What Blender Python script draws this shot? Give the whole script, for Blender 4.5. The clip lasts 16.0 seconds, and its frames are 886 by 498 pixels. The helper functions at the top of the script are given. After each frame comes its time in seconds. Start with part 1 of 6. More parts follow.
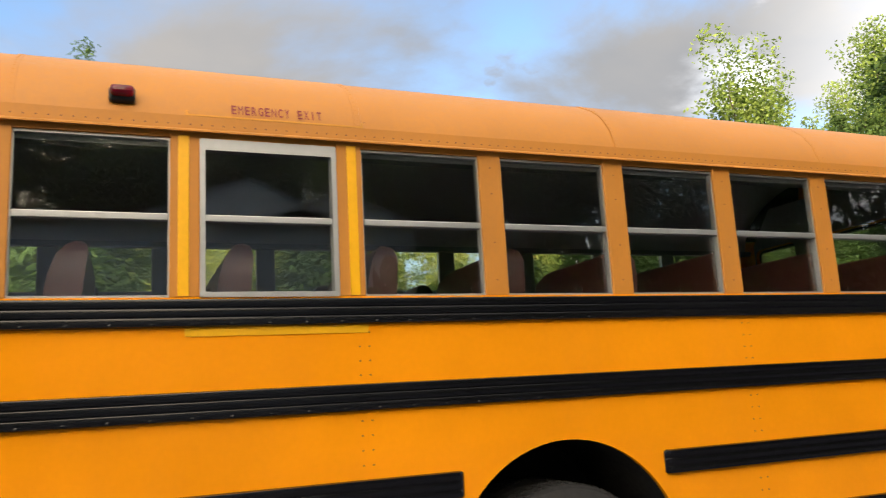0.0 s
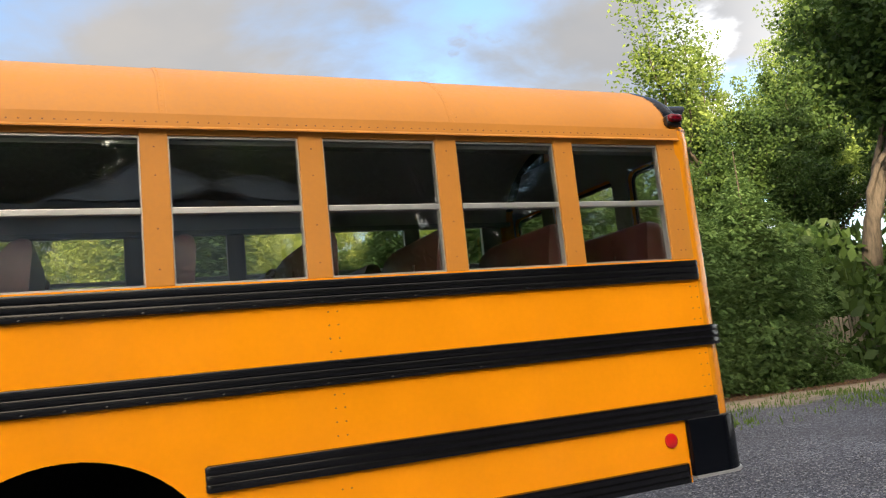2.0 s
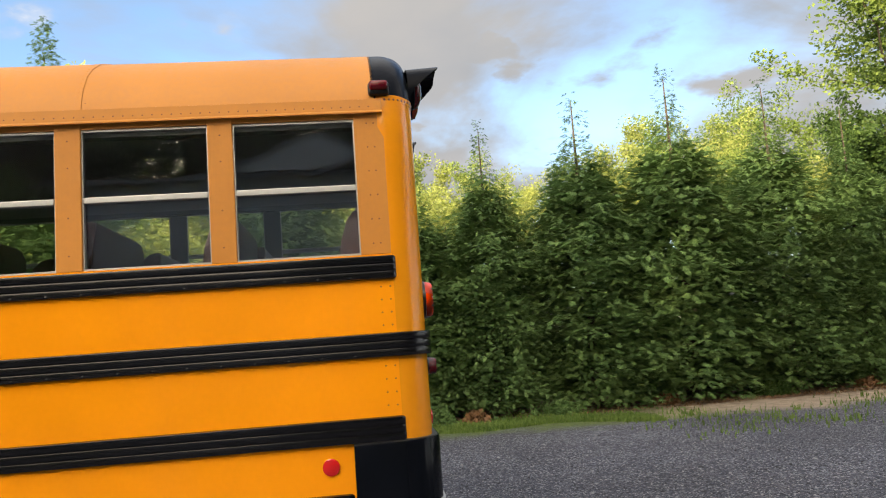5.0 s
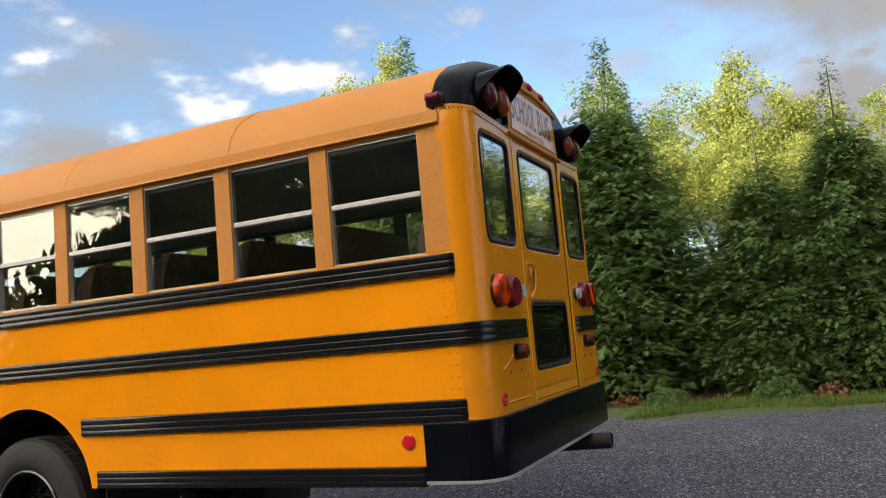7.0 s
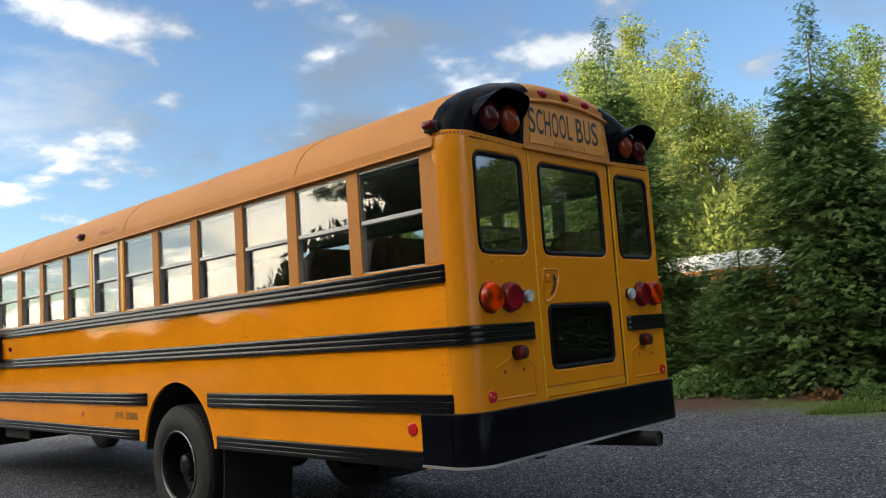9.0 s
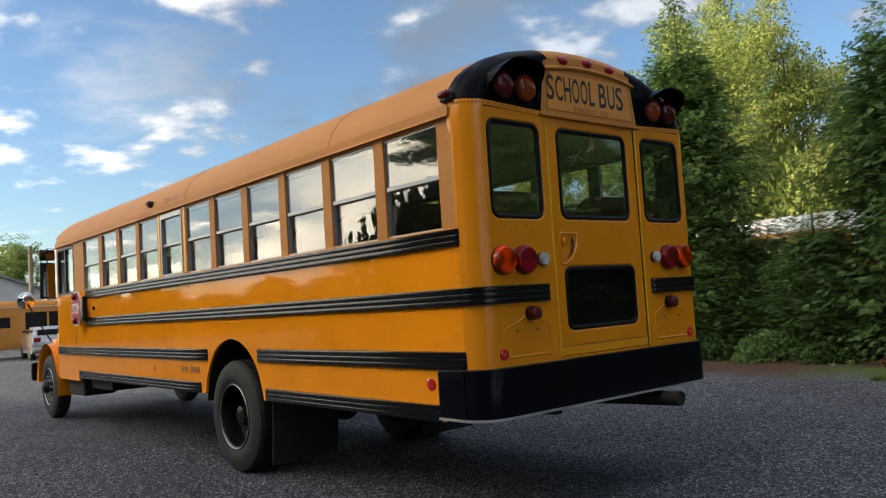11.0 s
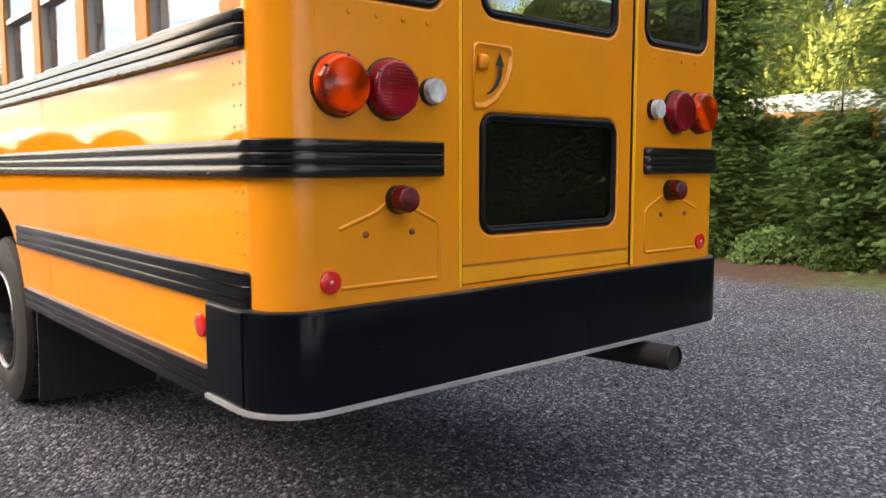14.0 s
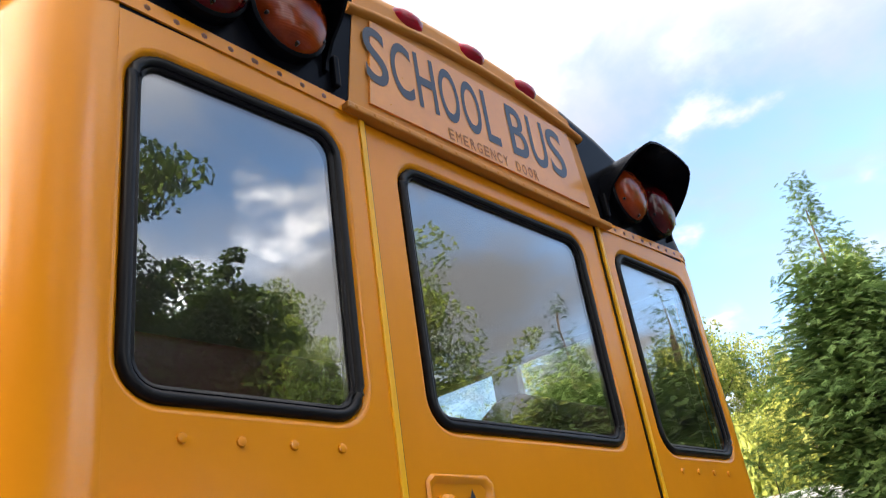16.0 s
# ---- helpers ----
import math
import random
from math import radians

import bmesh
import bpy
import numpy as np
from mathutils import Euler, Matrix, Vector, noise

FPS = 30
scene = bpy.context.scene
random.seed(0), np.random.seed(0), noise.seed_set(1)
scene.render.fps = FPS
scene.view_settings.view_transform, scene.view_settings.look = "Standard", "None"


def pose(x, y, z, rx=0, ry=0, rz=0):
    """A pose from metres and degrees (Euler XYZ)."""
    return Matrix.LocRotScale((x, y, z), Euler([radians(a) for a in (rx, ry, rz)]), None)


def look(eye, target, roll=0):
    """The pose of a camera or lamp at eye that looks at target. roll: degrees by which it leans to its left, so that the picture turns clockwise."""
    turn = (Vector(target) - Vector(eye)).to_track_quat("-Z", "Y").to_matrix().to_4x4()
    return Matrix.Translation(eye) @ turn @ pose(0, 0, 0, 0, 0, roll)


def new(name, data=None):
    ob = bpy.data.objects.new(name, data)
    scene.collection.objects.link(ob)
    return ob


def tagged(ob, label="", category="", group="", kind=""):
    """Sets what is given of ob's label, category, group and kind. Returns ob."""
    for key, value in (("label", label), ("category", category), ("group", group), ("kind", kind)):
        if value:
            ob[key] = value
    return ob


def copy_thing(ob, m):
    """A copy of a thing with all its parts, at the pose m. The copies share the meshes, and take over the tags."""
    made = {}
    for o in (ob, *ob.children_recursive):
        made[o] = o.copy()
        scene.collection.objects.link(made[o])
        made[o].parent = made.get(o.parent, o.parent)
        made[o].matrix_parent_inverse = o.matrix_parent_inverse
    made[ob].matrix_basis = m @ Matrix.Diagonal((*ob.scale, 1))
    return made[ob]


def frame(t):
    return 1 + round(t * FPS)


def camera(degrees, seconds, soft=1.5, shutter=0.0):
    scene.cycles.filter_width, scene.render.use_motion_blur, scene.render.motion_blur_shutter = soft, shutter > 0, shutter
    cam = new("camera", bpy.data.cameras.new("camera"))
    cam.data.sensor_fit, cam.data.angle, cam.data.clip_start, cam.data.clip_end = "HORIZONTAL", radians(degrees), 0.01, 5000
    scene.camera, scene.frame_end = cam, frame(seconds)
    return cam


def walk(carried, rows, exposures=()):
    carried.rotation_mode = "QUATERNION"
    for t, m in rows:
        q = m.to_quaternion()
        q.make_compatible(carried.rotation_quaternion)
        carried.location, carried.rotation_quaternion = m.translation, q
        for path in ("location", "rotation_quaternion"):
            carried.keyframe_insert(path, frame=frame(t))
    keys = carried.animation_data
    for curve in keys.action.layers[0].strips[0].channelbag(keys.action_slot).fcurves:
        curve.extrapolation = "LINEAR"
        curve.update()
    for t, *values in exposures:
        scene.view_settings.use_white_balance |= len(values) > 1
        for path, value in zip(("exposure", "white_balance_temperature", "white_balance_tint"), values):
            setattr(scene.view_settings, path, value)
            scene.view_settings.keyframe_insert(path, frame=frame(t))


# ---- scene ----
cam = camera(58.5, 16.0, 1.1, 0.15)
PATH = [
    (0, (-5.405, -3.359, 1.484), (-4.667, -1.536, 1.842), -3.2),
    (0.2, (-5.23, -3.375, 1.487), (-4.414, -1.582, 1.835), -4.1),
    (0.5, (-4.913, -3.4, 1.49), (-4.044, -1.62, 1.766), -5.0),
    (1, (-4.411, -3.418, 1.439), (-3.591, -1.615, 1.718), -5.8),
    (1.5, (-3.871, -3.488, 1.469), (-3.095, -1.667, 1.755), -5.6),
    (2, (-3.323, -3.583, 1.476), (-2.518, -1.775, 1.761), -5.9),
    (2.5, (-2.799, -3.698, 1.448), (-2.073, -1.856, 1.737), -4.6),
    (3, (-2.241, -3.699, 1.448), (-1.61, -1.824, 1.738), -2.7),
    (3.2, (-2.044, -3.718, 1.4), (-1.465, -1.825, 1.68), -2.5),
    (5.3, (-0.037, -3.851, 1.502), (0.057, -1.865, 1.724), -4.5),
    (5.5, (0.165, -3.862, 1.51), (0.15, -1.873, 1.722), -4.7),
    (6, (0.622, -3.838, 1.484), (0.342, -1.868, 1.687), -4.7),
    (6.5, (1.099, -3.866, 1.485), (0.452, -1.985, 1.697), -4.0),
    (7, (1.532, -3.82, 1.472), (0.713, -2.009, 1.694), -5.1),
    (7.5, (1.951, -3.693, 1.473), (1.054, -1.919, 1.685), -6.8),
    (8, (2.344, -3.555, 1.488), (1.236, -1.904, 1.701), -6.7),
    (8.5, (2.668, -3.395, 1.492), (1.407, -1.859, 1.722), -5.2),
    (9, (3.09, -3.39, 1.515), (1.718, -1.95, 1.723), -3.9),
    (9.2, (3.215, -3.355, 1.501), (1.795, -1.961, 1.698), -3.3),
    (11.3, (3.551, -3.172, 1.46), (2.021, -1.889, 1.58), -3.7),
    (11.5, (3.444, -3.05, 1.434), (1.934, -1.741, 1.527), -3.8),
    (12, (3.2, -2.643, 1.448), (1.738, -1.278, 1.446), -3.3),
    (12.5, (2.967, -2.205, 1.466), (1.49, -0.861, 1.349), -3.6),
    (13, (2.691, -1.817, 1.423), (1.155, -0.558, 1.18), -3.6),
    (13.5, (2.383, -1.395, 1.445), (0.771, -0.256, 1.12), -1.4),
    (14, (2.005, -1.086, 1.457), (0.496, 0.211, 1.253), -0.1),
    (14.5, (1.694, -0.8, 1.474), (0.26, 0.591, 1.585), -0.9),
    (15, (1.386, -0.58, 1.622), (0.062, 0.792, 2.224), -1.9),
    (15.5, (1.18, -0.415, 1.641), (0.004, 0.922, 2.55), -6.4),
    (16, (1.043, -0.335, 1.619), (-0.107, 1.059, 2.475), -9.0),
]
EXPOSURES = [(0.0, 1.29, 6500, 10), (3.0, 1.49, 6500, 10), (5.5, 1.34, 6500, 10), (7.0, 1.21, 6450, 10), (8.0, 1.08, 6300, 9), (9.0, 0.86, 6050, 7), (11.4, 0.62, 6000, 8), (12.0, 1.02, 6600, 12), (12.5, 1.46, 6900, 15), (13.5, 1.88, 6750, 18), (14.1, 2.13, 6700, 16), (14.5, 2.4, 6650, 15), (15.0, 2.27, 6500, 12), (15.5, 2.02, 6400, 11), (16.0, 1.97, 6450, 12)]
walk(cam, [(t, look(eye, target, roll)) for t, eye, target, roll in PATH], EXPOSURES)

# ---- sky, sun ----
SUN_AZ, SUN_EL = radians(214), radians(13)
world = bpy.data.worlds.new("sky")
scene.world = world
world.use_nodes = True
wn, wl = world.node_tree.nodes, world.node_tree.links
wn.clear()


def wnode(kind, **settings):
    n = wn.new(kind)
    for key, value in settings.items():
        if key.startswith("i_"):
            n.inputs[int(key[2:])].default_value = value
        else:
            setattr(n, key, value)
    return n


sky = wnode("ShaderNodeTexSky", sky_type="NISHITA", sun_disc=False, sun_elevation=SUN_EL, sun_rotation=SUN_AZ, air_density=1.0, dust_density=0.6, ozone_density=1.6)
wcoord = wnode("ShaderNodeTexCoord")
wsep = wnode("ShaderNodeSeparateXYZ")
wl.new(wcoord.outputs["Generated"], wsep.inputs[0])
# flat cloud deck: direction divided by its height
wup = wnode("ShaderNodeMath", operation="MAXIMUM", i_1=0.0)
wl.new(wsep.outputs[2], wup.inputs[0])
wup2 = wnode("ShaderNodeMath", operation="ADD", i_1=0.22)
wl.new(wup.outputs[0], wup2.inputs[0])
wdiv = wnode("ShaderNodeVectorMath", operation="DIVIDE")
wcomb = wnode("ShaderNodeCombineXYZ")
for k in range(3):
    wl.new(wup2.outputs[0], wcomb.inputs[k])
wl.new(wcoord.outputs["Generated"], wdiv.inputs[0])
wl.new(wcomb.outputs[0], wdiv.inputs[1])
wmap = wnode("ShaderNodeMapping")
wmap.inputs["Location"].default_value = (3.1, 1.4, 0.0)
wmap.inputs["Scale"].default_value = (1.0, 1.0, 0.0)
wl.new(wdiv.outputs[0], wmap.inputs[0])
big = wnode("ShaderNodeTexNoise")
big.inputs["Scale"].default_value = 1.1
big.inputs["Detail"].default_value = 8.0
big.inputs["Roughness"].default_value = 0.55
big.inputs["Distortion"].default_value = 0.3
wl.new(wmap.outputs[0], big.inputs["Vector"])
# clearer towards -x
wwest = wnode("ShaderNodeMath", operation="MINIMUM", i_1=0.0)
wl.new(wsep.outputs[0], wwest.inputs[0])
wlean = wnode("ShaderNodeMath", operation="MULTIPLY_ADD", i_1=0.15)
wl.new(wwest.outputs[0], wlean.inputs[0])
wl.new(big.outputs[0], wlean.inputs[2])
wdot = wnode("ShaderNodeVectorMath", operation="DOT_PRODUCT")
wdot.inputs[1].default_value = (math.sin(SUN_AZ + 0.05), math.cos(SUN_AZ + 0.05), 0.05)
wl.new(wcoord.outputs["Generated"], wdot.inputs[0])
near_sun = wnode("ShaderNodeMapRange", interpolation_type="SMOOTHSTEP")
for key, value in (("From Min", 0.72), ("From Max", 0.99), ("To Min", 0.0), ("To Max", 1.0)):
    near_sun.inputs[key].default_value = value
wl.new(wdot.outputs["Value"], near_sun.inputs["Value"])
wlean2 = wnode("ShaderNodeMath", operation="MULTIPLY_ADD", i_1=0.2)
wl.new(near_sun.outputs[0], wlean2.inputs[0])
whigh = wnode("ShaderNodeMath", operation="MULTIPLY_ADD", i_1=0.07)
wl.new(wup.outputs[0], whigh.inputs[0])
wl.new(wlean.outputs[0], whigh.inputs[2])
wl.new(whigh.outputs[0], wlean2.inputs[2])
mask = wnode("ShaderNodeMapRange", interpolation_type="SMOOTHSTEP")
mask.inputs["From Min"].default_value = 0.39
mask.inputs["From Max"].default_value = 0.61
wl.new(wlean2.outputs[0], mask.inputs["Value"])
puff = wnode("ShaderNodeTexNoise")
puff.inputs["Scale"].default_value = 3.4
puff.inputs["Detail"].default_value = 7.0
puff.inputs["Roughness"].default_value = 0.52
wl.new(wmap.outputs[0], puff.inputs["Vector"])
mask2 = wnode("ShaderNodeMapRange", interpolation_type="SMOOTHSTEP")
mask2.inputs["From Min"].default_value = 0.51
mask2.inputs["From Max"].default_value = 0.68
wl.new(puff.outputs[0], mask2.inputs["Value"])
both = wnode("ShaderNodeMath", operation="MAXIMUM")
wl.new(mask.outputs[0], both.inputs[0])
wl.new(mask2.outputs[0], both.inputs[1])
# cloud and haze are brighter round the low sun
glow = wnode("ShaderNodeMapRange", interpolation_type="SMOOTHSTEP")
for key, value in (("From Min", 0.12), ("From Max", 0.98), ("To Min", 0.235), ("To Max", 3.8)):
    glow.inputs[key].default_value = value
wl.new(wdot.outputs["Value"], glow.inputs["Value"])
shade = wnode("ShaderNodeTexNoise")
shade.inputs["Scale"].default_value = 2.3
shade.inputs["Detail"].default_value = 6.0
wl.new(wmap.outputs[0], shade.inputs["Vector"])
cloud = wnode("ShaderNodeValToRGB")
cloud.color_ramp.elements[0].position, cloud.color_ramp.elements[0].color = 0.34, (0.74, 0.77, 0.82, 1)
cloud.color_ramp.elements[1].position, cloud.color_ramp.elements[1].color = 0.70, (0.96, 0.92, 0.88, 1)
wl.new(shade.outputs[0], cloud.inputs[0])
skybg = wnode("ShaderNodeBackground")
skybg.inputs["Strength"].default_value = 0.125
deep = wnode("ShaderNodeMix", data_type="RGBA", blend_type="MULTIPLY")
deep.inputs[0].default_value, deep.inputs[7].default_value = 1.0, (0.97, 1.0, 1.08, 1)
wl.new(sky.outputs[0], deep.inputs[6])
wl.new(deep.outputs[2], skybg.inputs[0])
cloudbg = wnode("ShaderNodeBackground")
# a second, weaker brightening of the clouds opposite, over the yard's open end
east = wnode("ShaderNodeMapRange", interpolation_type="SMOOTHSTEP")
for key, value in (("From Min", 0.6), ("From Max", 1.0), ("To Min", 0.0), ("To Max", 0.9)):
    east.inputs[key].default_value = value
wl.new(wsep.outputs[0], east.inputs["Value"])
cloudy = wnode("ShaderNodeMath", operation="ADD")
wl.new(glow.outputs[0], cloudy.inputs[0])
wl.new(east.outputs[0], cloudy.inputs[1])
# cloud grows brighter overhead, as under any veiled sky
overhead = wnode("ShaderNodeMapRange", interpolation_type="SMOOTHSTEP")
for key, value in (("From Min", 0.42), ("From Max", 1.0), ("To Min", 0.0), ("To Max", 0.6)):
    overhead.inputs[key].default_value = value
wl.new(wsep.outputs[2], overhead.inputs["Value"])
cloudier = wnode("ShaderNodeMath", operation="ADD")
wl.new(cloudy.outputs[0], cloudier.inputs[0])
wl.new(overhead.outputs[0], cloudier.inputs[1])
west = wnode("ShaderNodeMapRange", interpolation_type="SMOOTHSTEP")
for key, value in (("From Min", 0.15), ("From Max", -0.75), ("To Min", 0.0), ("To Max", 0.48)):
    west.inputs[key].default_value = value
wl.new(wsep.outputs[0], west.inputs["Value"])
eastward = wnode("ShaderNodeMapRange", interpolation_type="SMOOTHSTEP")
for key, value in (("From Min", 0.55), ("From Max", 0.9), ("To Min", 0.0), ("To Max", 2.8)):
    eastward.inputs[key].default_value = value
wl.new(wsep.outputs[0], eastward.inputs["Value"])
puffs = wnode("ShaderNodeMath", operation="ADD")
wl.new(west.outputs[0], puffs.inputs[0])
wl.new(eastward.outputs[0], puffs.inputs[1])
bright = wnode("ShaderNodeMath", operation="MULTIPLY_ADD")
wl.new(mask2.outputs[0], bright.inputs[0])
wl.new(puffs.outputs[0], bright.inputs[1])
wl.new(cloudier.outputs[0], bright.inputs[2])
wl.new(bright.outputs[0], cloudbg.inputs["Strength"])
warm = wnode("ShaderNodeMix", data_type="RGBA", blend_type="MULTIPLY")
warm.inputs[7].default_value = (1.0, 0.84, 0.62, 1)
sunside = wnode("ShaderNodeMapRange", interpolation_type="SMOOTHSTEP")
for key, value in (("From Min", -0.1), ("From Max", 0.8), ("To Min", 0.0), ("To Max", 1.0)):
    sunside.inputs[key].default_value = value
wl.new(wdot.outputs["Value"], sunside.inputs["Value"])
wl.new(sunside.outputs[0], warm.inputs[0])
wl.new(cloud.outputs[0], warm.inputs[6])
wl.new(warm.outputs[2], cloudbg.inputs[0])
wmix = wnode("ShaderNodeMixShader")
wl.new(both.outputs[0], wmix.inputs[0])
wl.new(skybg.outputs[0], wmix.inputs[1])
wl.new(cloudbg.outputs[0], wmix.inputs[2])
wout = wnode("ShaderNodeOutputWorld")
wl.new(wmix.outputs[0], wout.inputs[0])

sun_dir = Vector((math.sin(SUN_AZ) * math.cos(SUN_EL), math.cos(SUN_AZ) * math.cos(SUN_EL), math.sin(SUN_EL)))
sun = new("sun", bpy.data.lights.new("sun", "SUN"))
sun.data.energy, sun.data.angle, sun.data.color = 5.0, radians(0.6), (1.0, 0.80, 0.52)
sun.matrix_world = look(sun_dir * 60, (0, 0, 0))


# ---- materials ----
def material(name):
    m = bpy.data.materials.new(name)
    m.use_nodes = True
    nt = m.node_tree
    return m, nt, nt.nodes["Principled BSDF"], nt.nodes["Material Output"]


def node(nt, kind, **settings):
    n = nt.nodes.new(kind)
    for key, value in settings.items():
        if key.startswith("i_"):
            n.inputs[key[2:].replace("_", " ")].default_value = value
        else:
            setattr(n, key, value)
    return n


def noise_tex(nt, scale, detail=4.0, rough=0.55, coord="Object", stretch=None):
    c = node(nt, "ShaderNodeTexCoord")
    n = node(nt, "ShaderNodeTexNoise", i_Scale=scale, i_Detail=detail, i_Roughness=rough)
    if stretch:
        mp = node(nt, "ShaderNodeMapping", i_Scale=stretch)
        nt.links.new(c.outputs[coord], mp.inputs[0])
        nt.links.new(mp.outputs[0], n.inputs["Vector"])
    else:
        nt.links.new(c.outputs[coord], n.inputs["Vector"])
    return n


def ramp(nt, source, stops):
    r = node(nt, "ShaderNodeValToRGB")
    el = r.color_ramp.elements
    while len(el) < len(stops):
        el.new(0.5)
    for e, (p, c) in zip(el, stops):
        e.position, e.color = p, (*c, 1)
    nt.links.new(source, r.inputs[0])
    return r


def bump(nt, source, strength, distance, bsdf):
    b = node(nt, "ShaderNodeBump", i_Strength=strength, i_Distance=distance)
    nt.links.new(source, b.inputs["Height"])
    nt.links.new(b.outputs[0], bsdf.inputs["Normal"])
    return b


def paint(name, colour, rough=0.3, spread=0.12, coat=0.0, metal=0.0, dirt=0.0, grain=0.0, specular=0.5, sway=0.0, mottle=0.35):
    """Paint, plastic or metal: two scales of tone, uneven gloss, slight waviness."""
    m, nt, b, _ = material(name)
    n1, n2 = noise_tex(nt, 1.3, 5.0), noise_tex(nt, 38.0, 3.0)
    lo, hi = [c * (1 - spread) for c in colour], [min(1, c * (1 + spread)) for c in colour]
    r1 = ramp(nt, n1.outputs[0], [(0.3, lo), (0.7, hi)])
    mix = node(nt, "ShaderNodeMix", data_type="RGBA", blend_type="MULTIPLY")
    mix.inputs[0].default_value = mottle
    nt.links.new(r1.outputs[0], mix.inputs[6])
    r2 = ramp(nt, n2.outputs[0], [(0.3, (0.8, 0.8, 0.8)), (0.7, (1, 1, 1))])
    nt.links.new(r2.outputs[0], mix.inputs[7])
    last = mix.outputs[2]
    if dirt:
        n3 = noise_tex(nt, 2.2, 9.0, 0.7, stretch=(1.0, 1.0, 0.35))
        r3 = ramp(nt, n3.outputs[0], [(0.52, (0, 0, 0)), (0.78, (dirt, dirt, dirt))])
        mx = node(nt, "ShaderNodeMix", data_type="RGBA")
        nt.links.new(r3.outputs[0], mx.inputs[0])
        nt.links.new(last, mx.inputs[6])
        mx.inputs[7].default_value = (0.16, 0.13, 0.10, 1)
        last = mx.outputs[2]
    nt.links.new(last, b.inputs["Base Color"])
    rr = node(nt, "ShaderNodeMapRange")
    rr.inputs["To Min"].default_value, rr.inputs["To Max"].default_value = rough * 0.75, min(1, rough * 1.35)
    nt.links.new(n2.outputs[0], rr.inputs["Value"])
    nt.links.new(rr.outputs[0], b.inputs["Roughness"])
    b.inputs["Metallic"].default_value = metal
    b.inputs["Specular IOR Level"].default_value = specular
    b.inputs["Coat Weight"].default_value = coat
    b.inputs["Coat Roughness"].default_value = 0.08
    if grain:
        fine = bump(nt, n2.outputs[0], grain, 0.002, b)
        if sway:
            n4 = noise_tex(nt, 2.4, 2.0, stretch=(0.6, 1.0, 1.6))
            slow = node(nt, "ShaderNodeBump", i_Strength=sway, i_Distance=0.01)
            nt.links.new(n4.outputs[0], slow.inputs["Height"])
            nt.links.new(slow.outputs[0], fine.inputs["Normal"])
    return m


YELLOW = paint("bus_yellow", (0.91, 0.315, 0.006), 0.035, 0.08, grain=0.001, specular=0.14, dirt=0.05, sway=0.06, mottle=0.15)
# the same yellow, darkened: the rear face's weaker light is in the colour
REAR_SHADED_YELLOW = paint("rear_shaded_yellow", (0.75, 0.272, 0.007), 0.2, 0.07, grain=0.006, specular=0.4, dirt=0.04, sway=0.06, mottle=0.1)
FADED = paint("faded_roof_yellow", (0.54, 0.212, 0.021), 0.55, 0.08, grain=0.04, dirt=0.12)
PATCH = paint("repainted_door_foot", (0.80, 0.34, 0.004), 0.35, 0.08)
BRIGHT = paint("fresh_yellow", (0.92, 0.47, 0.002), 0.35, 0.05)
TAPE = paint("faded_yellow_tape", (0.72, 0.33, 0.03), 0.5, 0.2)
BLACK = paint("black_rail_paint", (0.0045, 0.0045, 0.006), 0.2, 0.3, grain=0.03, specular=0.5)
BUMPER = paint("black_bumper_paint", (0.004, 0.005, 0.008), 0.17, 0.3, grain=0.05, specular=0.09, dirt=0.02)
CAPBLACK = paint("black_cap_paint", (0.005, 0.006, 0.009), 0.22, 0.25, grain=0.05, specular=0.04)
EDGE = paint("chipped_black_edge", (0.02, 0.02, 0.022), 0.4, 0.4, specular=0.4, dirt=0.95)
WORN = paint("worn_steel_lip", (0.52, 0.53, 0.54), 0.36, 0.3, metal=0.6, dirt=0.5)
ALU = paint("brushed_aluminium", (0.47, 0.475, 0.47), 0.42, 0.12, metal=0.75, grain=0.06)
GASKET = paint("black_rubber_gasket", (0.005, 0.005, 0.007), 0.35, 0.2, grain=0.1, specular=0.2)
TYRE = paint("tyre_rubber", (0.016, 0.0155, 0.015), 0.7, 0.25, grain=0.3)
RIM = paint("dark_painted_rim", (0.006, 0.006, 0.0065), 0.28, 0.3, specular=0.4)
RIMEDGE = paint("bare_rim_edge", (0.42, 0.42, 0.41), 0.35, 0.3, metal=0.8)
UNDER = paint("underbody", (0.014, 0.013, 0.012), 0.8, 0.4, grain=0.2)
FLAP = paint("rubber_flap", (0.012, 0.012, 0.012), 0.7, 0.2)
LINER = paint("interior_liner", (0.20, 0.205, 0.20), 0.6, 0.08)
# browner than the body: the small shadows at rivets are put into their colour
RIVET = paint("rivet_shadowed_paint", (0.20, 0.075, 0.015), 0.5, 0.1)
CEIL = paint("interior_ceiling_paint", (0.46, 0.45, 0.41), 0.5, 0.05)
FLOORM = paint("rubber_floor", (0.025, 0.025, 0.025), 0.7, 0.2)
SEAT = paint("maroon_vinyl", (0.065, 0.017, 0.014), 0.45, 0.2, grain=0.2)
SEATTRIM = paint("grey_seat_trim", (0.09, 0.045, 0.04), 0.5, 0.15)
RUST = paint("exhaust_steel", (0.05, 0.045, 0.042), 0.6, 0.5, metal=0.5, grain=0.3)
TEXTM = paint("faded_black_letter", (0.016, 0.016, 0.022), 0.5, 0.2)
TEXTRED = paint("red_letter", (0.24, 0.018, 0.010), 0.5, 0.2)
TEXTFADE = paint("worn_letter", (0.30, 0.11, 0.012), 0.5, 0.4)
REDP = paint("stop_red", (0.40, 0.025, 0.035), 0.45, 0.1)
WHITEP = paint("white_paint", (0.78, 0.78, 0.76), 0.4, 0.04)
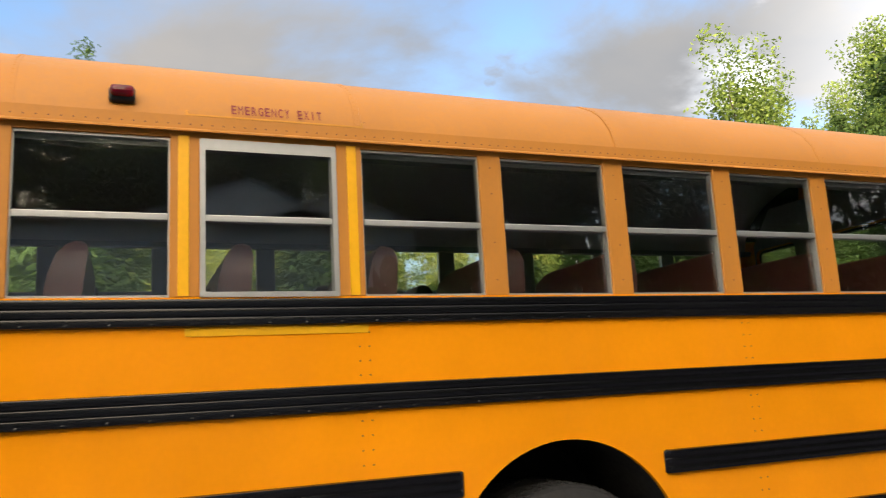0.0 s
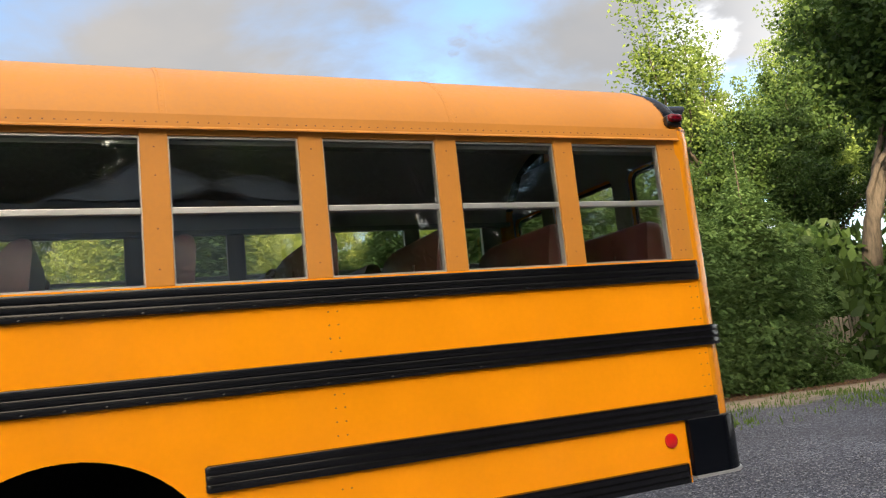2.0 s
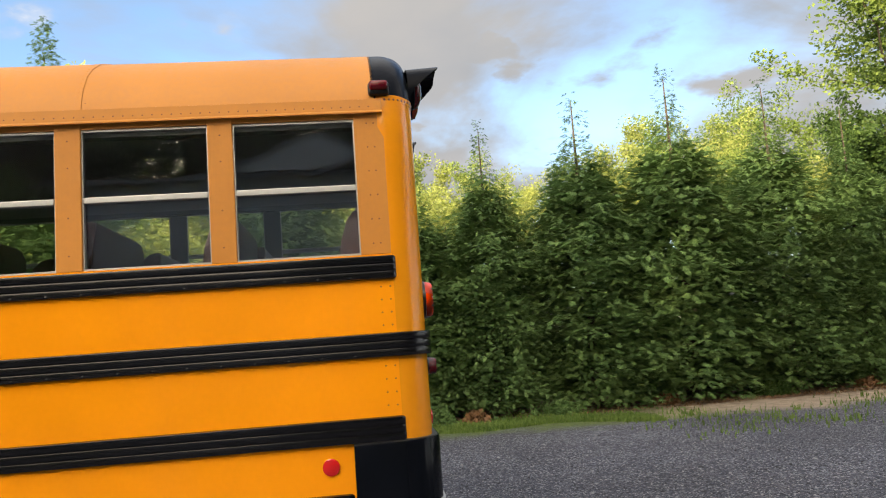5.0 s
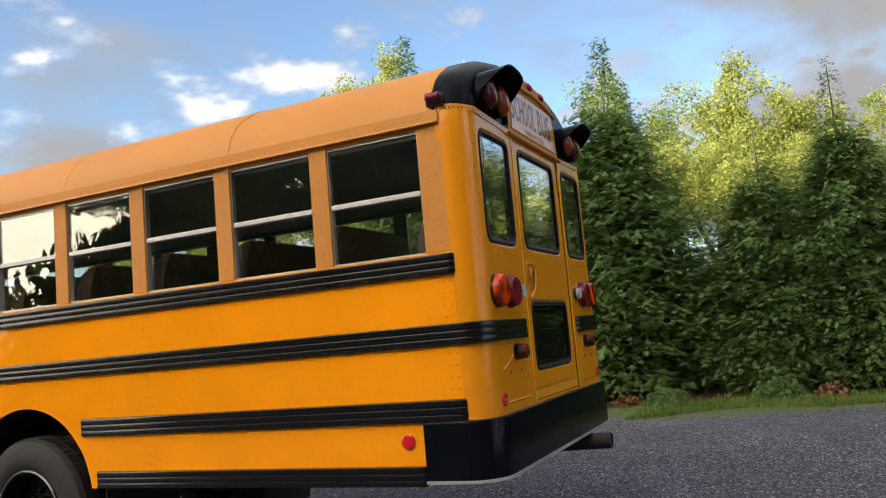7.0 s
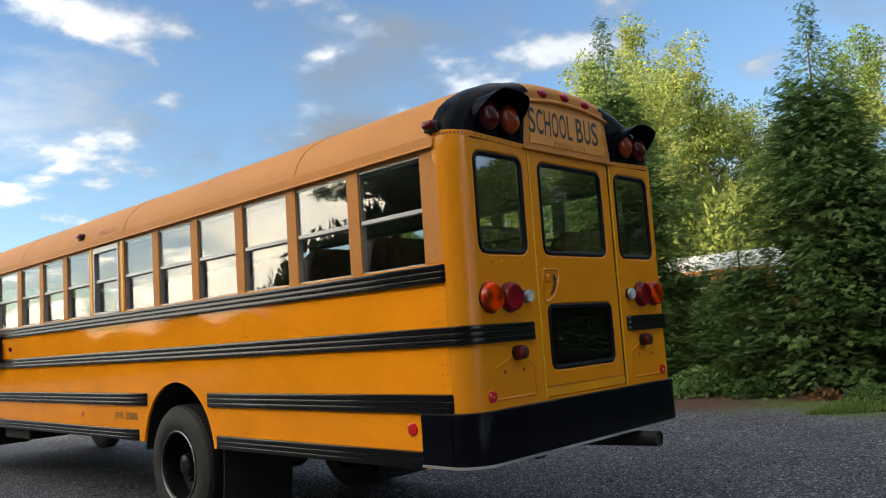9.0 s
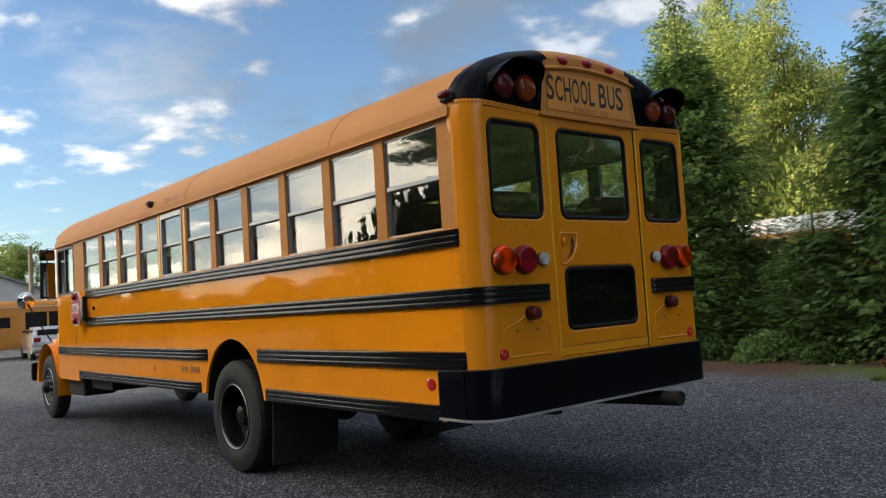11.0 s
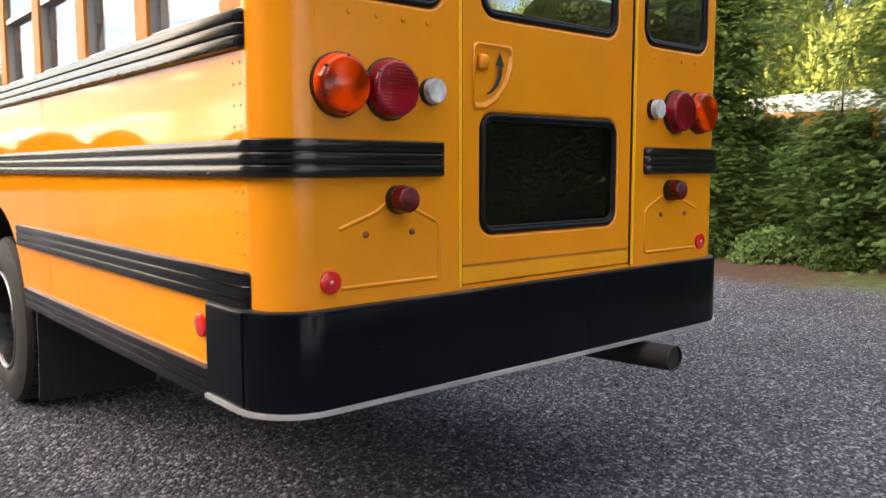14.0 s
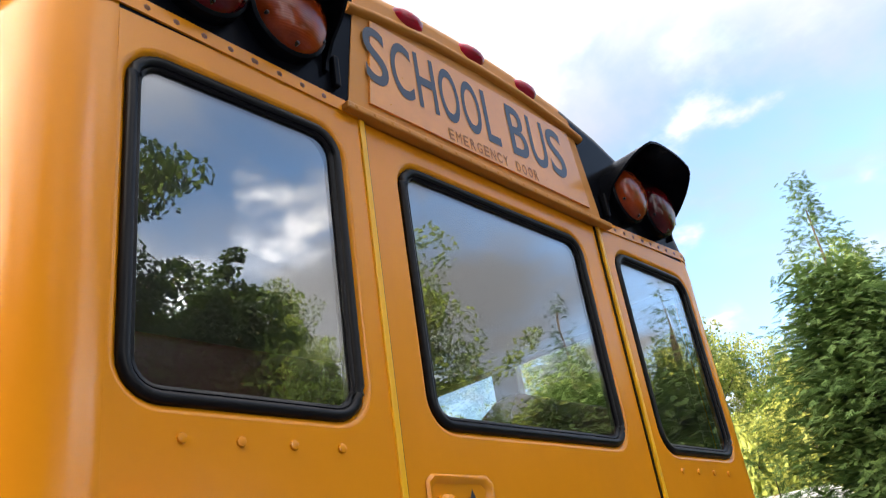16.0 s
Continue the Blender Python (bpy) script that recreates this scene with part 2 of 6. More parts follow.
SIGNBG = paint("sign_amber_panel", (0.72, 0.28, 0.028), 0.3, 0.1, coat=0.35)
SIGNTEXT = paint("sign_letter_film", (0.014, 0.009, 0.009), 0.3, 0.3, coat=0.12)
CHROME = paint("chrome", (0.75, 0.75, 0.76), 0.12, 0.03, metal=1.0)
MIRRORG = paint("dark_mirror_glass", (0.16, 0.19, 0.18), 0.06, 0.05, metal=1.0)
REARW = paint("dark_frame_and_shade", (0.02, 0.02, 0.022), 0.4, 0.2)
REFLECT = paint("red_reflector", (0.62, 0.012, 0.012), 0.2, 0.1, coat=0.6)
ORANGE_R = paint("orange_reflector", (0.75, 0.14, 0.01), 0.3, 0.1, coat=0.4)


def lens(name, colour, rough=0.12, dark=0.35, ribs=0.3, rib_scale=55.0, cells=1.0, blotch=14.0, blur=3.0):
    """Ribbed lamp lens of coloured plastic, unlit."""
    m, nt, b, _ = material(name)
    # blotches paint the lamp's depth: bright and dark reflections from the reflector behind
    n = noise_tex(nt, blotch, blur)
    r = ramp(nt, n.outputs[0], [(0.38, [c * dark for c in colour]), (0.62, colour)])
    nt.links.new(r.outputs[0], b.inputs["Base Color"])
    b.inputs["Roughness"].default_value = rough
    b.inputs["Specular IOR Level"].default_value = 0.4
    c = node(nt, "ShaderNodeTexCoord")
    w = node(nt, "ShaderNodeTexWave", i_Scale=rib_scale, bands_direction="Z")
    v = node(nt, "ShaderNodeTexVoronoi", i_Scale=34.0)
    add = node(nt, "ShaderNodeMath", operation="MULTIPLY_ADD")
    add.inputs[1].default_value = cells
    for k, n2 in ((2, w), (0, v)):
        nt.links.new(c.outputs["Object"], n2.inputs["Vector"])
        nt.links.new(n2.outputs[0], add.inputs[k])
    bump(nt, add.outputs[0], ribs, 0.004, b)
    return m


L_RED, L_AMBER = lens("red_lens", (0.25, 0.004, 0.016), 0.09, 0.45, 0.11, 30.0, 0.0, 8.0, 0.5), lens("amber_lens", (0.82, 0.055, 0.0), 0.08, 0.25, 0.012, 24.0, 6.0, 12.0, 0.5)
L_DARKRED, L_CLEAR = lens("dark_red_lens", (0.12, 0.005, 0.008)), lens("clear_lens", (0.74, 0.76, 0.78), dark=0.45)
L_MARKER = lens("marker_red_lens", (0.36, 0.008, 0.03), dark=0.7, ribs=0.04)
L_WARNRED, L_WARNAMBER = lens("warning_red_lens", (0.10, 0.004, 0.007), dark=0.6, ribs=0.06), lens("warning_amber_lens", (0.30, 0.04, 0.005), dark=0.6, ribs=0.06)


def glass(name, tint, gloss=1.0, rough=0.0):
    """Window glass: tinted clear pane whose mirror part grows towards grazing view."""
    m, nt, b, out = material(name)
    nt.nodes.remove(b)
    lw = node(nt, "ShaderNodeLayerWeight", i_Blend=0.5)
    p = node(nt, "ShaderNodeMath", operation="POWER")
    p.inputs[1].default_value = 4.6
    nt.links.new(lw.outputs["Facing"], p.inputs[0])
    f = node(nt, "ShaderNodeMath", operation="MULTIPLY_ADD", use_clamp=True)
    f.inputs[1].default_value, f.inputs[2].default_value = 0.70 * gloss, 0.07 * gloss
    nt.links.new(p.outputs[0], f.inputs[0])
    tr = node(nt, "ShaderNodeBsdfTransparent")
    tr.inputs[0].default_value = (*tint, 1)
    gl = node(nt, "ShaderNodeBsdfGlossy", i_Roughness=rough)
    gl.inputs[0].default_value = (1, 1, 1, 1)
    n = noise_tex(nt, 2.6, 2.0)
    bp = node(nt, "ShaderNodeBump", i_Strength=0.05, i_Distance=0.02)
    nt.links.new(n.outputs[0], bp.inputs["Height"])
    nt.links.new(bp.outputs[0], gl.inputs["Normal"])
    mx = node(nt, "ShaderNodeMixShader")
    nt.links.new(f.outputs[0], mx.inputs[0])
    nt.links.new(tr.outputs[0], mx.inputs[1])
    nt.links.new(gl.outputs[0], mx.inputs[2])
    nt.links.new(mx.outputs[0], out.inputs[0])
    return m


GLASS = glass("side_glass", (0.92, 0.935, 0.925), 1.15)
GLASS_LOW = glass("dark_lower_glass", (0.5, 0.52, 0.52), 0.8)
GLASS_REAR = glass("rear_glass", (0.90, 0.92, 0.92), 2.0)


def leafy(name, dark, light, through_light=0.35, rough=0.6, speckle=0.55, clump=0.9):
    m, nt, b, out = material(name)
    g = node(nt, "ShaderNodeNewGeometry")
    n = noise_tex(nt, clump, 3.0)
    add = node(nt, "ShaderNodeMath", operation="MULTIPLY_ADD")
    add.inputs[1].default_value = speckle
    nt.links.new(g.outputs["Random Per Island"], add.inputs[0])
    sub = node(nt, "ShaderNodeMath", operation="MULTIPLY_ADD")
    sub.inputs[1].default_value, sub.inputs[2].default_value = 0.9, -0.22
    nt.links.new(n.outputs[0], sub.inputs[0])
    nt.links.new(sub.outputs[0], add.inputs[2])
    r = ramp(nt, add.outputs[0], [(0.1, dark), (0.85, light)])
    b.inputs["Roughness"].default_value = rough
    b.inputs["Specular IOR Level"].default_value = 0.25
    nt.links.new(r.outputs[0], b.inputs["Base Color"])
    t = node(nt, "ShaderNodeBsdfTranslucent")
    nt.links.new(r.outputs[0], t.inputs[0])
    mx = node(nt, "ShaderNodeMixShader")
    mx.inputs[0].default_value = through_light
    nt.links.new(b.outputs[0], mx.inputs[1])
    nt.links.new(t.outputs[0], mx.inputs[2])
    nt.links.new(mx.outputs[0], out.inputs[0])
    return m


CYPRESS = leafy("cypress_foliage", (0.050, 0.108, 0.034), (0.215, 0.330, 0.103), 0.38, 0.7, 0.38, 2.2)
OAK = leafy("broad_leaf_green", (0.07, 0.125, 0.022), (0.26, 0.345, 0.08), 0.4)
# lighter and yellower leaves: sunlight on the crowns is part of this colour
OAK_SUNLIT = leafy("broad_leaf_sunlit_yellow", (0.12, 0.175, 0.036), (0.46, 0.50, 0.140), 0.42, 0.5, 0.5)
# darker leaves: the shade on trees and thickets is part of this colour
OAK_SHADED = leafy("broad_leaf_shaded", (0.018, 0.045, 0.010), (0.08, 0.135, 0.03), 0.35)
GRASSM = leafy("grass_blade", (0.05, 0.10, 0.015), (0.16, 0.23, 0.05), 0.3)
TWIG = leafy("dry_twig", (0.09, 0.045, 0.02), (0.24, 0.13, 0.06), 0.1)


def bark_material():
    m, nt, b, _ = material("bark")
    n = noise_tex(nt, 14.0, 6.0, 0.7, stretch=(1, 1, 0.2))
    r = ramp(nt, n.outputs[0], [(0.3, (0.03, 0.024, 0.018)), (0.7, (0.12, 0.095, 0.07))])
    nt.links.new(r.outputs[0], b.inputs["Base Color"])
    b.inputs["Roughness"].default_value = 0.9
    bump(nt, n.outputs[0], 0.8, 0.03, b)
    return m


BARK = bark_material()


def weathered_wood():
    m, nt, b, _ = material("weathered_wood")
    n = noise_tex(nt, 9.0, 6.0, 0.65, stretch=(6, 6, 0.5))
    r = ramp(nt, n.outputs[0], [(0.3, (0.10, 0.085, 0.065)), (0.7, (0.27, 0.235, 0.19))])
    nt.links.new(r.outputs[0], b.inputs["Base Color"])
    b.inputs["Roughness"].default_value = 0.85
    bump(nt, n.outputs[0], 0.5, 0.01, b)
    return m


WOOD = weathered_wood()


def ground_material():
    """Grey gravel yard; a weedy strip, bare earth and pine litter along the hedge; lawn beyond."""
    m, nt, b, _ = material("gravel_and_verge")
    L = nt.links
    c = node(nt, "ShaderNodeTexCoord")
    s = node(nt, "ShaderNodeSeparateXYZ")
    L.new(c.outputs["Object"], s.inputs[0])
    # gravel
    v = node(nt, "ShaderNodeTexVoronoi", i_Scale=60.0, i_Randomness=1.0)
    v2 = node(nt, "ShaderNodeTexVoronoi", i_Scale=26.0)
    for k in (v, v2):
        L.new(c.outputs["Object"], k.inputs["Vector"])
    bw = node(nt, "ShaderNodeSeparateColor")
    L.new(v.outputs["Color"], bw.inputs[0])
    stone = ramp(nt, bw.outputs[0], [(0.0, (0.022, 0.022, 0.027)), (0.5, (0.066, 0.072, 0.098)), (0.80, (0.135, 0.144, 0.178)), (1.0, (0.40, 0.405, 0.415))])
    patch = noise_tex(nt, 0.45, 6.0, 0.6)
    tone = ramp(nt, patch.outputs[0], [(0.3, (0.62, 0.61, 0.62)), (0.7, (1.15, 1.15, 1.17))])
    grav = node(nt, "ShaderNodeMix", data_type="RGBA", blend_type="MULTIPLY")
    grav.inputs[0].default_value = 1.0
    L.new(stone.outputs[0], grav.inputs[6])
    L.new(tone.outputs[0], grav.inputs[7])
    rustn = noise_tex(nt, 1.1, 7.0, 0.7)
    rustm = ramp(nt, rustn.outputs[0], [(0.56, (0, 0, 0)), (0.74, (0.28, 0.28, 0.28))])
    grav2 = node(nt, "ShaderNodeMix", data_type="RGBA")
    L.new(rustm.outputs[0], grav2.inputs[0])
    L.new(grav.outputs[2], grav2.inputs[6])
    grav2.inputs[7].default_value = (0.088, 0.075, 0.070, 1)
    # edge of the yard, uneven
    en = noise_tex(nt, 0.8, 6.0, 0.6)
    y1 = node(nt, "ShaderNodeMath", operation="MULTIPLY_ADD")
    y1.inputs[1].default_value = 2.6
    L.new(en.outputs[0], y1.inputs[0])
    L.new(s.outputs[1], y1.inputs[2])

    def zone(start, stop):
        z = node(nt, "ShaderNodeMapRange", interpolation_type="SMOOTHSTEP")
        z.inputs["From Min"].default_value, z.inputs["From Max"].default_value = start, stop
        L.new(y1.outputs[0], z.inputs["Value"])
        return z

    gn = noise_tex(nt, 7.0, 8.0, 0.7)
    grass = ramp(nt, gn.outputs[0], [(0.3, (0.055, 0.06, 0.03)), (0.5, (0.085, 0.12, 0.03)), (0.7, (0.15, 0.18, 0.05))])
    dn = noise_tex(nt, 5.0, 8.0, 0.7)
    earth = ramp(nt, dn.outputs[0], [(0.3, (0.20, 0.15, 0.105)), (0.7, (0.44, 0.36, 0.28))])
    litter = ramp(nt, gn.outputs[0], [(0.3, (0.04, 0.026, 0.018)), (0.7, (0.14, 0.078, 0.053))])
    lawn = ramp(nt, dn.outputs[0], [(0.3, (0.09, 0.13, 0.02)), (0.7, (0.20, 0.25, 0.05))])
    last = grav2.outputs[2]
    ex = node(nt, "ShaderNodeMapRange", interpolation_type="SMOOTHSTEP")
    ex.inputs["From Min"].default_value, ex.inputs["From Max"].default_value = 3.0, 6.5
    L.new(s.outputs[0], ex.inputs["Value"])
    ge = node(nt, "ShaderNodeMix", data_type="RGBA")
    L.new(ex.outputs[0], ge.inputs[0])
    L.new(grass.outputs[0], ge.inputs[6])
    L.new(earth.outputs[0], ge.inputs[7])
    exw = node(nt, "ShaderNodeMapRange", interpolation_type="SMOOTHSTEP")
    exw.inputs["From Min"].default_value, exw.inputs["From Max"].default_value = -3.2, -1.6
    L.new(s.outputs[0], exw.inputs["Value"])
    gw = node(nt, "ShaderNodeMix", data_type="RGBA")
    L.new(exw.outputs[0], gw.inputs[0])
    L.new(litter.outputs[0], gw.inputs[6])
    L.new(ge.outputs[2], gw.inputs[7])
    for colour, start, stop in ((gw.outputs[2], 9.3, 10.4), (litter.outputs[0], 11.2, 12.0), (lawn.outputs[0], 15.5, 17.0)):
        mx = node(nt, "ShaderNodeMix", data_type="RGBA")
        L.new(zone(start, stop).outputs[0], mx.inputs[0])
        L.new(last, mx.inputs[6])
        L.new(colour, mx.inputs[7])
        last = mx.outputs[2]
    L.new(last, b.inputs["Base Color"])
    b.inputs["Roughness"].default_value = 0.85
    b.inputs["Specular IOR Level"].default_value = 0.3
    h = node(nt, "ShaderNodeMath", operation="ADD")
    L.new(v.outputs["Distance"], h.inputs[0])
    L.new(v2.outputs["Distance"], h.inputs[1])
    bp = node(nt, "ShaderNodeBump", i_Strength=1.0, i_Distance=0.02, invert=True)
    L.new(h.outputs[0], bp.inputs["Height"])
    L.new(bp.outputs[0], b.inputs["Normal"])
    return m


GROUND = ground_material()


def gravel_stone():
    m, nt, b, _ = material("gravel_stone")
    g = node(nt, "ShaderNodeNewGeometry")
    r = ramp(nt, g.outputs["Random Per Island"], [(0.0, (0.022, 0.022, 0.027)), (0.45, (0.066, 0.072, 0.098)), (0.82, (0.135, 0.144, 0.180)), (1.0, (0.36, 0.36, 0.36))])
    n = noise_tex(nt, 90.0, 3.0)
    mx = node(nt, "ShaderNodeMix", data_type="RGBA", blend_type="MULTIPLY")
    mx.inputs[0].default_value = 0.4
    nt.links.new(r.outputs[0], mx.inputs[6])
    nt.links.new(n.outputs[0], mx.inputs[7])
    nt.links.new(mx.outputs[2], b.inputs["Base Color"])
    b.inputs["Roughness"].default_value = 0.8
    return m


STONE = gravel_stone()
SIDING = paint("grey_siding", (0.50, 0.51, 0.52), 0.7, 0.1)
SHINGLE = paint("grey_roof_shingle", (0.20, 0.205, 0.215), 0.8, 0.2, grain=0.4)
CARPAINT = paint("silver_car_paint", (0.34, 0.35, 0.36), 0.25, 0.04, coat=0.8, metal=0.4)
POLE = paint("pole_wood", (0.20, 0.16, 0.12), 0.85, 0.25, grain=0.4)


# ---- mesh tools ----
HOME = {}


def link_mesh(name, bm, mat, smooth=None):
    me = bpy.data.meshes.new(name)
    bm.normal_update()
    bm.to_mesh(me)
    bm.free()
    me.materials.append(mat)
    if smooth:
        me.set_sharp_from_angle(angle=radians(smooth))
        me.polygons.foreach_set("use_smooth", [True] * len(me.polygons))
    return me


def part(name, bm, mat, parent, label="", smooth=None):
    """One mesh object under a thing or under a part; built in world places."""
    ob = new(name, bm if isinstance(bm, bpy.types.Mesh) else link_mesh(name, bm, mat, smooth))
    ob.parent = parent
    if parent.name in HOME:
        ob.matrix_parent_inverse = Matrix.Translation(-HOME[parent.name])
    return tagged(ob, label) if label else ob


def thing(name, at, label, category, group="", kind=""):
    """An Empty at the base of a thing, which parents its parts."""
    e = new(name)
    e.empty_display_size = 0.2
    e.location = at
    HOME[e.name] = Vector(at)
    return tagged(e, label, category, group, kind)


def piece(name, bm, mat, label, category, group="", kind="", smooth=None):
    return tagged(new(name, link_mesh(name, bm, mat, smooth)), label, category, group, kind)


def box(bm, x0, x1, y0, y1, z0, z1, bevel=0.0):
    made = bmesh.ops.create_cube(bm, size=1.0)["verts"]
    for v in made:
        v.co = Vector((x0 + (v.co.x + 0.5) * (x1 - x0), y0 + (v.co.y + 0.5) * (y1 - y0), z0 + (v.co.z + 0.5) * (z1 - z0)))
    if bevel:
        edges = list({e for v in made for e in v.link_edges})
        bmesh.ops.bevel(bm, geom=edges, offset=bevel, segments=2, affect="EDGES", profile=0.5)
    return bm


def boxes(*args, bevel=0.0):
    bm = bmesh.new()
    for a in args:
        box(bm, *a, bevel=bevel)
    return bm


def grid(bm, rows, closed=False, caps=False):
    """Faces between rows of points; each row an equal count. closed: rows are loops. caps: fill the first and last loop."""
    vs = [[bm.verts.new(p) for p in row] for row in rows]
    n = len(vs[0])
    for a, b in zip(vs, vs[1:]):
        for k in range(n if closed else n - 1):
            bm.faces.new((a[k], a[(k + 1) % n], b[(k + 1) % n], b[k]))
    if caps:
        bm.faces.new(vs[0][::-1])
        bm.faces.new(vs[-1])
    return vs


def fix(bm):
    bmesh.ops.recalc_face_normals(bm, faces=bm.faces)
    return bm


def disc_path(centre, axis, rings, n=24, bm=None, close=True):
    """A turned body: rings of (distance along axis, radius) about a centre."""
    bm = bm or bmesh.new()
    axis = Vector(axis).normalized()
    u = axis.orthogonal().normalized()
    w = axis.cross(u)
    rows = [[Vector(centre) + axis * d + (u * math.cos(2 * math.pi * k / n) + w * math.sin(2 * math.pi * k / n)) * max(r, 1e-4) for k in range(n)] for d, r in rings]
    vs = grid(bm, rows, closed=True)
    if close is True:
        bm.faces.new(vs[0][::-1])
    if close:
        bm.faces.new(vs[-1])
    return fix(bm)


def tube(points, radius, n=10, bm=None, closed=False, squash=None):
    """A round rod along points. squash: (normal, factor) flattens it."""
    bm = bm or bmesh.new()
    pts = [Vector(p) for p in points]
    rows, m = [], len(pts)
    up = Vector((0.13, 0.21, 0.97)).normalized()
    for i, p in enumerate(pts):
        d = (pts[(i + 1) % m] - pts[i - 1]) if closed else (pts[min(i + 1, m - 1)] - pts[max(i - 1, 0)])
        d.normalize()
        u = d.cross(up).normalized() if abs(d.dot(up)) < 0.98 else d.cross(Vector((1, 0, 0))).normalized()
        w = d.cross(u)
        r = radius[i] if isinstance(radius, (list, tuple)) else radius
        rows.append([p + (u * math.cos(2 * math.pi * k / n) + w * math.sin(2 * math.pi * k / n)) * r for k in range(n)])
    if closed:
        rows.append(rows[0])
    vs = grid(bm, rows, closed=True)
    if closed:
        bmesh.ops.remove_doubles(bm, verts=bm.verts, dist=1e-6)
    else:
        bm.faces.new(vs[0][::-1])
        bm.faces.new(vs[-1])
    return fix(bm)


def rrect(a0, a1, b0, b1, r, n=6):
    """Rounded rectangle as a loop of (a, b)."""
    out = []
    for ca, cb, start in ((a1 - r, b1 - r, 0), (a0 + r, b1 - r, 90), (a0 + r, b0 + r, 180), (a1 - r, b0 + r, 270)):
        for k in range(n + 1):
            t = radians(start + 90 * k / n)
            out.append((ca + r * math.cos(t), cb + r * math.sin(t)))
    return out


def plate(outer, holes, place, depth, bm=None):
    """A flat sheet with holes. place(a, b, d) gives the point at depth d; the sheet has thickness depth."""
    bm = bm or bmesh.new()
    loops = [outer, *holes]
    front = []
    edges = []
    for loop in loops:
        vs = [bm.verts.new(place(a, b, 0)) for a, b in loop]
        front.append(vs)
        edges += [bm.edges.new((vs[k], vs[(k + 1) % len(vs)])) for k in range(len(vs))]
    bmesh.ops.triangle_fill(bm, edges=edges, use_beauty=True, use_dissolve=False)
    faces = list(bm.faces)
    back = {v: bm.verts.new(place(a, b, depth)) for loop, vs in zip(loops, front) for (a, b), v in zip(loop, vs)}
    for f in faces:
        bm.faces.new([back[v] for v in reversed(f.verts)])
    for vs in front:
        for k in range(len(vs)):
            a, b = vs[k], vs[(k + 1) % len(vs)]
            bm.faces.new((a, b, back[b], back[a]))
    return fix(bm)


def on_side(a, b, d):
    return Vector((a, d, b))


def on_rear(a, b, d):
    return Vector((-d, a, b))


def frame_ring(loop_out, loop_in, place, d0, d1, bm=None):
    """A flat frame between two loops of equal count, from depth d0 to d1."""
    bm = bm or bmesh.new()
    rows = [[place(a, b, d) for a, b in loop] for loop, d in ((loop_out, d1), (loop_out, d0), (loop_in, d0), (loop_in, d1))]
    vs = grid(bm, rows + [rows[0]], closed=True)
    bmesh.ops.remove_doubles(bm, verts=bm.verts, dist=1e-6)
    return fix(bm)


def lettering(text, width, height, m, mat, parent, label="", bold=0.0):
    """Raised letters of the built-in font, scaled to a width and height, centred at the pose m."""
    cu = bpy.data.curves.new("lettering", "FONT")
    cu.body, cu.extrude, cu.offset = text, 0.0, bold
    tmp = bpy.data.objects.new("lettering_curve", cu)
    me = bpy.data.meshes.new_from_object(tmp)
    bpy.data.objects.remove(tmp)
    co = np.zeros(len(me.vertices) * 3)
    me.vertices.foreach_get("co", co)
    co = co.reshape(-1, 3)
    lo, hi = co.min(0), co.max(0)
    co = (co - (lo + hi) / 2) * (width / (hi[0] - lo[0]), height / (hi[1] - lo[1]), 1)
    flat = [m @ Vector(p) for p in co]
    me.vertices.foreach_set("co", np.array(flat).ravel())
    me.materials.clear()
    me.materials.append(mat)
    me.update()
    return part("lettering", me, mat, parent, label)


REARM = Matrix(((0, 0, 1, 0), (1, 0, 0, 0), (0, 1, 0, 0), (0, 0, 0, 1)))
SIDEM = Matrix(((1, 0, 0, 0), (0, 0, -1, 0), (0, 1, 0, 0), (0, 0, 0, 1)))


def word(text, width, height, m, mat, parent, label=""):
    """Block capitals of equal width, one after another, centred at the pose m."""
    cell = width / len(text)
    for k, letter in enumerate(text):
        if letter != " ":
            wide = cell * (0.22 if letter == "I" else 0.72)
            lettering(letter, wide, height, m @ Matrix.Translation(((k + 0.5) * cell - width / 2, 0, 0)), mat, parent, label, 0.0 if letter in "MNW" else 0.018)


def quads(name, corners, mat):
    """A mesh of many loose quads, corners as an array (n, 4, 3)."""
    corners = np.asarray(corners, np.float32)
    n = len(corners)
    me = bpy.data.meshes.new(name)
    me.vertices.add(4 * n)
    me.vertices.foreach_set("co", corners.ravel())
    me.loops.add(4 * n)
    me.loops.foreach_set("vertex_index", np.arange(4 * n, dtype=np.int32))
    me.polygons.add(n)
    me.polygons.foreach_set("loop_start", np.arange(0, 4 * n, 4, dtype=np.int32))
    me.materials.append(mat)
    me.update(calc_edges=True)
    return me


# ---- the school bus ----
W, MID = 2.40, 1.20
FRONT = -9.50
R_Y, R_X, R_Z = 0.15, 0.15, 0.09
WTOP, WBOT, WMID = 2.605, 1.925, 2.262
ROOF = [(-0.008, 2.63), (0.006, 2.725), (0.040, 2.812), (0.108, 2.902), (0.19, 2.968), (0.32, 3.042), (0.50, 3.108), (0.72, 3.155), (0.96, 3.182), (1.20, 3.190)]
ROOF = ROOF + [(W - y, z) for y, z in ROOF[-2::-1]]
# window left edges, from the rear forwards
WIN = [(-0.886 - 0.7075 * k, -0.886 - 0.7075 * k + 0.588) for k in range(10)] + [(-8.09, -7.40)]
SEAMS = [-R_X, -2.32, -4.44, -6.56, -8.46, FRONT]
RAIL = [(0.0, 0.0)]
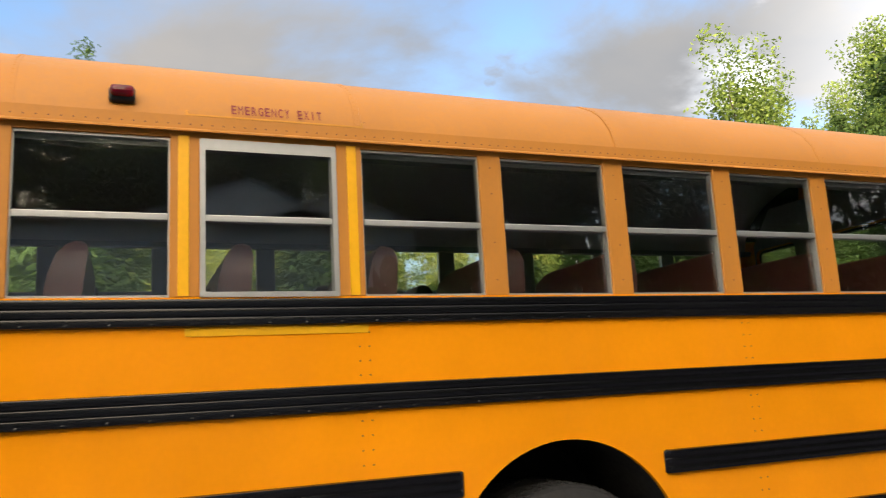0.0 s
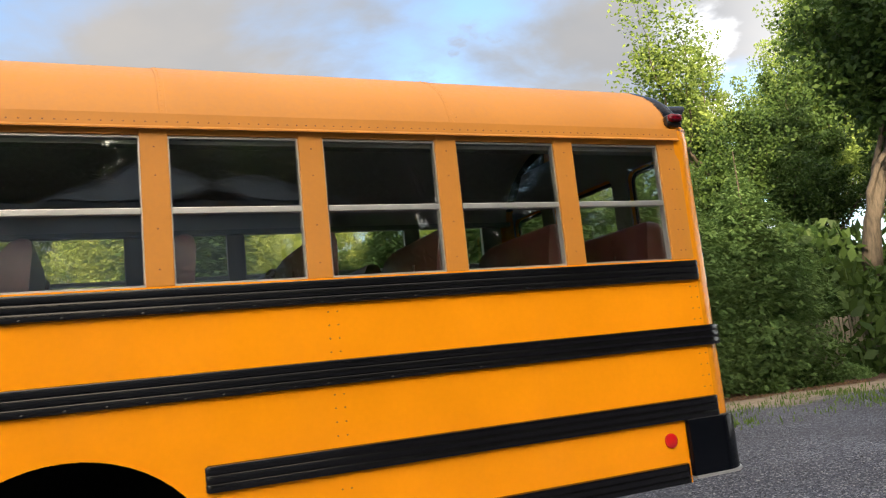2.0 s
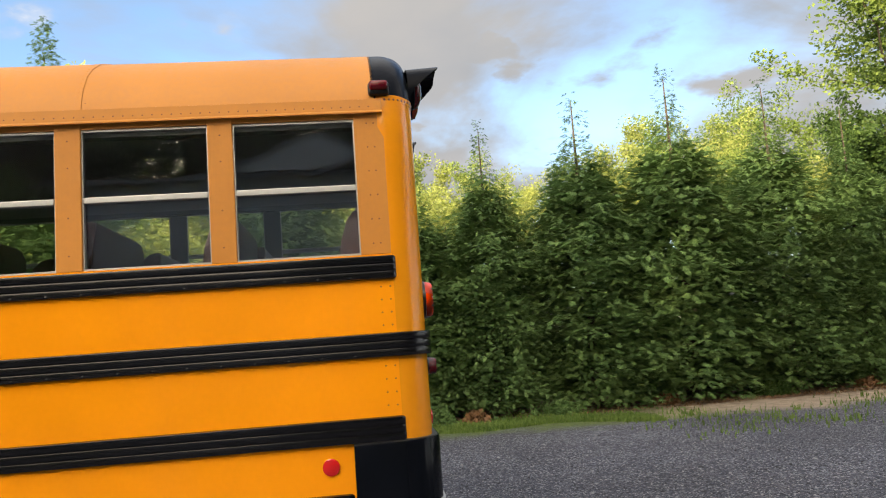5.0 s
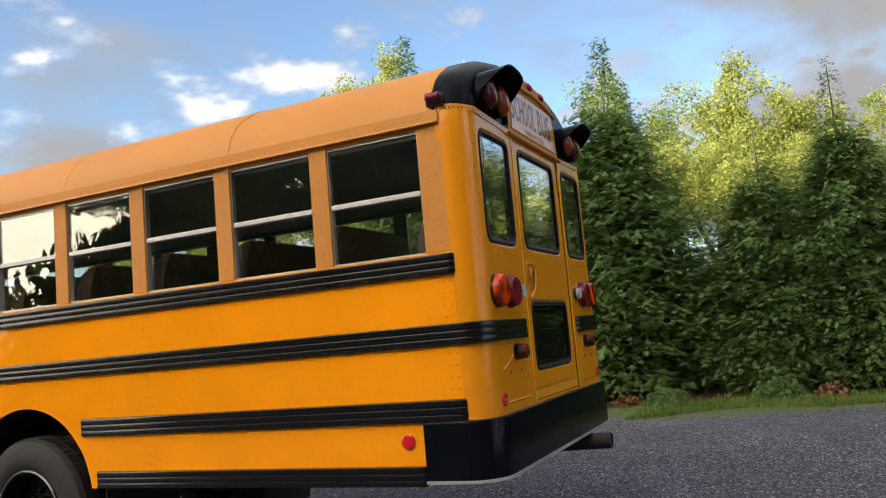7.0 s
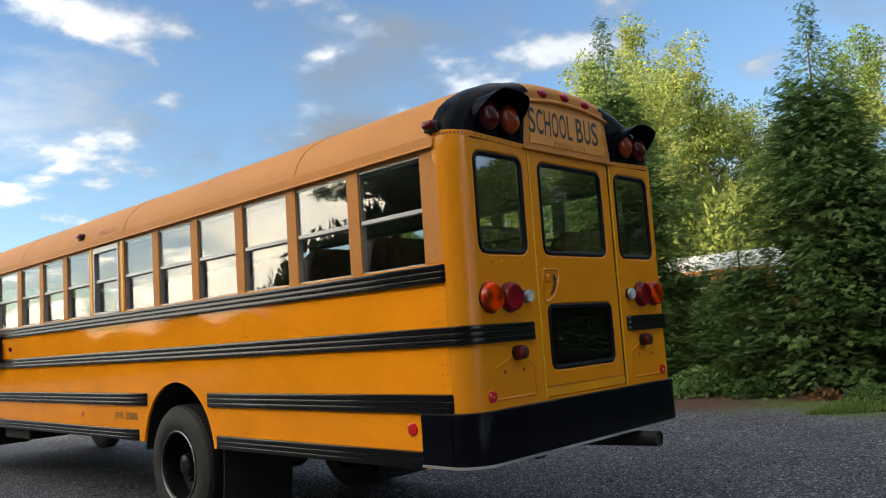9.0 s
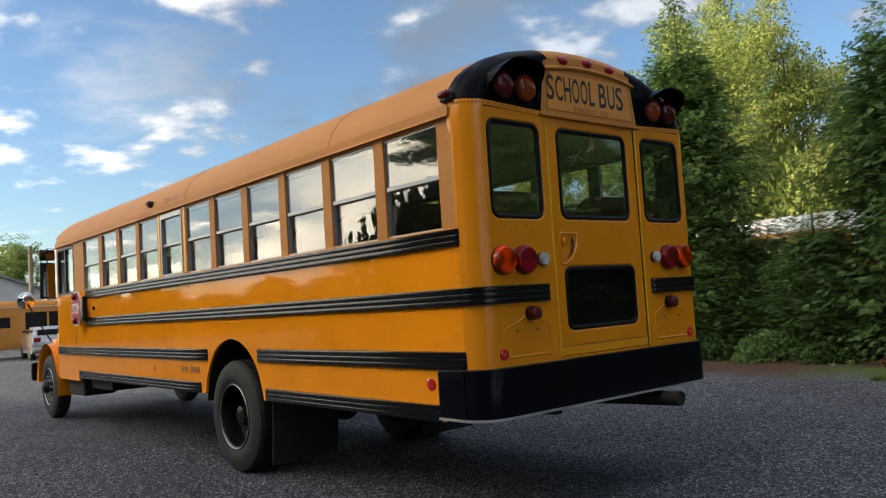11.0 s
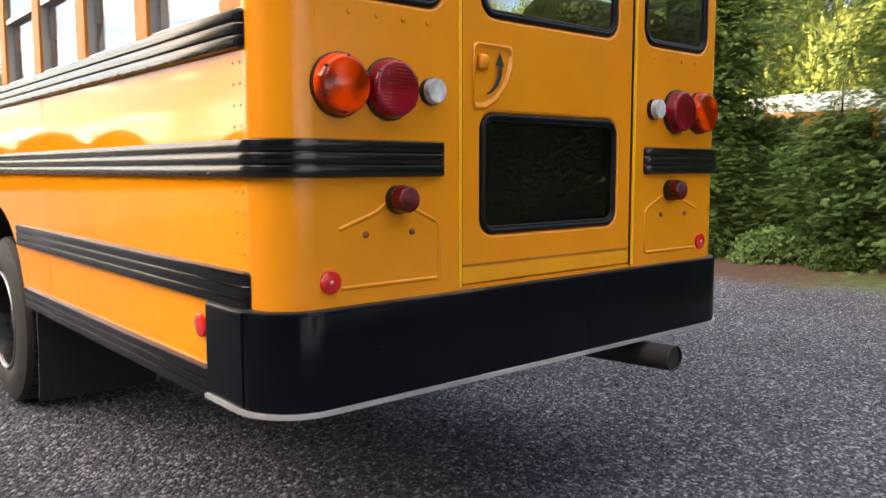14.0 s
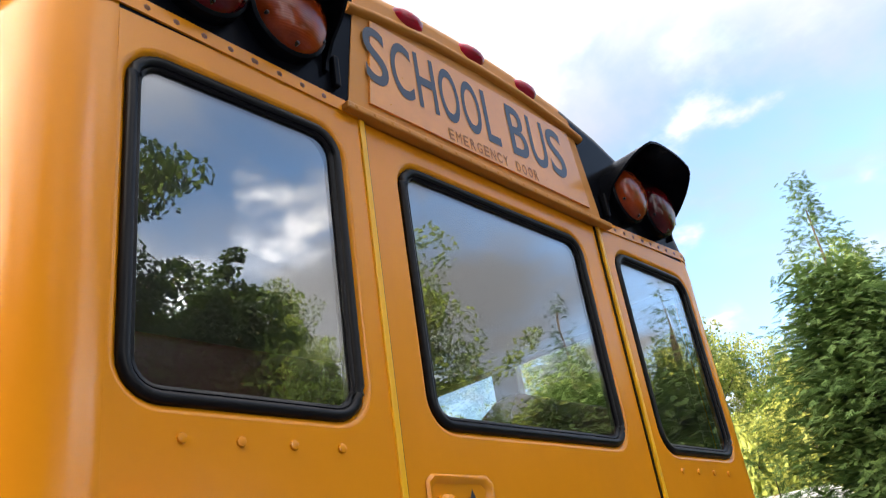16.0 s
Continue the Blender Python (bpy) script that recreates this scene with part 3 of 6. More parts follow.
for low, high in ((0.002, 0.038), (0.041, 0.075), (0.078, 0.114)):
    RAIL += [(0.017, low), (0.023, low + 0.002), (0.024, low + 0.005), (0.024, high - 0.005), (0.023, high - 0.002), (0.017, high)]
RAIL += [(0.0, 0.116)]
ARCH = (-3.47, 0.615, 0.622)

bus = thing("school_bus", (-5.0, 1.2, 0.0), "yellow full-size school bus with black rub rails on gravel", "bus")


def mirror_y(p):
    return Vector((p[0], W - p[1], p[2]))


def rail(spans, z, parent, label="", flip=False, height=0.116):
    """A ribbed rub rail along stations of (x, y, nx, ny), its ends tapered."""
    rows = []
    last = len(spans) - 1
    for i, (x, y, nx, ny) in enumerate(spans):
        steps = [1.0]
        if i == 0:
            steps = [0.15, 0.7, 1.0]
        if i == last:
            steps = [1.0, 0.7, 0.15]
        if i in (0, last):
            j = 1 if i == 0 else last - 1
            d = Vector((spans[j][0] - x, spans[j][1] - y, 0)).normalized()
        for s in steps:
            k = {0.15: 0.0, 0.7: 0.012, 1.0: 0.03}[s] if i in (0, last) else 0.0
            px, py = (x + d.x * k, y + d.y * k) if i in (0, last) else (x, y)
            squeeze = 0.86 if s == 0.15 else 1.0
            row = []
            for o, h in RAIL:
                hh = 0.058 + (h - 0.058) * squeeze
                p = Vector((px + nx * o * s, py + ny * o * s, z + hh * height / 0.116))
                row.append(mirror_y(p) if flip else p)
            rows.append(row)
    bm = bmesh.new()
    grid(bm, rows, closed=False)
    for r in (rows[0], rows[-1]):
        bm.faces.new([bm.verts.new(p) for p in r])
    bmesh.ops.remove_doubles(bm, verts=bm.verts, dist=1e-5)
    return part("rub_rail", fix(bm), BLACK, parent, label, smooth=38)


def straight(x0, x1):
    n = max(2, int(abs(x1 - x0) / 0.7) + 1)
    return [(x0 + (x1 - x0) * k / (n - 1), 0.0, 0.0, -1.0) for k in range(n)]


def wrapped(x0, y_end):
    """Along the side, round the rear corner and across the back to y_end."""
    out = straight(x0, -R_X)
    for k in range(1, 9):
        a = radians(90 * k / 8)
        out.append((-R_X + R_X * math.sin(a), R_Y - R_Y * math.cos(a), math.sin(a), -math.cos(a)))
    out.append((0.0, y_end, 1.0, 0.0))
    return out


def arch_loop(x_hi, x_lo, z):
    """The wheel opening's edge, from its rear foot to its front foot."""
    cx, cz, r = ARCH
    half = math.acos(max(-1, min(1, (z - cz) / r)))
    return [(cx + r * math.sin(half - 2 * half * k / 28), cz + r * math.cos(half - 2 * half * k / 28)) for k in range(29)]


def rivets(spots, name, parent, mat, r=0.005, h=0.003):
    """Low domes at (place, normal); far too many to count."""
    bm = bmesh.new()
    for p, nrm in spots:
        nrm = Vector(nrm).normalized()
        u = nrm.orthogonal().normalized()
        w = nrm.cross(u)
        ring = [bm.verts.new(Vector(p) + (u * math.cos(k * 1.0472) + w * math.sin(k * 1.0472)) * r) for k in range(6)]
        top = bm.verts.new(Vector(p) + nrm * h)
        for k in range(6):
            bm.faces.new((ring[k], ring[(k + 1) % 6], top))
    return tagged(part(name, bm, mat, parent, smooth=60), kind="stuff")


def side_of_bus(flip):
    """Panels, pillars, header, windows and rails of one long side."""
    side = (lambda a, b, d: mirror_y(on_side(a, b, d))) if flip else on_side
    for i, (hi, lo) in enumerate(zip(SEAMS, SEAMS[1:])):
        foot = 0.70 if lo > -8.4 or hi > -8.4 else 0.66
        proud = -0.0007 * (i % 2)
        loop = [(hi, WBOT), (lo, WBOT), (lo, foot)]
        if i == 0:
            loop += [(-0.385, foot), (-0.385, 1.03), (hi, 1.03)]
        else:
            if lo < ARCH[0] < hi:
                loop += arch_loop(hi, lo, foot)[::-1]
            loop += [(hi, foot)]
        part("side_panel", plate(loop, [], lambda a, b, d: side(a, b, d + proud), 0.025), YELLOW, bus)
    # pillars between the windows
    edges = [(-0.15, WIN[0][1])] + [(WIN[k][0], WIN[k + 1][1]) for k in range(10)] + [(WIN[10][0], -8.58)]
    for i, (hi, lo) in enumerate(edges):
        bm = bmesh.new()
        p, q = side(hi, WBOT, 0.0), side(lo, WTOP + 0.03, 0.035)
        box(bm, min(p.x, q.x), max(p.x, q.x), min(p.y, q.y), max(p.y, q.y), WBOT, WTOP + 0.03, bevel=0.004)
        part("window_pillar", bm, FADED, bus)
        p, q = side(hi, WBOT, 0.0355), side(lo, WTOP, 0.050)
        part("pillar_liner", boxes((min(p.x, q.x) - 0.004, max(p.x, q.x) + 0.004, min(p.y, q.y), max(p.y, q.y), WBOT + 0.006, WTOP + 0.02)), LINER, bus)
        if not flip and i in (6, 7):
            bm = bmesh.new()
            c = (hi + lo) / 2 + (0.012 if i == 6 else -0.006)
            box(bm, c - 0.022, c + 0.022, -0.004, 0.001, WBOT + 0.005, WTOP + 0.01, bevel=0.0015)
            part("marking_strip", bm, BRIGHT, bus, "bright yellow retro-reflective strip beside the exit window")
    # header under the roof edge
    p, q = side(-0.15, WTOP, 0.004), side(FRONT, WTOP, 0.03)
    part("window_header", boxes((FRONT, -0.15, min(p.y, q.y), max(p.y, q.y), WTOP + 0.001, 2.636)), FADED, bus)
    # windows: upper fixed pane, lower pane set further in, aluminium sash
    for k, (x0, x1) in enumerate(WIN):
        exit_window = k == 6 and not flip
        frame_d = -0.006 if exit_window else 0.014
        t = 0.022 if exit_window else 0.006
        outer, inner = rrect(x0, x1, WBOT, WTOP, 0.004, 1), rrect(x0 + t, x1 - t, WBOT + max(t, 0.011), WTOP - (0.05 if exit_window else 0.011), 0.004, 1)
        sash = part("window_frame", frame_ring(outer, inner, side, frame_d, 0.05), ALU, bus)
        a, b = side(x0 + t, 0, 0.010), side(x1 - t, 0, 0.040)
        part("sash_bar", boxes((x0 + t, x1 - t, min(a.y, b.y), max(a.y, b.y), WMID - 0.015, WMID + 0.015), bevel=0.004), ALU, sash)
        a, b = side(0, 0, 0.020), side(0, 0, 0.025)
        pane = part("upper_pane", boxes((x0 + t, x1 - t, min(a.y, b.y), max(a.y, b.y), WMID, WTOP - t)), GLASS, sash)
        a, b = side(0, 0, 0.042), side(0, 0, 0.047)
        low = part("lower_pane", boxes((x0 + t, x1 - t, min(a.y, b.y), max(a.y, b.y), WBOT + t, WMID)), GLASS, sash)
        pane.visible_shadow = low.visible_shadow = False
        if exit_window:
            part("top_channel", boxes((x0 + t, x1 - t, 0.0, 0.03, WTOP - 0.05, WTOP - 0.026), bevel=0.003), ALU, sash)
    # the driver's window
    outer, inner = rrect(-9.42, -8.58, 1.90, 2.60, 0.05, 4), rrect(-9.39, -8.61, 1.93, 2.57, 0.04, 4)
    sash = part("driver_window_frame", frame_ring(outer, inner, side, -0.004, 0.04), REARW, bus)
    a, b = side(0, 0, 0.018), side(0, 0, 0.023)
    part("window_pane", boxes((-9.41, -8.59, min(a.y, b.y), max(a.y, b.y), 1.91, 2.59)), GLASS, sash).visible_shadow = False
    a, b = side(0, 0, -0.008), side(0, 0, 0.03)
    part("sash_bar", boxes((-9.02, -8.98, min(a.y, b.y), max(a.y, b.y), 1.92, 2.58), bevel=0.004), REARW, sash)
    a, b = side(0, 0, 0.0), side(0, 0, 0.03)
    part("window_pillar", boxes((FRONT, -9.42, min(a.y, b.y), max(a.y, b.y), WBOT, WTOP), bevel=0.004), YELLOW, bus)
    # rub rails
    rail(straight(-8.02, -0.135), 1.802, bus, flip=flip)
    rail(wrapped(-8.02, 0.642), 1.428, bus, "black ribbed rail wrapping the rear corner", flip=flip)
    rail(straight(-2.93, -0.135), 1.033, bus, flip=flip)
    rail(straight(-9.46, -4.008), 1.026, bus, flip=flip)
    rail(straight(-2.80, -0.395), 0.700, bus, flip=flip, height=0.108)
    rail(straight(-8.42, -4.19), 0.700, bus, flip=flip, height=0.108)
    n = Vector((0, 1 if flip else -1, 0))
    spots = []
    for x in (-0.19, *SEAMS[1:-1]):
        for dx in (-0.022, 0.022):
            for z in np.arange(1.20, 1.40, 0.062):
                spots.append((side(x + dx, z, -0.0015), n))
            for z in np.arange(1.58, 1.78, 0.062):
                spots.append((side(x + dx, z, -0.0015), n))
            if x < -0.3:
                for z in np.arange(0.84, 1.0, 0.062):
                    spots.append((side(x + dx, z, -0.0015), n))
    for x in (-0.20, -0.235):
        for z in np.arange(1.98, 2.58, 0.12):
            spots.append((side(x, z, 0.0), n))
    for hi, lo in edges[1:]:
        for z in (2.0, 2.18, 2.42, 2.55):
            spots.append((side((hi + lo) / 2, z, 0.0), n))
    rivets(spots, "panel_rivets", bus, RIVET, 0.0045, 0.003)
    spots = [(side(x, z, -0.0238), n) for z in (1.812, 1.438) for x in np.arange(-7.95, -0.2, 0.155)]
    rivets(spots, "rail_rivets", bus, BLACK, 0.0075, 0.006)


side_of_bus(False)
side_of_bus(True)


# roof sheets, lapped at the seams, with a folded drip edge along the windows
def roof_row(x, lift=0.0):
    return [Vector((x, MID + (y - MID) * (1 + lift / 1.2), z + lift)) for y, z in ROOF]


ROOF_SEAMS = [-0.19, -1.60, -3.02, -4.43, -5.85, -7.26, -8.67, FRONT]
for i, (hi, lo) in enumerate(zip(ROOF_SEAMS, ROOF_SEAMS[1:])):
    bm = bmesh.new()
    lift = 0.0025 * (i % 2)
    lo -= 0.02
    outer, inner = [roof_row(hi, lift), roof_row((hi + lo) / 2, lift), roof_row(lo, lift)], [roof_row(hi, lift - 0.02), roof_row(lo, lift - 0.02)]
    grid(bm, outer)
    grid(bm, inner)
    grid(bm, [outer[0], inner[0]])
    grid(bm, [outer[-1], inner[-1]])
    bmesh.ops.remove_doubles(bm, verts=bm.verts, dist=1e-5)
    part("roof_panel", fix(bm), FADED, bus, smooth=40)
for x in ROOF_SEAMS[1:-1]:
    bm = bmesh.new()
    grid(bm, list(zip(*[[p, q, r, s] for p, q, r, s in zip(roof_row(x - 0.020, 0.001), roof_row(x - 0.018, 0.0035), roof_row(x + 0.012, 0.0035), roof_row(x + 0.014, 0.001))])))
    part("roof_seam", fix(bm), FADED, bus, smooth=25)
    rivets([((x - 0.004, MID + (y - MID) * 1.003, z + 0.0035), (0, (y - MID) * 0.8, 0.4)) for y, z in zip(np.interp(np.linspace(0, 1, 60), np.linspace(0, 1, len(ROOF)), [p[0] for p in ROOF]), np.interp(np.linspace(0, 1, 60), np.linspace(0, 1, len(ROOF)), [p[1] for p in ROOF]))], "seam_rivets", bus, FADED, 0.005, 0.003)
for flip in (False, True):
    place = (lambda p: mirror_y(p)) if flip else (lambda p: Vector(p))
    prof = [(-0.010, 2.700), (-0.016, 2.698), (-0.018, 2.642), (-0.030, 2.632), (-0.030, 2.626), (-0.008, 2.628)]
    bm = bmesh.new()
    grid(bm, [[place((x, y, z)) for y, z in prof] for x in (-0.155, -2.5, -5.0, FRONT)], closed=True, caps=True)
    part("drip_rail", fix(bm), FADED, bus, "folded drip edge above the windows")
    n = (0, 1 if flip else -1, 0.1)
    rivets([(place((x, -0.0165, 2.660)), n) for x in np.arange(-9.4, -0.2, 0.045)], "drip_rivets", bus, RIVET, 0.0058, 0.003)
    rivets([(place((x, 0.045, 2.806)), n) for s in ROOF_SEAMS[1:-1] for x in (s + 0.03,)] + [(place((s + 0.03, 0.012, 2.735)), n) for s in ROOF_SEAMS[1:-1]], "roof_rivets", bus, RIVET, 0.006, 0.004)


# rear end: the body section drawn in round the corner
def rear_ring(a):
    x = -R_X + R_X * math.sin(a)
    dy, dz = R_Y * (1 - math.cos(a)), R_Z * (1 - math.cos(a))
    low = [(0.0, 1.0), (0.0, 1.5), (0.0, 2.0), (0.0, 2.5)]
    line = low + ROOF[0:] + [(W - y, z) for y, z in reversed(low)]
    out = []
    for y, z in line:
        up = max(0.0, min(1.0, (z - 2.64) / 0.5))
        out.append(Vector((x, MID + (y - MID) * (1 - dy / 1.2), z - dz * up)))
    return out


RINGS = [rear_ring(radians(90 * k / 16)) for k in range(17)]
TUCKED = [[Vector((p.x - 0.03, MID + (p.y - MID) * 0.997, p.z)) for p in RINGS[0]], *RINGS]
# a straight collar between the last roof seam and the corner
COLLAR = [[p + Vector((-0.05, 0, 0)) for p in RINGS[0]]] + RINGS
N = len(RINGS[0])


def rear_strip(name, first, last, mat, label, rows=None, lift=0.0):
    bm = bmesh.new()
    rows = rows or COLLAR
    grid(bm, [[p + Vector((lift, 0, lift)) for p in r[first:last + 1]] for r in rows])
    inner = [[Vector((p.x - 0.015, MID + (p.y - MID) * 0.985, p.z - 0.012)) for p in r[first:last + 1]] for r in rows]
    grid(bm, inner)
    return part(name, fix(bm), mat, bus, label, smooth=40)


TUCKED.append([Vector((-0.0015, p.y + (0.012 if p.y < MID else -0.012), p.z)) for p in RINGS[-1]])
rear_strip("rear_corner", 0, 5, REAR_SHADED_YELLOW, "rounded yellow rear corner", TUCKED)
rear_strip("rear_corner", N - 6, N - 1, REAR_SHADED_YELLOW, "rounded yellow rear corner", TUCKED)
rear_strip("rear_cap", 5, 11, CAPBLACK, "black painted cap round the warning lamps")
rear_strip("rear_cap", N - 12, N - 6, CAPBLACK, "black painted cap round the warning lamps")
rear_strip("rear_cap_top", 11, N - 12, FADED, "yellow roof edge above the sign")
# seam strip with rivets between roof and corner
lip = [rear_ring(radians(90 * k / 10))[5] for k in range(11)]
for flip in (False, True):
    pts = [Vector((p.x, p.y, 2.70)) for p in lip] + [Vector((0.0, 0.70, 2.678))]
    pts = [mirror_y(p) for p in pts] if flip else pts
    bm = bmesh.new()
    rows = []
    for i, p in enumerate(pts):
        d = (pts[min(i + 1, len(pts) - 1)] - pts[max(i - 1, 0)]).normalized()
        out = d.cross(Vector((0, 0, 1))) * (-1 if flip else 1)
        rows.append([p + out * o + Vector((0, 0, z)) for o, z in ((-0.002, -0.016), (0.005, -0.016), (0.005, 0.016), (-0.002, 0.016))])
    grid(bm, rows, closed=True, caps=True)
    part("cap_seam_strip", fix(bm), REAR_SHADED_YELLOW, bus)
    rivets([((p + q) / 2 + Vector(((q - p).cross(Vector((0, 0, 1))).normalized() * (-0.005 if flip else 0.005))), (q - p).cross(Vector((0, 0, 1))) * (-1 if flip else 1)) for p, q in zip(pts, pts[1:])]
           + [(Vector((0.005, (W - y) if flip else y, 2.70 - 0.022 * (y - 0.15) / 0.55)), (1, 0, 0)) for y in np.arange(0.2, 0.68, 0.058)], "cap_rivets", bus, RIVET, 0.007, 0.005)

# rear face: two side panels, header, sill and the emergency door between them
END = RINGS[-1]
top_line = [(p.y, p.z) for p in END if p.z > 2.66]
RECESS = 0.022
GLAZED = {"left": (0.178, 0.637, 1.977, 2.597, 0.062), "right": (1.763, 2.222, 1.977, 2.597, 0.062), "door": (0.8305, 1.5695, 1.9825, 2.591, 0.058), "low": (0.826, 1.574, 1.2295, 1.6405, 0.052)}
LW, RW, DW, LOWW = (rrect(a0 - RECESS, a1 + RECESS, b0 - RECESS, b1 + RECESS, r + RECESS) for a0, a1, b0, b1, r in GLAZED.values())
panel_l = part("rear_panel", plate([(R_Y + 0.002, 1.0), (0.716, 1.0), (0.716, 2.675), (R_Y + 0.002, 2.675)], [LW], on_rear, 0.03), REAR_SHADED_YELLOW, bus)
panel_r = part("rear_panel", plate([(1.684, 1.0), (W - R_Y - 0.002, 1.0), (W - R_Y - 0.002, 2.675), (1.684, 2.675)], [RW], on_rear, 0.03), REAR_SHADED_YELLOW, bus)
part("rear_sill", boxes((-0.035, -0.006, 0.716, 1.684, 1.0, 1.052)), REAR_SHADED_YELLOW, bus)
door = part("emergency_door", plate([(0.724, 1.056), (1.676, 1.056), (1.676, 2.664), (0.724, 2.664)], [DW, LOWW], lambda a, b, d: on_rear(a, b, d + 0.006), 0.035), REAR_SHADED_YELLOW, bus, "closed yellow emergency door with two windows")
cut = lambda y: float(np.interp(y, [p[0] for p in top_line], [p[1] for p in top_line]))
left_head = [(R_Y, 2.675), (0.675, 2.675), (0.735, cut(0.735))] + [p for p in reversed(top_line) if R_Y - 0.01 < p[0] < 0.735]
right_head = [(W - y, z) for y, z in left_head]
part("lamp_panel", plate(left_head, [], on_rear, 0.03), CAPBLACK, bus, "black panel behind the warning lamps")
part("lamp_panel", plate(right_head, [], on_rear, 0.03), CAPBLACK, bus, "black panel behind the warning lamps")
centre_head = [(0.675, 2.675), (1.725, 2.675), (1.665, cut(1.665))] + [p for p in reversed(top_line) if 0.735 < p[0] < 1.665] + [(0.735, cut(0.735))]
part("sign_surround", plate(centre_head, [], lambda a, b, d: on_rear(a, b, d - 0.003), 0.03), FADED, bus)
sign = part("sign_board", plate([(0.742, 2.72), (1.66, 2.72), (1.625, 2.985), (0.775, 2.985)], [], lambda a, b, d: on_rear(a, b, d - 0.009), 0.008), SIGNBG, bus, "amber sign board with dark letters above the door")
x = 0.742
for letter, width, gap in zip("SCHOOL BUS", (0.074, 0.074, 0.072, 0.076, 0.076, 0.058, 0, 0.082, 0.082, 0.080), (0.014, 0.014, 0.014, 0.013, 0.016, 0.0, 0.052, 0.016, 0.014, 0)):
    if letter != " ":
        lettering(letter, width, 0.174, Matrix.Translation((0.0102, x + width / 2, 2.874)) @ REARM, SIGNTEXT, sign, "worn black letter under glossy film", 0.012)
    x += width + gap
word("EMERGENCY DOOR", 0.39, 0.034, Matrix.Translation((0.0102, 1.205, 2.744)) @ REARM, TEXTFADE, sign, "faded small letters")
# rolled lip over the sign
bm = bmesh.new()
rows = []
for y in np.linspace(0.70, 1.70, 21):
    z = cut(y) - 0.062
    rows.append([Vector((o, y, z + h)) for o, h in ((-0.004, 0.02), (0.012, 0.018), (0.021, 0.008), (0.022, -0.004), (0.014, -0.010), (-0.004, -0.012))])
grid(bm, rows, closed=True, caps=True)
part("sign_lip", fix(bm), FADED, bus, "rolled faded yellow lip above the sign", smooth=60)
part("drip_ledge", boxes((-0.005, 0.026, 0.655, 1.745, 2.664, 2.682), bevel=0.004), FADED, bus, "ledge above the emergency door")
rivets([((0.026, y, 2.673), (1, 0, 0)) for y in np.arange(0.68, 1.73, 0.055)], "ledge_rivets", bus, FADED, 0.006, 0.004)
for y in (0.712, 1.688):
    part("edge_strip", boxes((-0.004, 0.005, y - 0.0075, y + 0.0075, 1.05, 2.662), bevel=0.002), BRIGHT, bus, "bright yellow strip beside the door")
    y2 = y + (0.0115 if y < 1.2 else -0.0115)
    part("door_seal", boxes((-0.03, -0.003, y2 - 0.004, y2 + 0.004, 1.05, 2.664)), GASKET, bus)
part("repainted_patch", boxes((-0.0062, -0.0045, 0.728, 1.672, 1.060, 1.112)), PATCH, door, "fresher yellow along the door's foot")
part("door_kick_line", boxes((-0.008, -0.003, 0.73, 1.67, 1.118, 1.124)), TEXTFADE, door)


def rear_window(a0, a1, b0, b1, r, parent, d=0.0, glazing=GLASS_REAR):
    """Body-colour metal pressed inwards to the opening, black rubber gasket and pane."""

    def ring(o):
        return rrect(a0 - o, a1 + o, b0 - o, b1 + o, r + o)

    bm = bmesh.new()
    grid(bm, [[on_rear(a, b, d + dd) for a, b in ring(o)] for o, dd in ((RECESS + 0.001, 0.0), (RECESS - 0.003, 0.0006), (RECESS - 0.007, 0.0028), (RECESS - 0.011, 0.0070), (0.007, 0.0115), (0.0, 0.014))], closed=True)
    part("pressed_rim", fix(bm), REAR_SHADED_YELLOW, parent, smooth=60)
    pts = [on_rear(a, b, d + 0.008) for a, b in ring(-0.003)]
    part("gasket", tube(pts, 0.0115, 8, closed=True), GASKET, parent, "black rubber gasket", smooth=60)
    pts = [on_rear(a, b, d + 0.010) for a, b in ring(-0.016)]
    part("gasket_lip", tube(pts, 0.0065, 6, closed=True), GASKET, parent, smooth=60)
    pane = part("pane", plate(ring(0.004), [], lambda a, b, q: on_rear(a, b, q + d + 0.012), 0.005), glazing, parent)
    pane.visible_shadow = False


rear_window(*GLAZED["left"], panel_l)
rear_window(*GLAZED["right"], panel_r)
rear_window(*GLAZED["door"], door, 0.006)
rear_window(*GLAZED["low"], door, 0.006, GLASS_LOW)
# added dark sheet that stands for the shade behind the lower pane
part("door_shadow_box", boxes((-0.075, -0.062, 0.80, 1.60, 1.19, 1.66)), REARW, door, "dark sheet added for the shade behind the lower window")

# door handle recess with its arrow
D_LOOP = [(0.785, 1.862), (0.800, 1.874), (0.945, 1.874), (0.960, 1.862), (0.955, 1.81), (0.930, 1.75), (0.885, 1.70), (0.83, 1.672), (0.79, 1.672), (0.782, 1.69)]
bm = bmesh.new()
ctr = Vector((0.85, 1.79, 0))
rows = []
for s, d in ((1.13, 0.004), (1.07, -0.003), (0.99, -0.002), (0.84, 0.014)):
    rows.append([on_rear(ctr.x + (a - ctr.x) * s, ctr.y + (b - ctr.y) * s, d) for a, b in D_LOOP])
vs = grid(bm, rows, closed=True)
bm.faces.new(vs[-1])
recess = part("handle_recess", fix(bm), REAR_SHADED_YELLOW, door, "pressed D-shaped handle recess", smooth=50)
bm = bmesh.new()
box(bm, -0.006, 0.020, 0.795, 0.835, 1.790, 1.845, bevel=0.012)
part("door_handle", bm, REAR_SHADED_YELLOW, door, smooth=50)
arc = [(0.814 + 0.086 * math.sin(t), 1.80 - 0.092 * math.cos(t)) for t in np.linspace(0.25, 1.70, 10)]
bm = bmesh.new()
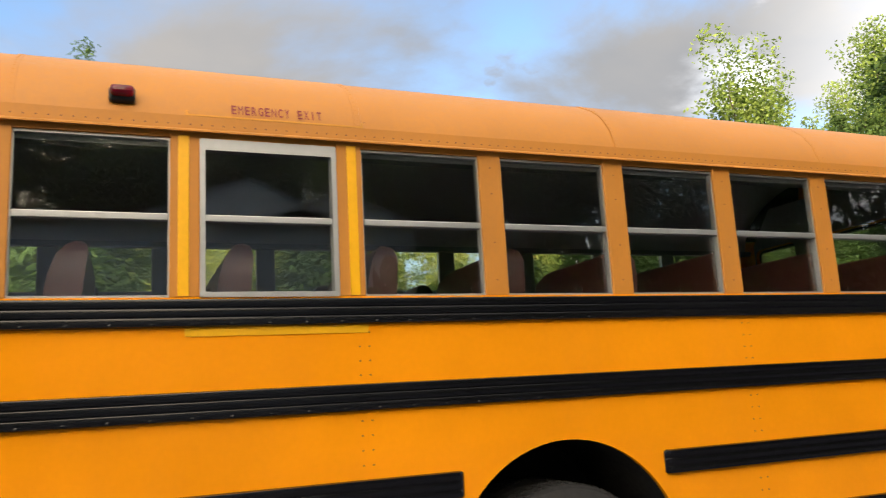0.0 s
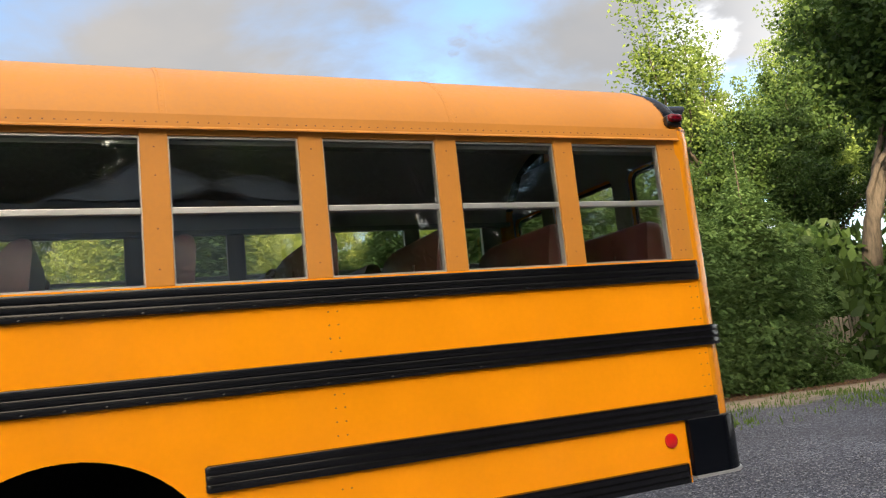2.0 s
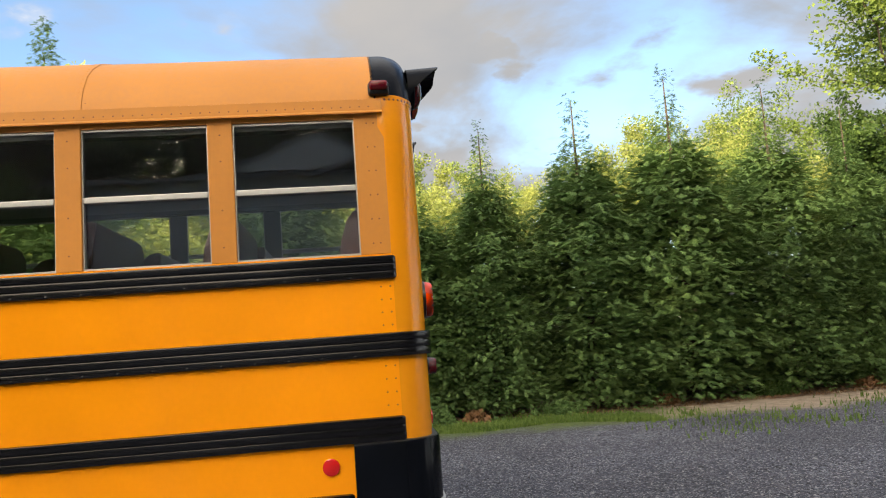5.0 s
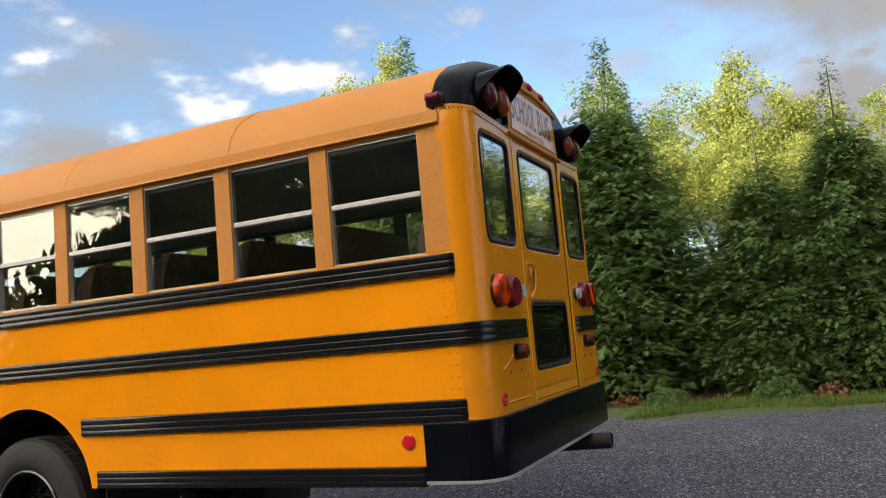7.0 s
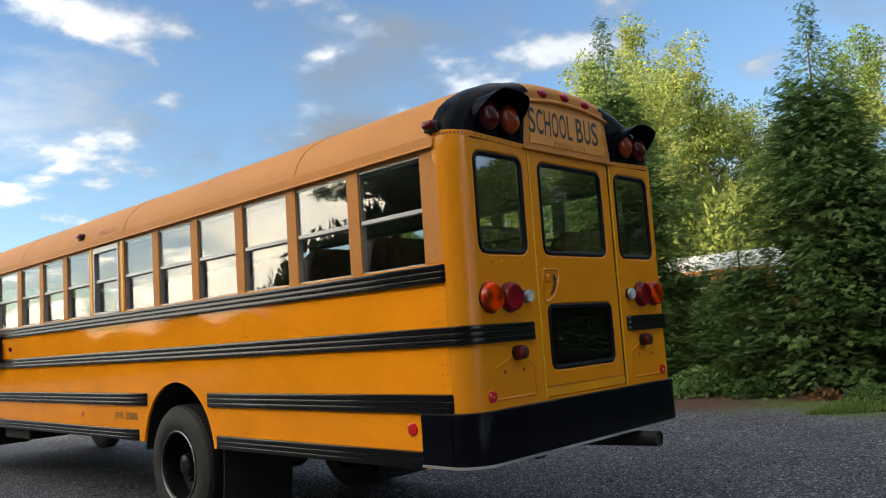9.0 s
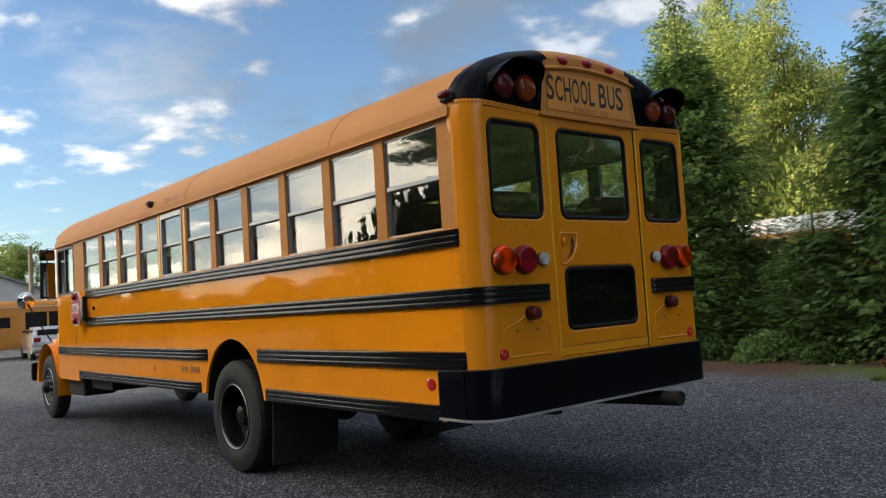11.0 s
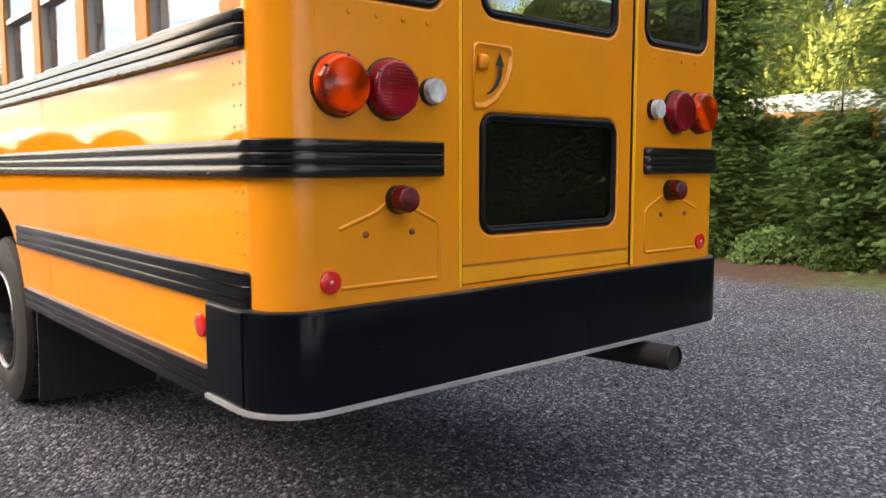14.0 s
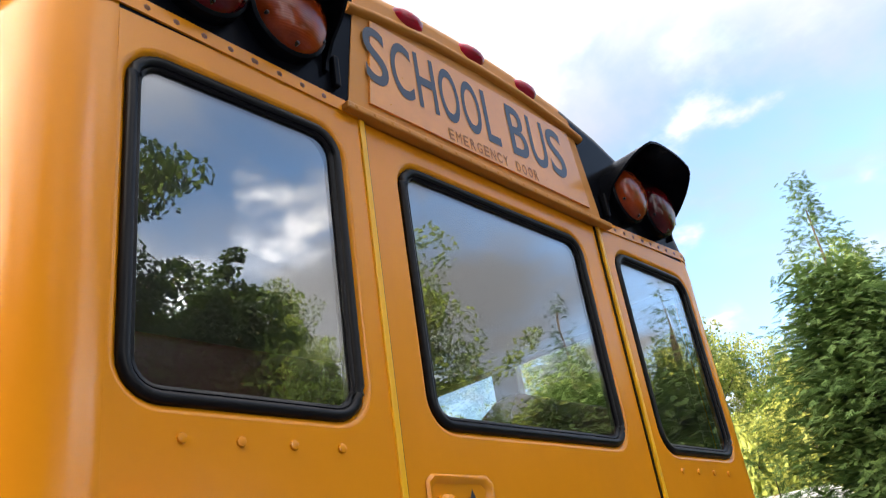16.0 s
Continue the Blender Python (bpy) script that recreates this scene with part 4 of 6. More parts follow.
rows = []
for i, (a, b) in enumerate(arc):
    wd = 0.005 + 0.005 * i / 9
    rows.append([Vector((0.0036, a - wd, b + wd * 0.3)), Vector((0.0036, a + wd, b - wd * 0.3))])
grid(bm, rows)
a, b = arc[-1]
bm.faces.new([bm.verts.new((0.0036, a - 0.022, b - 0.002)), bm.verts.new((0.0036, a + 0.02, b - 0.004)), bm.verts.new((0.0036, a - 0.002, b + 0.045))])
part("arrow_mark", fix(bm), TEXTM, door, "curved black arrow")


# pressed shape on the lower side panels, with two screws
def press_line(points, parent):
    part("pressed_line", tube([Vector((-0.0045, y, z)) for y, z in points], 0.0085, 12), REAR_SHADED_YELLOW, parent, smooth=60)


for flip, parent in ((False, panel_l), (True, panel_r)):
    f = (lambda y: W - y) if flip else (lambda y: y)
    press_line([(f(0.225), 1.272), (f(0.36), 1.318), (f(0.40), 1.345)], parent)
    press_line([(f(0.50), 1.332), (f(0.60), 1.285), (f(0.618), 1.27), (f(0.62), 1.10), (f(0.61), 1.092), (f(0.23), 1.092)], parent)
    for y in (0.322, 0.505):
        part("screw", disc_path((0.0, f(y), 1.253), (1, 0, 0), [(0, 0.011), (0.004, 0.011), (0.006, 0.007)], 10), RIVET, parent, smooth=40)
    for k in range(4):
        part("screw", disc_path((0.0, f(0.271 + 0.101 * k), 1.920), (1, 0, 0), [(0, 0.009), (0.004, 0.008), (0.005, 0.004)], 8), REAR_SHADED_YELLOW, parent, smooth=40)


def dome_lamp(y, z, r, lens_mat, rim_mat, label, depth=0.07, base=0.02):
    body = part("lamp_housing", disc_path((0.0, y, z), (1, 0, 0), [(-0.002, r * 1.03), (base, r * 1.03), (base + 0.004, r * 0.95)], 28), rim_mat, bus, label, smooth=40)
    rings = [(base, r * 1.0)] + [(base + depth * math.sin(t), r * (1 - 0.10 * math.sin(t)) * (1 if t < 0.8 else math.cos(t - 0.8) ** 0.5)) for t in np.linspace(0.1, math.pi / 2, 9)] + [(base + depth * 1.02, 0.004)]
    part("lamp_lens", disc_path((0.0, y, z), (1, 0, 0), rings, 32), lens_mat, body, smooth=50)
    for k in range(6 if r > 0.06 else 0):
        t = radians(60 * k + 25)
        part("lens_screw", disc_path((base + depth * 0.45, y + r * 0.86 * math.cos(t), z + r * 0.86 * math.sin(t)), (1, 0, 0), [(0, 0.007), (0.018, 0.007), (0.02, 0.004)], 8), RIM, body)
    return body


for flip in (False, True):
    f = (lambda y: W - y) if flip else (lambda y: y)
    dome_lamp(f(0.228), 1.702, 0.093, L_AMBER, RIM, "round amber turn lamp", 0.040, 0.013)
    dome_lamp(f(0.414), 1.700, 0.093, L_RED, RIM, "round red tail lamp", 0.043, 0.013)
    dome_lamp(f(0.582), 1.703, 0.043, L_CLEAR, RIM, "small clear reversing lamp in a black ring", 0.024, 0.018)
    dome_lamp(f(0.445), 1.358, 0.045, L_DARKRED, RIM, "small dark red lamp on a black base", 0.042, 0.028)
    ref = part("reflector", disc_path((0.0, f(0.190), 1.116), (1, 0, 0), [(-0.001, 0.036), (0.007, 0.036), (0.010, 0.030)], 28), REFLECT, bus, "round red reflector", smooth=40)
    part("reflector_screw", disc_path((0.010, f(0.190), 1.116), (1, 0, 0), [(0, 0.006), (0.003, 0.004)], 8), ALU, ref)
    # warning lamps under their hood
    for y, mat in ((0.306, L_WARNRED), (0.504, L_WARNAMBER)):
        body = part("warning_lamp", disc_path((0.0, f(y), 2.828), (1, 0, -0.04), [(0.0, 0.099), (0.034, 0.099), (0.039, 0.092)], 28), CAPBLACK, bus, "unlit round warning lamp in a black hood", smooth=40)
        part("lamp_lens", disc_path((0.0, f(y), 2.828), (1, 0, -0.04), [(0.034, 0.092), (0.048, 0.090), (0.062, 0.078), (0.073, 0.053), (0.078, 0.025), (0.079, 0.003)], 28), mat, body, smooth=50)
        for k in range(6):
            t = radians(60 * k + 30)
            part("lens_screw", disc_path((0.044, f(y) + 0.084 * math.cos(t), 2.826 + 0.084 * math.sin(t)), (1, 0, 0), [(0, 0.005), (0.010, 0.005), (0.012, 0.003)], 8), RIM, body)
    bm = bmesh.new()
    rows, inner = [], []
    for t in np.linspace(0, 1, 8):
        row, irow = [], []
        for k in range(25):
            s = radians(-14 + 208 * k / 24)
            c, q = math.cos(s), math.sin(s)
            c = math.copysign(abs(c) ** 0.8, c)
            q = math.copysign(abs(q) ** 0.8, q)
            reach = 0.014 + 0.160 * min(1.0, max(0.0, (q - 0.02) / 0.80)) ** 0.9
            lift = 0.012 * t * max(q, 0)
            row.append(Vector((reach * t, f(0.405 - 0.218 * c), 2.800 + 0.164 * q + lift)))
            irow.append(Vector((reach * t, f(0.405 - 0.210 * c), 2.800 + 0.156 * q + lift)))
        rows.append(row)
        inner.append(irow)
    grid(bm, rows)
    grid(bm, inner)
    grid(bm, [rows[-1], inner[-1]])
    part("lamp_hood", fix(bm), CAPBLACK, bus, "black visor over two warning lamps", smooth=50)
    part("hood_foot", boxes((0.001, 0.02, min(f(0.632), f(0.648)), max(f(0.632), f(0.648)), 2.716, 2.80), bevel=0.004), CAPBLACK, bus)

for y in (0.935, 1.195, 1.445):
    at = Vector((-0.020, y, cut(y) - 0.004))
    bm = disc_path(at, (1, 0, 0.5), [(0.0, 0.045), (0.014, 0.044), (0.028, 0.037), (0.038, 0.022), (0.041, 0.003)], 24)
    for v in bm.verts:
        v.co.y = y + (v.co.y - y) * 1.35
        v.co.z = at.z + (v.co.z - at.z) * 0.8
    part("roof_marker", bm, L_MARKER, bus, "oval red clearance lamp above the sign", smooth=50)


def roof_lamp(x, y, z, flip=False):
    f = (lambda v: W - v) if flip else (lambda v: v)
    y0, y1 = sorted((f(y), f(y - 0.05)))
    body = part("marker_lamp", boxes((x - 0.052, x + 0.052, y0, y1, z - 0.034, z + 0.034), bevel=0.014), RIM, bus, "small red side marker lamp on the roof edge", smooth=50)
    y0, y1 = sorted((f(y - 0.012), f(y - 0.072)))
    part("lamp_lens", boxes((x - 0.047, x + 0.047, y0, y1, z - 0.012, z + 0.036), bevel=0.016), L_RED, body, smooth=50)


for flip in (False, True):
    roof_lamp(-0.165, 0.022, 2.752, flip)
    roof_lamp(-5.44, 0.032, 2.772, flip)
word("EMERGENCY EXIT", 0.405, 0.050, Matrix.Translation((-4.80, 0.0072, 2.748)) @ SIDEM @ pose(0, 0, 0, -21, 0, 0), TEXTRED, bus, "small red letters over the exit window")
part("marking_strip", boxes((-5.19, -4.42, -0.004, 0.001, 1.764, 1.799), bevel=0.0015), BRIGHT, bus, "bright yellow strip under the exit window")
part("marking_tape", boxes((-5.19, -4.41, -0.0035, 0.004, 2.704, 2.712), (-5.19, -5.18, -0.002, 0.010, 2.704, 2.728), (-4.42, -4.41, -0.002, 0.010, 2.704, 2.728)), TAPE, bus, "faded yellow tape outline above the exit window")
word("GVWR 29800", 0.50, 0.068, Matrix.Translation((-4.46, -0.0035, 0.925)) @ SIDEM, TEXTM, bus, "small black letters on the skirt")
part("side_reflector", disc_path((-0.496, 0.0, 0.936), (0, -1, 0), [(-0.001, 0.040), (0.008, 0.040), (0.011, 0.033)], 28), REFLECT, bus, "round red reflector", smooth=40)
part("side_reflector", disc_path((-5.49, 0.0, 0.92), (0, -1, 0), [(-0.001, 0.034), (0.006, 0.034), (0.008, 0.028)], 24), ORANGE_R, bus, "round orange reflector", smooth=40)
part("side_lamp", boxes((-7.68, -7.62, -0.03, 0.0, 1.635, 1.685), bevel=0.01), L_RED, bus, "small orange side lamp")

# bumper, wrapped round both corners, with a bright worn lower lip
OUT = 0.045


def bumper_line(off):
    pts = []
    r = 0.16
    pts.append((-0.385, -off))
    for k in range(9):
        a = radians(90 * k / 8)
        pts.append((-r + OUT * 0 + (r + off) * math.sin(a), r - (r + off) * math.cos(a)))
    return pts + [(x, W - y) for x, y in reversed(pts)]


o, i_ = bumper_line(0.035), bumper_line(0.0)
bm = bmesh.new()
prof = [(0.30, 1.030), (0.9, 1.032), (1.0, 1.022), (1.0, 0.752), (1.0, 0.735), (0.0, 0.735)]
rows = []
for (xo, yo), (xi, yi) in zip(o, i_):
    rows.append([Vector((xi + (xo - xi) * s, yi + (yo - yi) * s, z)) for s, z in prof])
grid(bm, rows, closed=True, caps=True)
bumper = part("rear_bumper", fix(bm), BUMPER, bus, "deep black steel bumper wrapping the corners", smooth=35)
bm = bmesh.new()
o2 = bumper_line(0.046)
rows = [[Vector((xi, yi, 0.738)), Vector((xo, yo, 0.736)), Vector((xo, yo, 0.722)), Vector((xi, yi, 0.722))] for (xo, yo), (xi, yi) in zip(o2, i_)]
grid(bm, rows, closed=True, caps=True)
part("bumper_lip", fix(bm), WORN, bumper, "worn bare-metal lower lip", smooth=35)
bm = bmesh.new()
rows = [[Vector((xi, yi, 1.038)), Vector((xi + (xo - xi) * 0.75, yi + (yo - yi) * 0.75, 1.036)), Vector((xi + (xo - xi) * 0.75, yi + (yo - yi) * 0.75, 1.030)), Vector((xi, yi, 1.030))] for (xo, yo), (xi, yi) in zip(o, i_)]
grid(bm, rows, closed=True, caps=True)
part("bumper_ledge", fix(bm), EDGE, bumper, "chipped upper edge of the bumper", smooth=35)
for y, n in ((-0.036, -1), (W + 0.036, 1)):
    bm = bmesh.new()
    box(bm, -0.143, -0.135, y - 0.002, y + 0.002, 0.74, 1.025, bevel=0.001)
    part("bumper_seam", bm, BUMPER, bumper)
for y in (0.35, 0.9, 1.5, 2.05):
    part("bumper_bolt", disc_path((0.034, y, 0.90), (1, 0, 0), [(-0.002, 0.010), (0.004, 0.009), (0.006, 0.004)], 8), BUMPER, bumper)

# exhaust
bm = tube([(-2.2, 1.62, 0.60), (-1.2, 1.68, 0.62), (-0.4, 1.74, 0.645), (0.155, 1.79, 0.655)], 0.055, 18)
bm.faces.ensure_lookup_table()
bmesh.ops.delete(bm, geom=[f for f in bm.faces if len(f.verts) > 4 and f.calc_center_median().x > 0], context="FACES")
pipe = part("exhaust_pipe", bm, RUST, bus, "dark steel tailpipe under the bumper", smooth=40)
part("pipe_rim", tube([Vector((0.155, 1.79 + 0.052 * math.cos(a), 0.655 + 0.052 * math.sin(a))) for a in np.linspace(0, 2 * math.pi, 25)[:-1]], 0.005, 6, closed=True), RUST, pipe, smooth=60)
# a solid dark rod stands for the shade inside the open pipe
part("bore_shade", tube([(-0.25, 1.752, 0.648), (0.154, 1.79, 0.655)], 0.049, 18), UNDER, pipe)


# wheels
def wheel(x, y, n, r=0.515, deep=True, width=0.25):
    """Tyre, rim and hub; n is the way that the outside faces along y."""
    w = part("wheel", disc_path((x, y, r), (0, n, 0), [(-width, r * 0.62), (-width + 0.01, r * 0.80), (-width + 0.03, r * 0.94), (-width + 0.06, r), (-0.06, r), (-0.028, r * 0.965), (-0.008, r * 0.86), (0.0, r * 0.74), (-0.008, r * 0.63), (-0.03, r * 0.575), (-width + 0.02, r * 0.57)], 48, close=False), TYRE, bus, "dusty black tyre on a dark steel rim", smooth=35)
    lugs = bmesh.new()
    for k in range(72):
        a = 2 * math.pi * k / 72
        c, s = math.cos(a), math.sin(a)
        for q in (-0.085, -width + 0.085):
            m = Matrix.Translation((x + r * 1.0 * c, y + n * q, r + r * 1.0 * s)) @ Matrix.Rotation(-a, 4, "Y")
            vs = bmesh.ops.create_cube(lugs, size=1.0, matrix=m @ Matrix.Diagonal((0.010, 0.055, 0.030, 1)))
    part("tread", lugs, TYRE, w)
    d = -0.17 if deep else -0.02
    part("rim", disc_path((x, y, r), (0, n, 0), [(-0.012, r * 0.60), (-0.006, r * 0.585), (-0.02, r * 0.545), (-0.06, r * 0.53), (d, r * 0.50), (d - 0.012, r * 0.30), (d + 0.0, r * 0.28)], 40, close="last"), RIM, w, smooth=35)
    part("rim_edge", tube([Vector((x + r * 0.578 * math.cos(a), y - n * 0.010, r + r * 0.578 * math.sin(a))) for a in np.linspace(0, 2 * math.pi, 41)[:-1]], 0.007, 6, closed=True), RIMEDGE, w, smooth=60)
    hub = part("hub", disc_path((x, y, r), (0, n, 0), [(d - 0.01, 0.11), (d + 0.06, 0.10), (d + 0.10, 0.085), (d + 0.11, 0.04)], 24), RIM, w, smooth=35)
    for k in range(10):
        a = radians(36 * k)
        part("wheel_nut", disc_path((x + 0.145 * math.cos(a), y, r + 0.145 * math.sin(a)), (0, n, 0), [(d - 0.012, 0.017), (d + 0.03, 0.017), (d + 0.034, 0.010)], 6), RIM if deep else RIMEDGE, w)
    return w


wheel(-3.48, -0.005, -1)
wheel(-3.48, 0.30, -1)
wheel(-3.48, W + 0.005, 1)
wheel(-3.48, W - 0.30, 1)
FWX = -10.28
wheel(FWX, 0.02, -1, 0.50, deep=False)
wheel(FWX, W - 0.02, 1, 0.50, deep=False)

# underbody
part("chassis_rail", boxes((-10.9, -0.12, 0.74, 0.82, 0.66, 0.90), bevel=0.01), UNDER, bus)
part("chassis_rail", boxes((-10.9, -0.12, 1.58, 1.66, 0.66, 0.90), bevel=0.01), UNDER, bus)
part("floor_pan", boxes((-9.4, -4.14, 0.03, 2.37, 0.93, 0.985), (-4.14, -2.80, 0.75, 1.65, 0.93, 0.985), (-2.80, -0.14, 0.03, 2.37, 0.93, 0.985)), UNDER, bus)
for x in np.arange(-9.0, -0.3, 0.75):
    inset = 0.71 if -4.2 < x < -2.75 else 0.0
    part("cross_member", boxes((x - 0.03, x + 0.03, 0.04 + inset, 2.36 - inset, 0.84, 0.93)), UNDER, bus)
axle = part("rear_axle", tube([(-3.48, 0.3, 0.515), (-3.48, 2.1, 0.515)], 0.075, 14), UNDER, bus, smooth=40)
part("differential", disc_path((-3.62, 1.2, 0.52), (1, 0, 0), [(0.0, 0.08), (0.06, 0.19), (0.2, 0.20), (0.27, 0.08)], 20), UNDER, axle, smooth=40)
for y in (0.70, 1.70):
    part("leaf_spring", tube([(-4.15, y, 0.74), (-3.8, y, 0.62), (-3.48, y, 0.585), (-3.15, y, 0.62), (-2.8, y, 0.74)], 0.035, 8), UNDER, axle)
part("front_axle", tube([(FWX, 0.25, 0.45), (FWX, 2.15, 0.45)], 0.06, 12), UNDER, bus, smooth=40)
part("fuel_tank", boxes((-7.1, -5.9, 1.72, 2.28, 0.42, 0.92), bevel=0.06), UNDER, bus, smooth=40)
part("battery_box", boxes((-8.3, -7.4, 0.12, 0.60, 0.55, 0.92), bevel=0.02), UNDER, bus)
part("step_box", boxes((-9.42, -8.62, 0.10, 0.55, 0.42, 0.80), bevel=0.03), UNDER, bus)
part("drive_shaft", tube([(-9.2, 1.2, 0.62), (-3.7, 1.2, 0.54)], 0.05, 10), UNDER, bus, smooth=40)
part("cross_member", boxes((-0.5, -0.42, 0.1, 2.3, 0.72, 0.93)), UNDER, bus)
for y0, y1 in ((0.03, 0.70), (1.70, 2.37)):
    bm = bmesh.new()
    rows = []
    for z in np.linspace(0.92, 0.14, 7):
        rows.append([Vector((-2.82 + 0.05 * math.sin((z - 0.14) * 3.0) + 0.012 * math.sin(y * 7), y, z)) for y in np.linspace(y0, y1, 6)])
    back = [[p + Vector((0.012, 0, 0)) for p in r] for r in rows]
    grid(bm, rows)
    grid(bm, back)
    grid(bm, [rows[-1], back[-1]])
    grid(bm, [[r[0] for r in rows], [r[0] for r in back]])
    grid(bm, [[r[-1] for r in rows], [r[-1] for r in back]])
    part("mud_flap", fix(bm), FLAP, bus, "black rubber mud flap behind the rear wheels", smooth=50)
    f = mirror_y if y0 > 1 else (lambda p: Vector(p))
    bm = bmesh.new()
    ring = arch_loop(0, 0, 0.62)
    rows = [[f((ARCH[0] + (a - ARCH[0]) * 1.03, y, ARCH[1] + (b - ARCH[1]) * 1.02)) for a, b in ring] for y in (0.0255, 0.74)]
    grid(bm, rows)
    bm.faces.new([bm.verts.new(p) for p in rows[1]])
    part("wheel_housing", fix(bm), UNDER, bus, smooth=50)

# inside: floor, liner, ceiling, benches, windscreen
part("cabin_floor", boxes((-9.4, -4.14, 0.03, 2.37, 0.986, 1.02), (-4.14, -2.80, 0.75, 1.65, 0.986, 1.02), (-2.80, -0.14, 0.03, 2.37, 0.986, 1.02)), FLOORM, bus)
for y0, y1 in ((0.026, 0.045), (2.355, 2.374)):
    part("inner_wall", boxes((-9.4, -4.16, y0, y1, 1.02, 1.93), (-4.16, -2.78, y0, y1, 1.262, 1.93), (-2.78, -0.135, y0, y1, 1.02, 1.93)), LINER, bus)
part("inner_rear_wall", plate([(0.16, 1.0), (2.24, 1.0), (2.24, 2.66), (2.0, 2.95), (0.4, 2.95), (0.16, 2.66)], [rrect(0.17, 0.64, 1.955, 2.61, 0.06), rrect(1.76, 2.23, 1.955, 2.61, 0.06), rrect(0.81, 1.59, 1.94, 2.61, 0.06), rrect(0.82, 1.58, 1.20, 1.65, 0.055)], lambda a, b, d: on_rear(a, b, d + 0.044), 0.012), LINER, bus)
for y0, y1 in ((0.03, 0.045), (2.355, 2.37)):
    part("corner_liner", boxes((-0.30, -0.12, y0, y1, 1.9, 2.62)), LINER, bus)
bm = bmesh.new()
grid(bm, [[Vector((x, MID + (y - MID) * 0.955, z - 0.055)) for y, z in ROOF] for x in (-9.4, -5.0, -0.06)])
part("cabin_ceiling", fix(bm), CEIL, bus, smooth=40)
for y0, y1 in ((0.05, 0.12), (2.28, 2.35)):
    part("cabin_ceiling_trim", boxes((-9.4, -0.06, y0, y1, 2.575, 2.61)), LINER, bus)


def bench(x, y0, y1):
    """A high-backed bench on tubular legs, facing forwards."""
    foot = 1.265 if -4.5 < x < -2.45 else 1.02
    fr = part("bench_frame", tube([(x, y0 + 0.08, foot), (x, y0 + 0.08, 1.38), (x - 0.36, y0 + 0.08, 1.38), (x - 0.36, y0 + 0.08, foot)], 0.016, 8), SEATTRIM, bus)
    bm = bmesh.new()
    box(bm, x - 0.42, x + 0.02, y0, y1, 1.38, 1.50, bevel=0.04)
    part("bench_cushion", bm, SEAT, fr, smooth=50)
    bm = bmesh.new()
    rows = []
    for z, th, k in ((1.44, 0.14, 0.0), (1.75, 0.15, 0.02), (2.02, 0.14, 0.05), (2.12, 0.12, 0.07), (2.17, 0.08, 0.085), (2.19, 0.03, 0.09)):
        inset = {2.12: 0.02, 2.17: 0.06, 2.19: 0.10}.get(z, 0.0)
        c = x + 0.02 + k
        rows.append([Vector((c - th / 2, y0 + inset, z)), Vector((c + th / 2, y0 + inset, z)), Vector((c + th / 2, y1 - inset, z)), Vector((c - th / 2, y1 - inset, z))])
    grid(bm, rows, closed=True, caps=True)
    part("bench_backrest", fix(bm), SEAT, fr, "maroon vinyl backrest", smooth=40)
    for y in (y0 + 0.32, y1 - 0.30):
        part("seat_seam", boxes((x - 0.040, x - 0.030, y - 0.012, y + 0.012, 1.56, 1.76), (x - 0.018, x - 0.008, y - 0.012, y + 0.012, 1.76, 2.02)), SEATTRIM, fr)


for k in range(12):
    x = -0.39 - 0.665 * k
    bench(x, 0.10, 1.02)
    bench(x, 1.38, 2.30)
part("driver_seat", boxes((-8.95, -8.50, 0.45, 0.95, 1.35, 1.50), (-8.55, -8.43, 0.45, 0.95, 1.42, 2.15), bevel=0.03), FLOORM, bus, smooth=50)

# nose: cowl, windscreen, hood, fenders, mirrors
part("cowl_panel", boxes((FRONT - 0.02, FRONT, 0.03, 2.37, 0.95, 1.86)), YELLOW, bus)
wind = part("windscreen_frame", frame_ring(rrect(0.02, 2.38, 1.84, 2.66, 0.10), rrect(0.14, 2.26, 1.92, 2.56, 0.08), lambda a, b, d: Vector((FRONT - 0.04 + d + 0.06 * (b - 1.84), a, b)), 0.0, 0.05), YELLOW, bus)
ws = part("windscreen", plate(rrect(0.12, 2.28, 1.90, 2.58, 0.08), [], lambda a, b, d: Vector((FRONT - 0.02 + d + 0.06 * (b - 1.84), a, b)), 0.006), GLASS, wind)
ws.visible_shadow = False
bm = bmesh.new()
rows = []
for x, s, drop in ((FRONT, 1.0, 0.0), (FRONT - 0.12, 0.985, 0.03), (FRONT - 0.22, 0.95, 0.12), (FRONT - 0.27, 0.88, 0.28)):
    rows.append([Vector((x, MID + (y - MID) * s, max(2.63, z - drop))) for y, z in ROOF])
grid(bm, rows)
bm.faces.new([bm.verts.new(p) for p in rows[-1]])
part("front_cap", fix(bm), FADED, bus, "rounded yellow roof cap over the windscreen", smooth=45)
for k in range(3):
    part("cap_slot", boxes((FRONT - 0.16, FRONT + 0.02, 0.035 + 0.022 * k, 0.05 + 0.022 * k, 2.79 + 0.03 * k, 2.80 + 0.03 * k)), RIM, bus)
bm = bmesh.new()
rows = []
for x, half, top in ((FRONT, 0.80, 1.80), (-9.9, 0.78, 1.78), (-10.5, 0.72, 1.70), (-10.95, 0.64, 1.58), (-11.10, 0.56, 1.42), (-11.14, 0.54, 0.90)):
    rows.append([Vector((x, MID - half, 0.85)), Vector((x, MID - half, top - 0.14)), Vector((x, MID - half + 0.10, top - 0.03)), Vector((x, MID, top)), Vector((x, MID + half - 0.10, top - 0.03)), Vector((x, MID + half, top - 0.14)), Vector((x, MID + half, 0.85))])
grid(bm, rows)
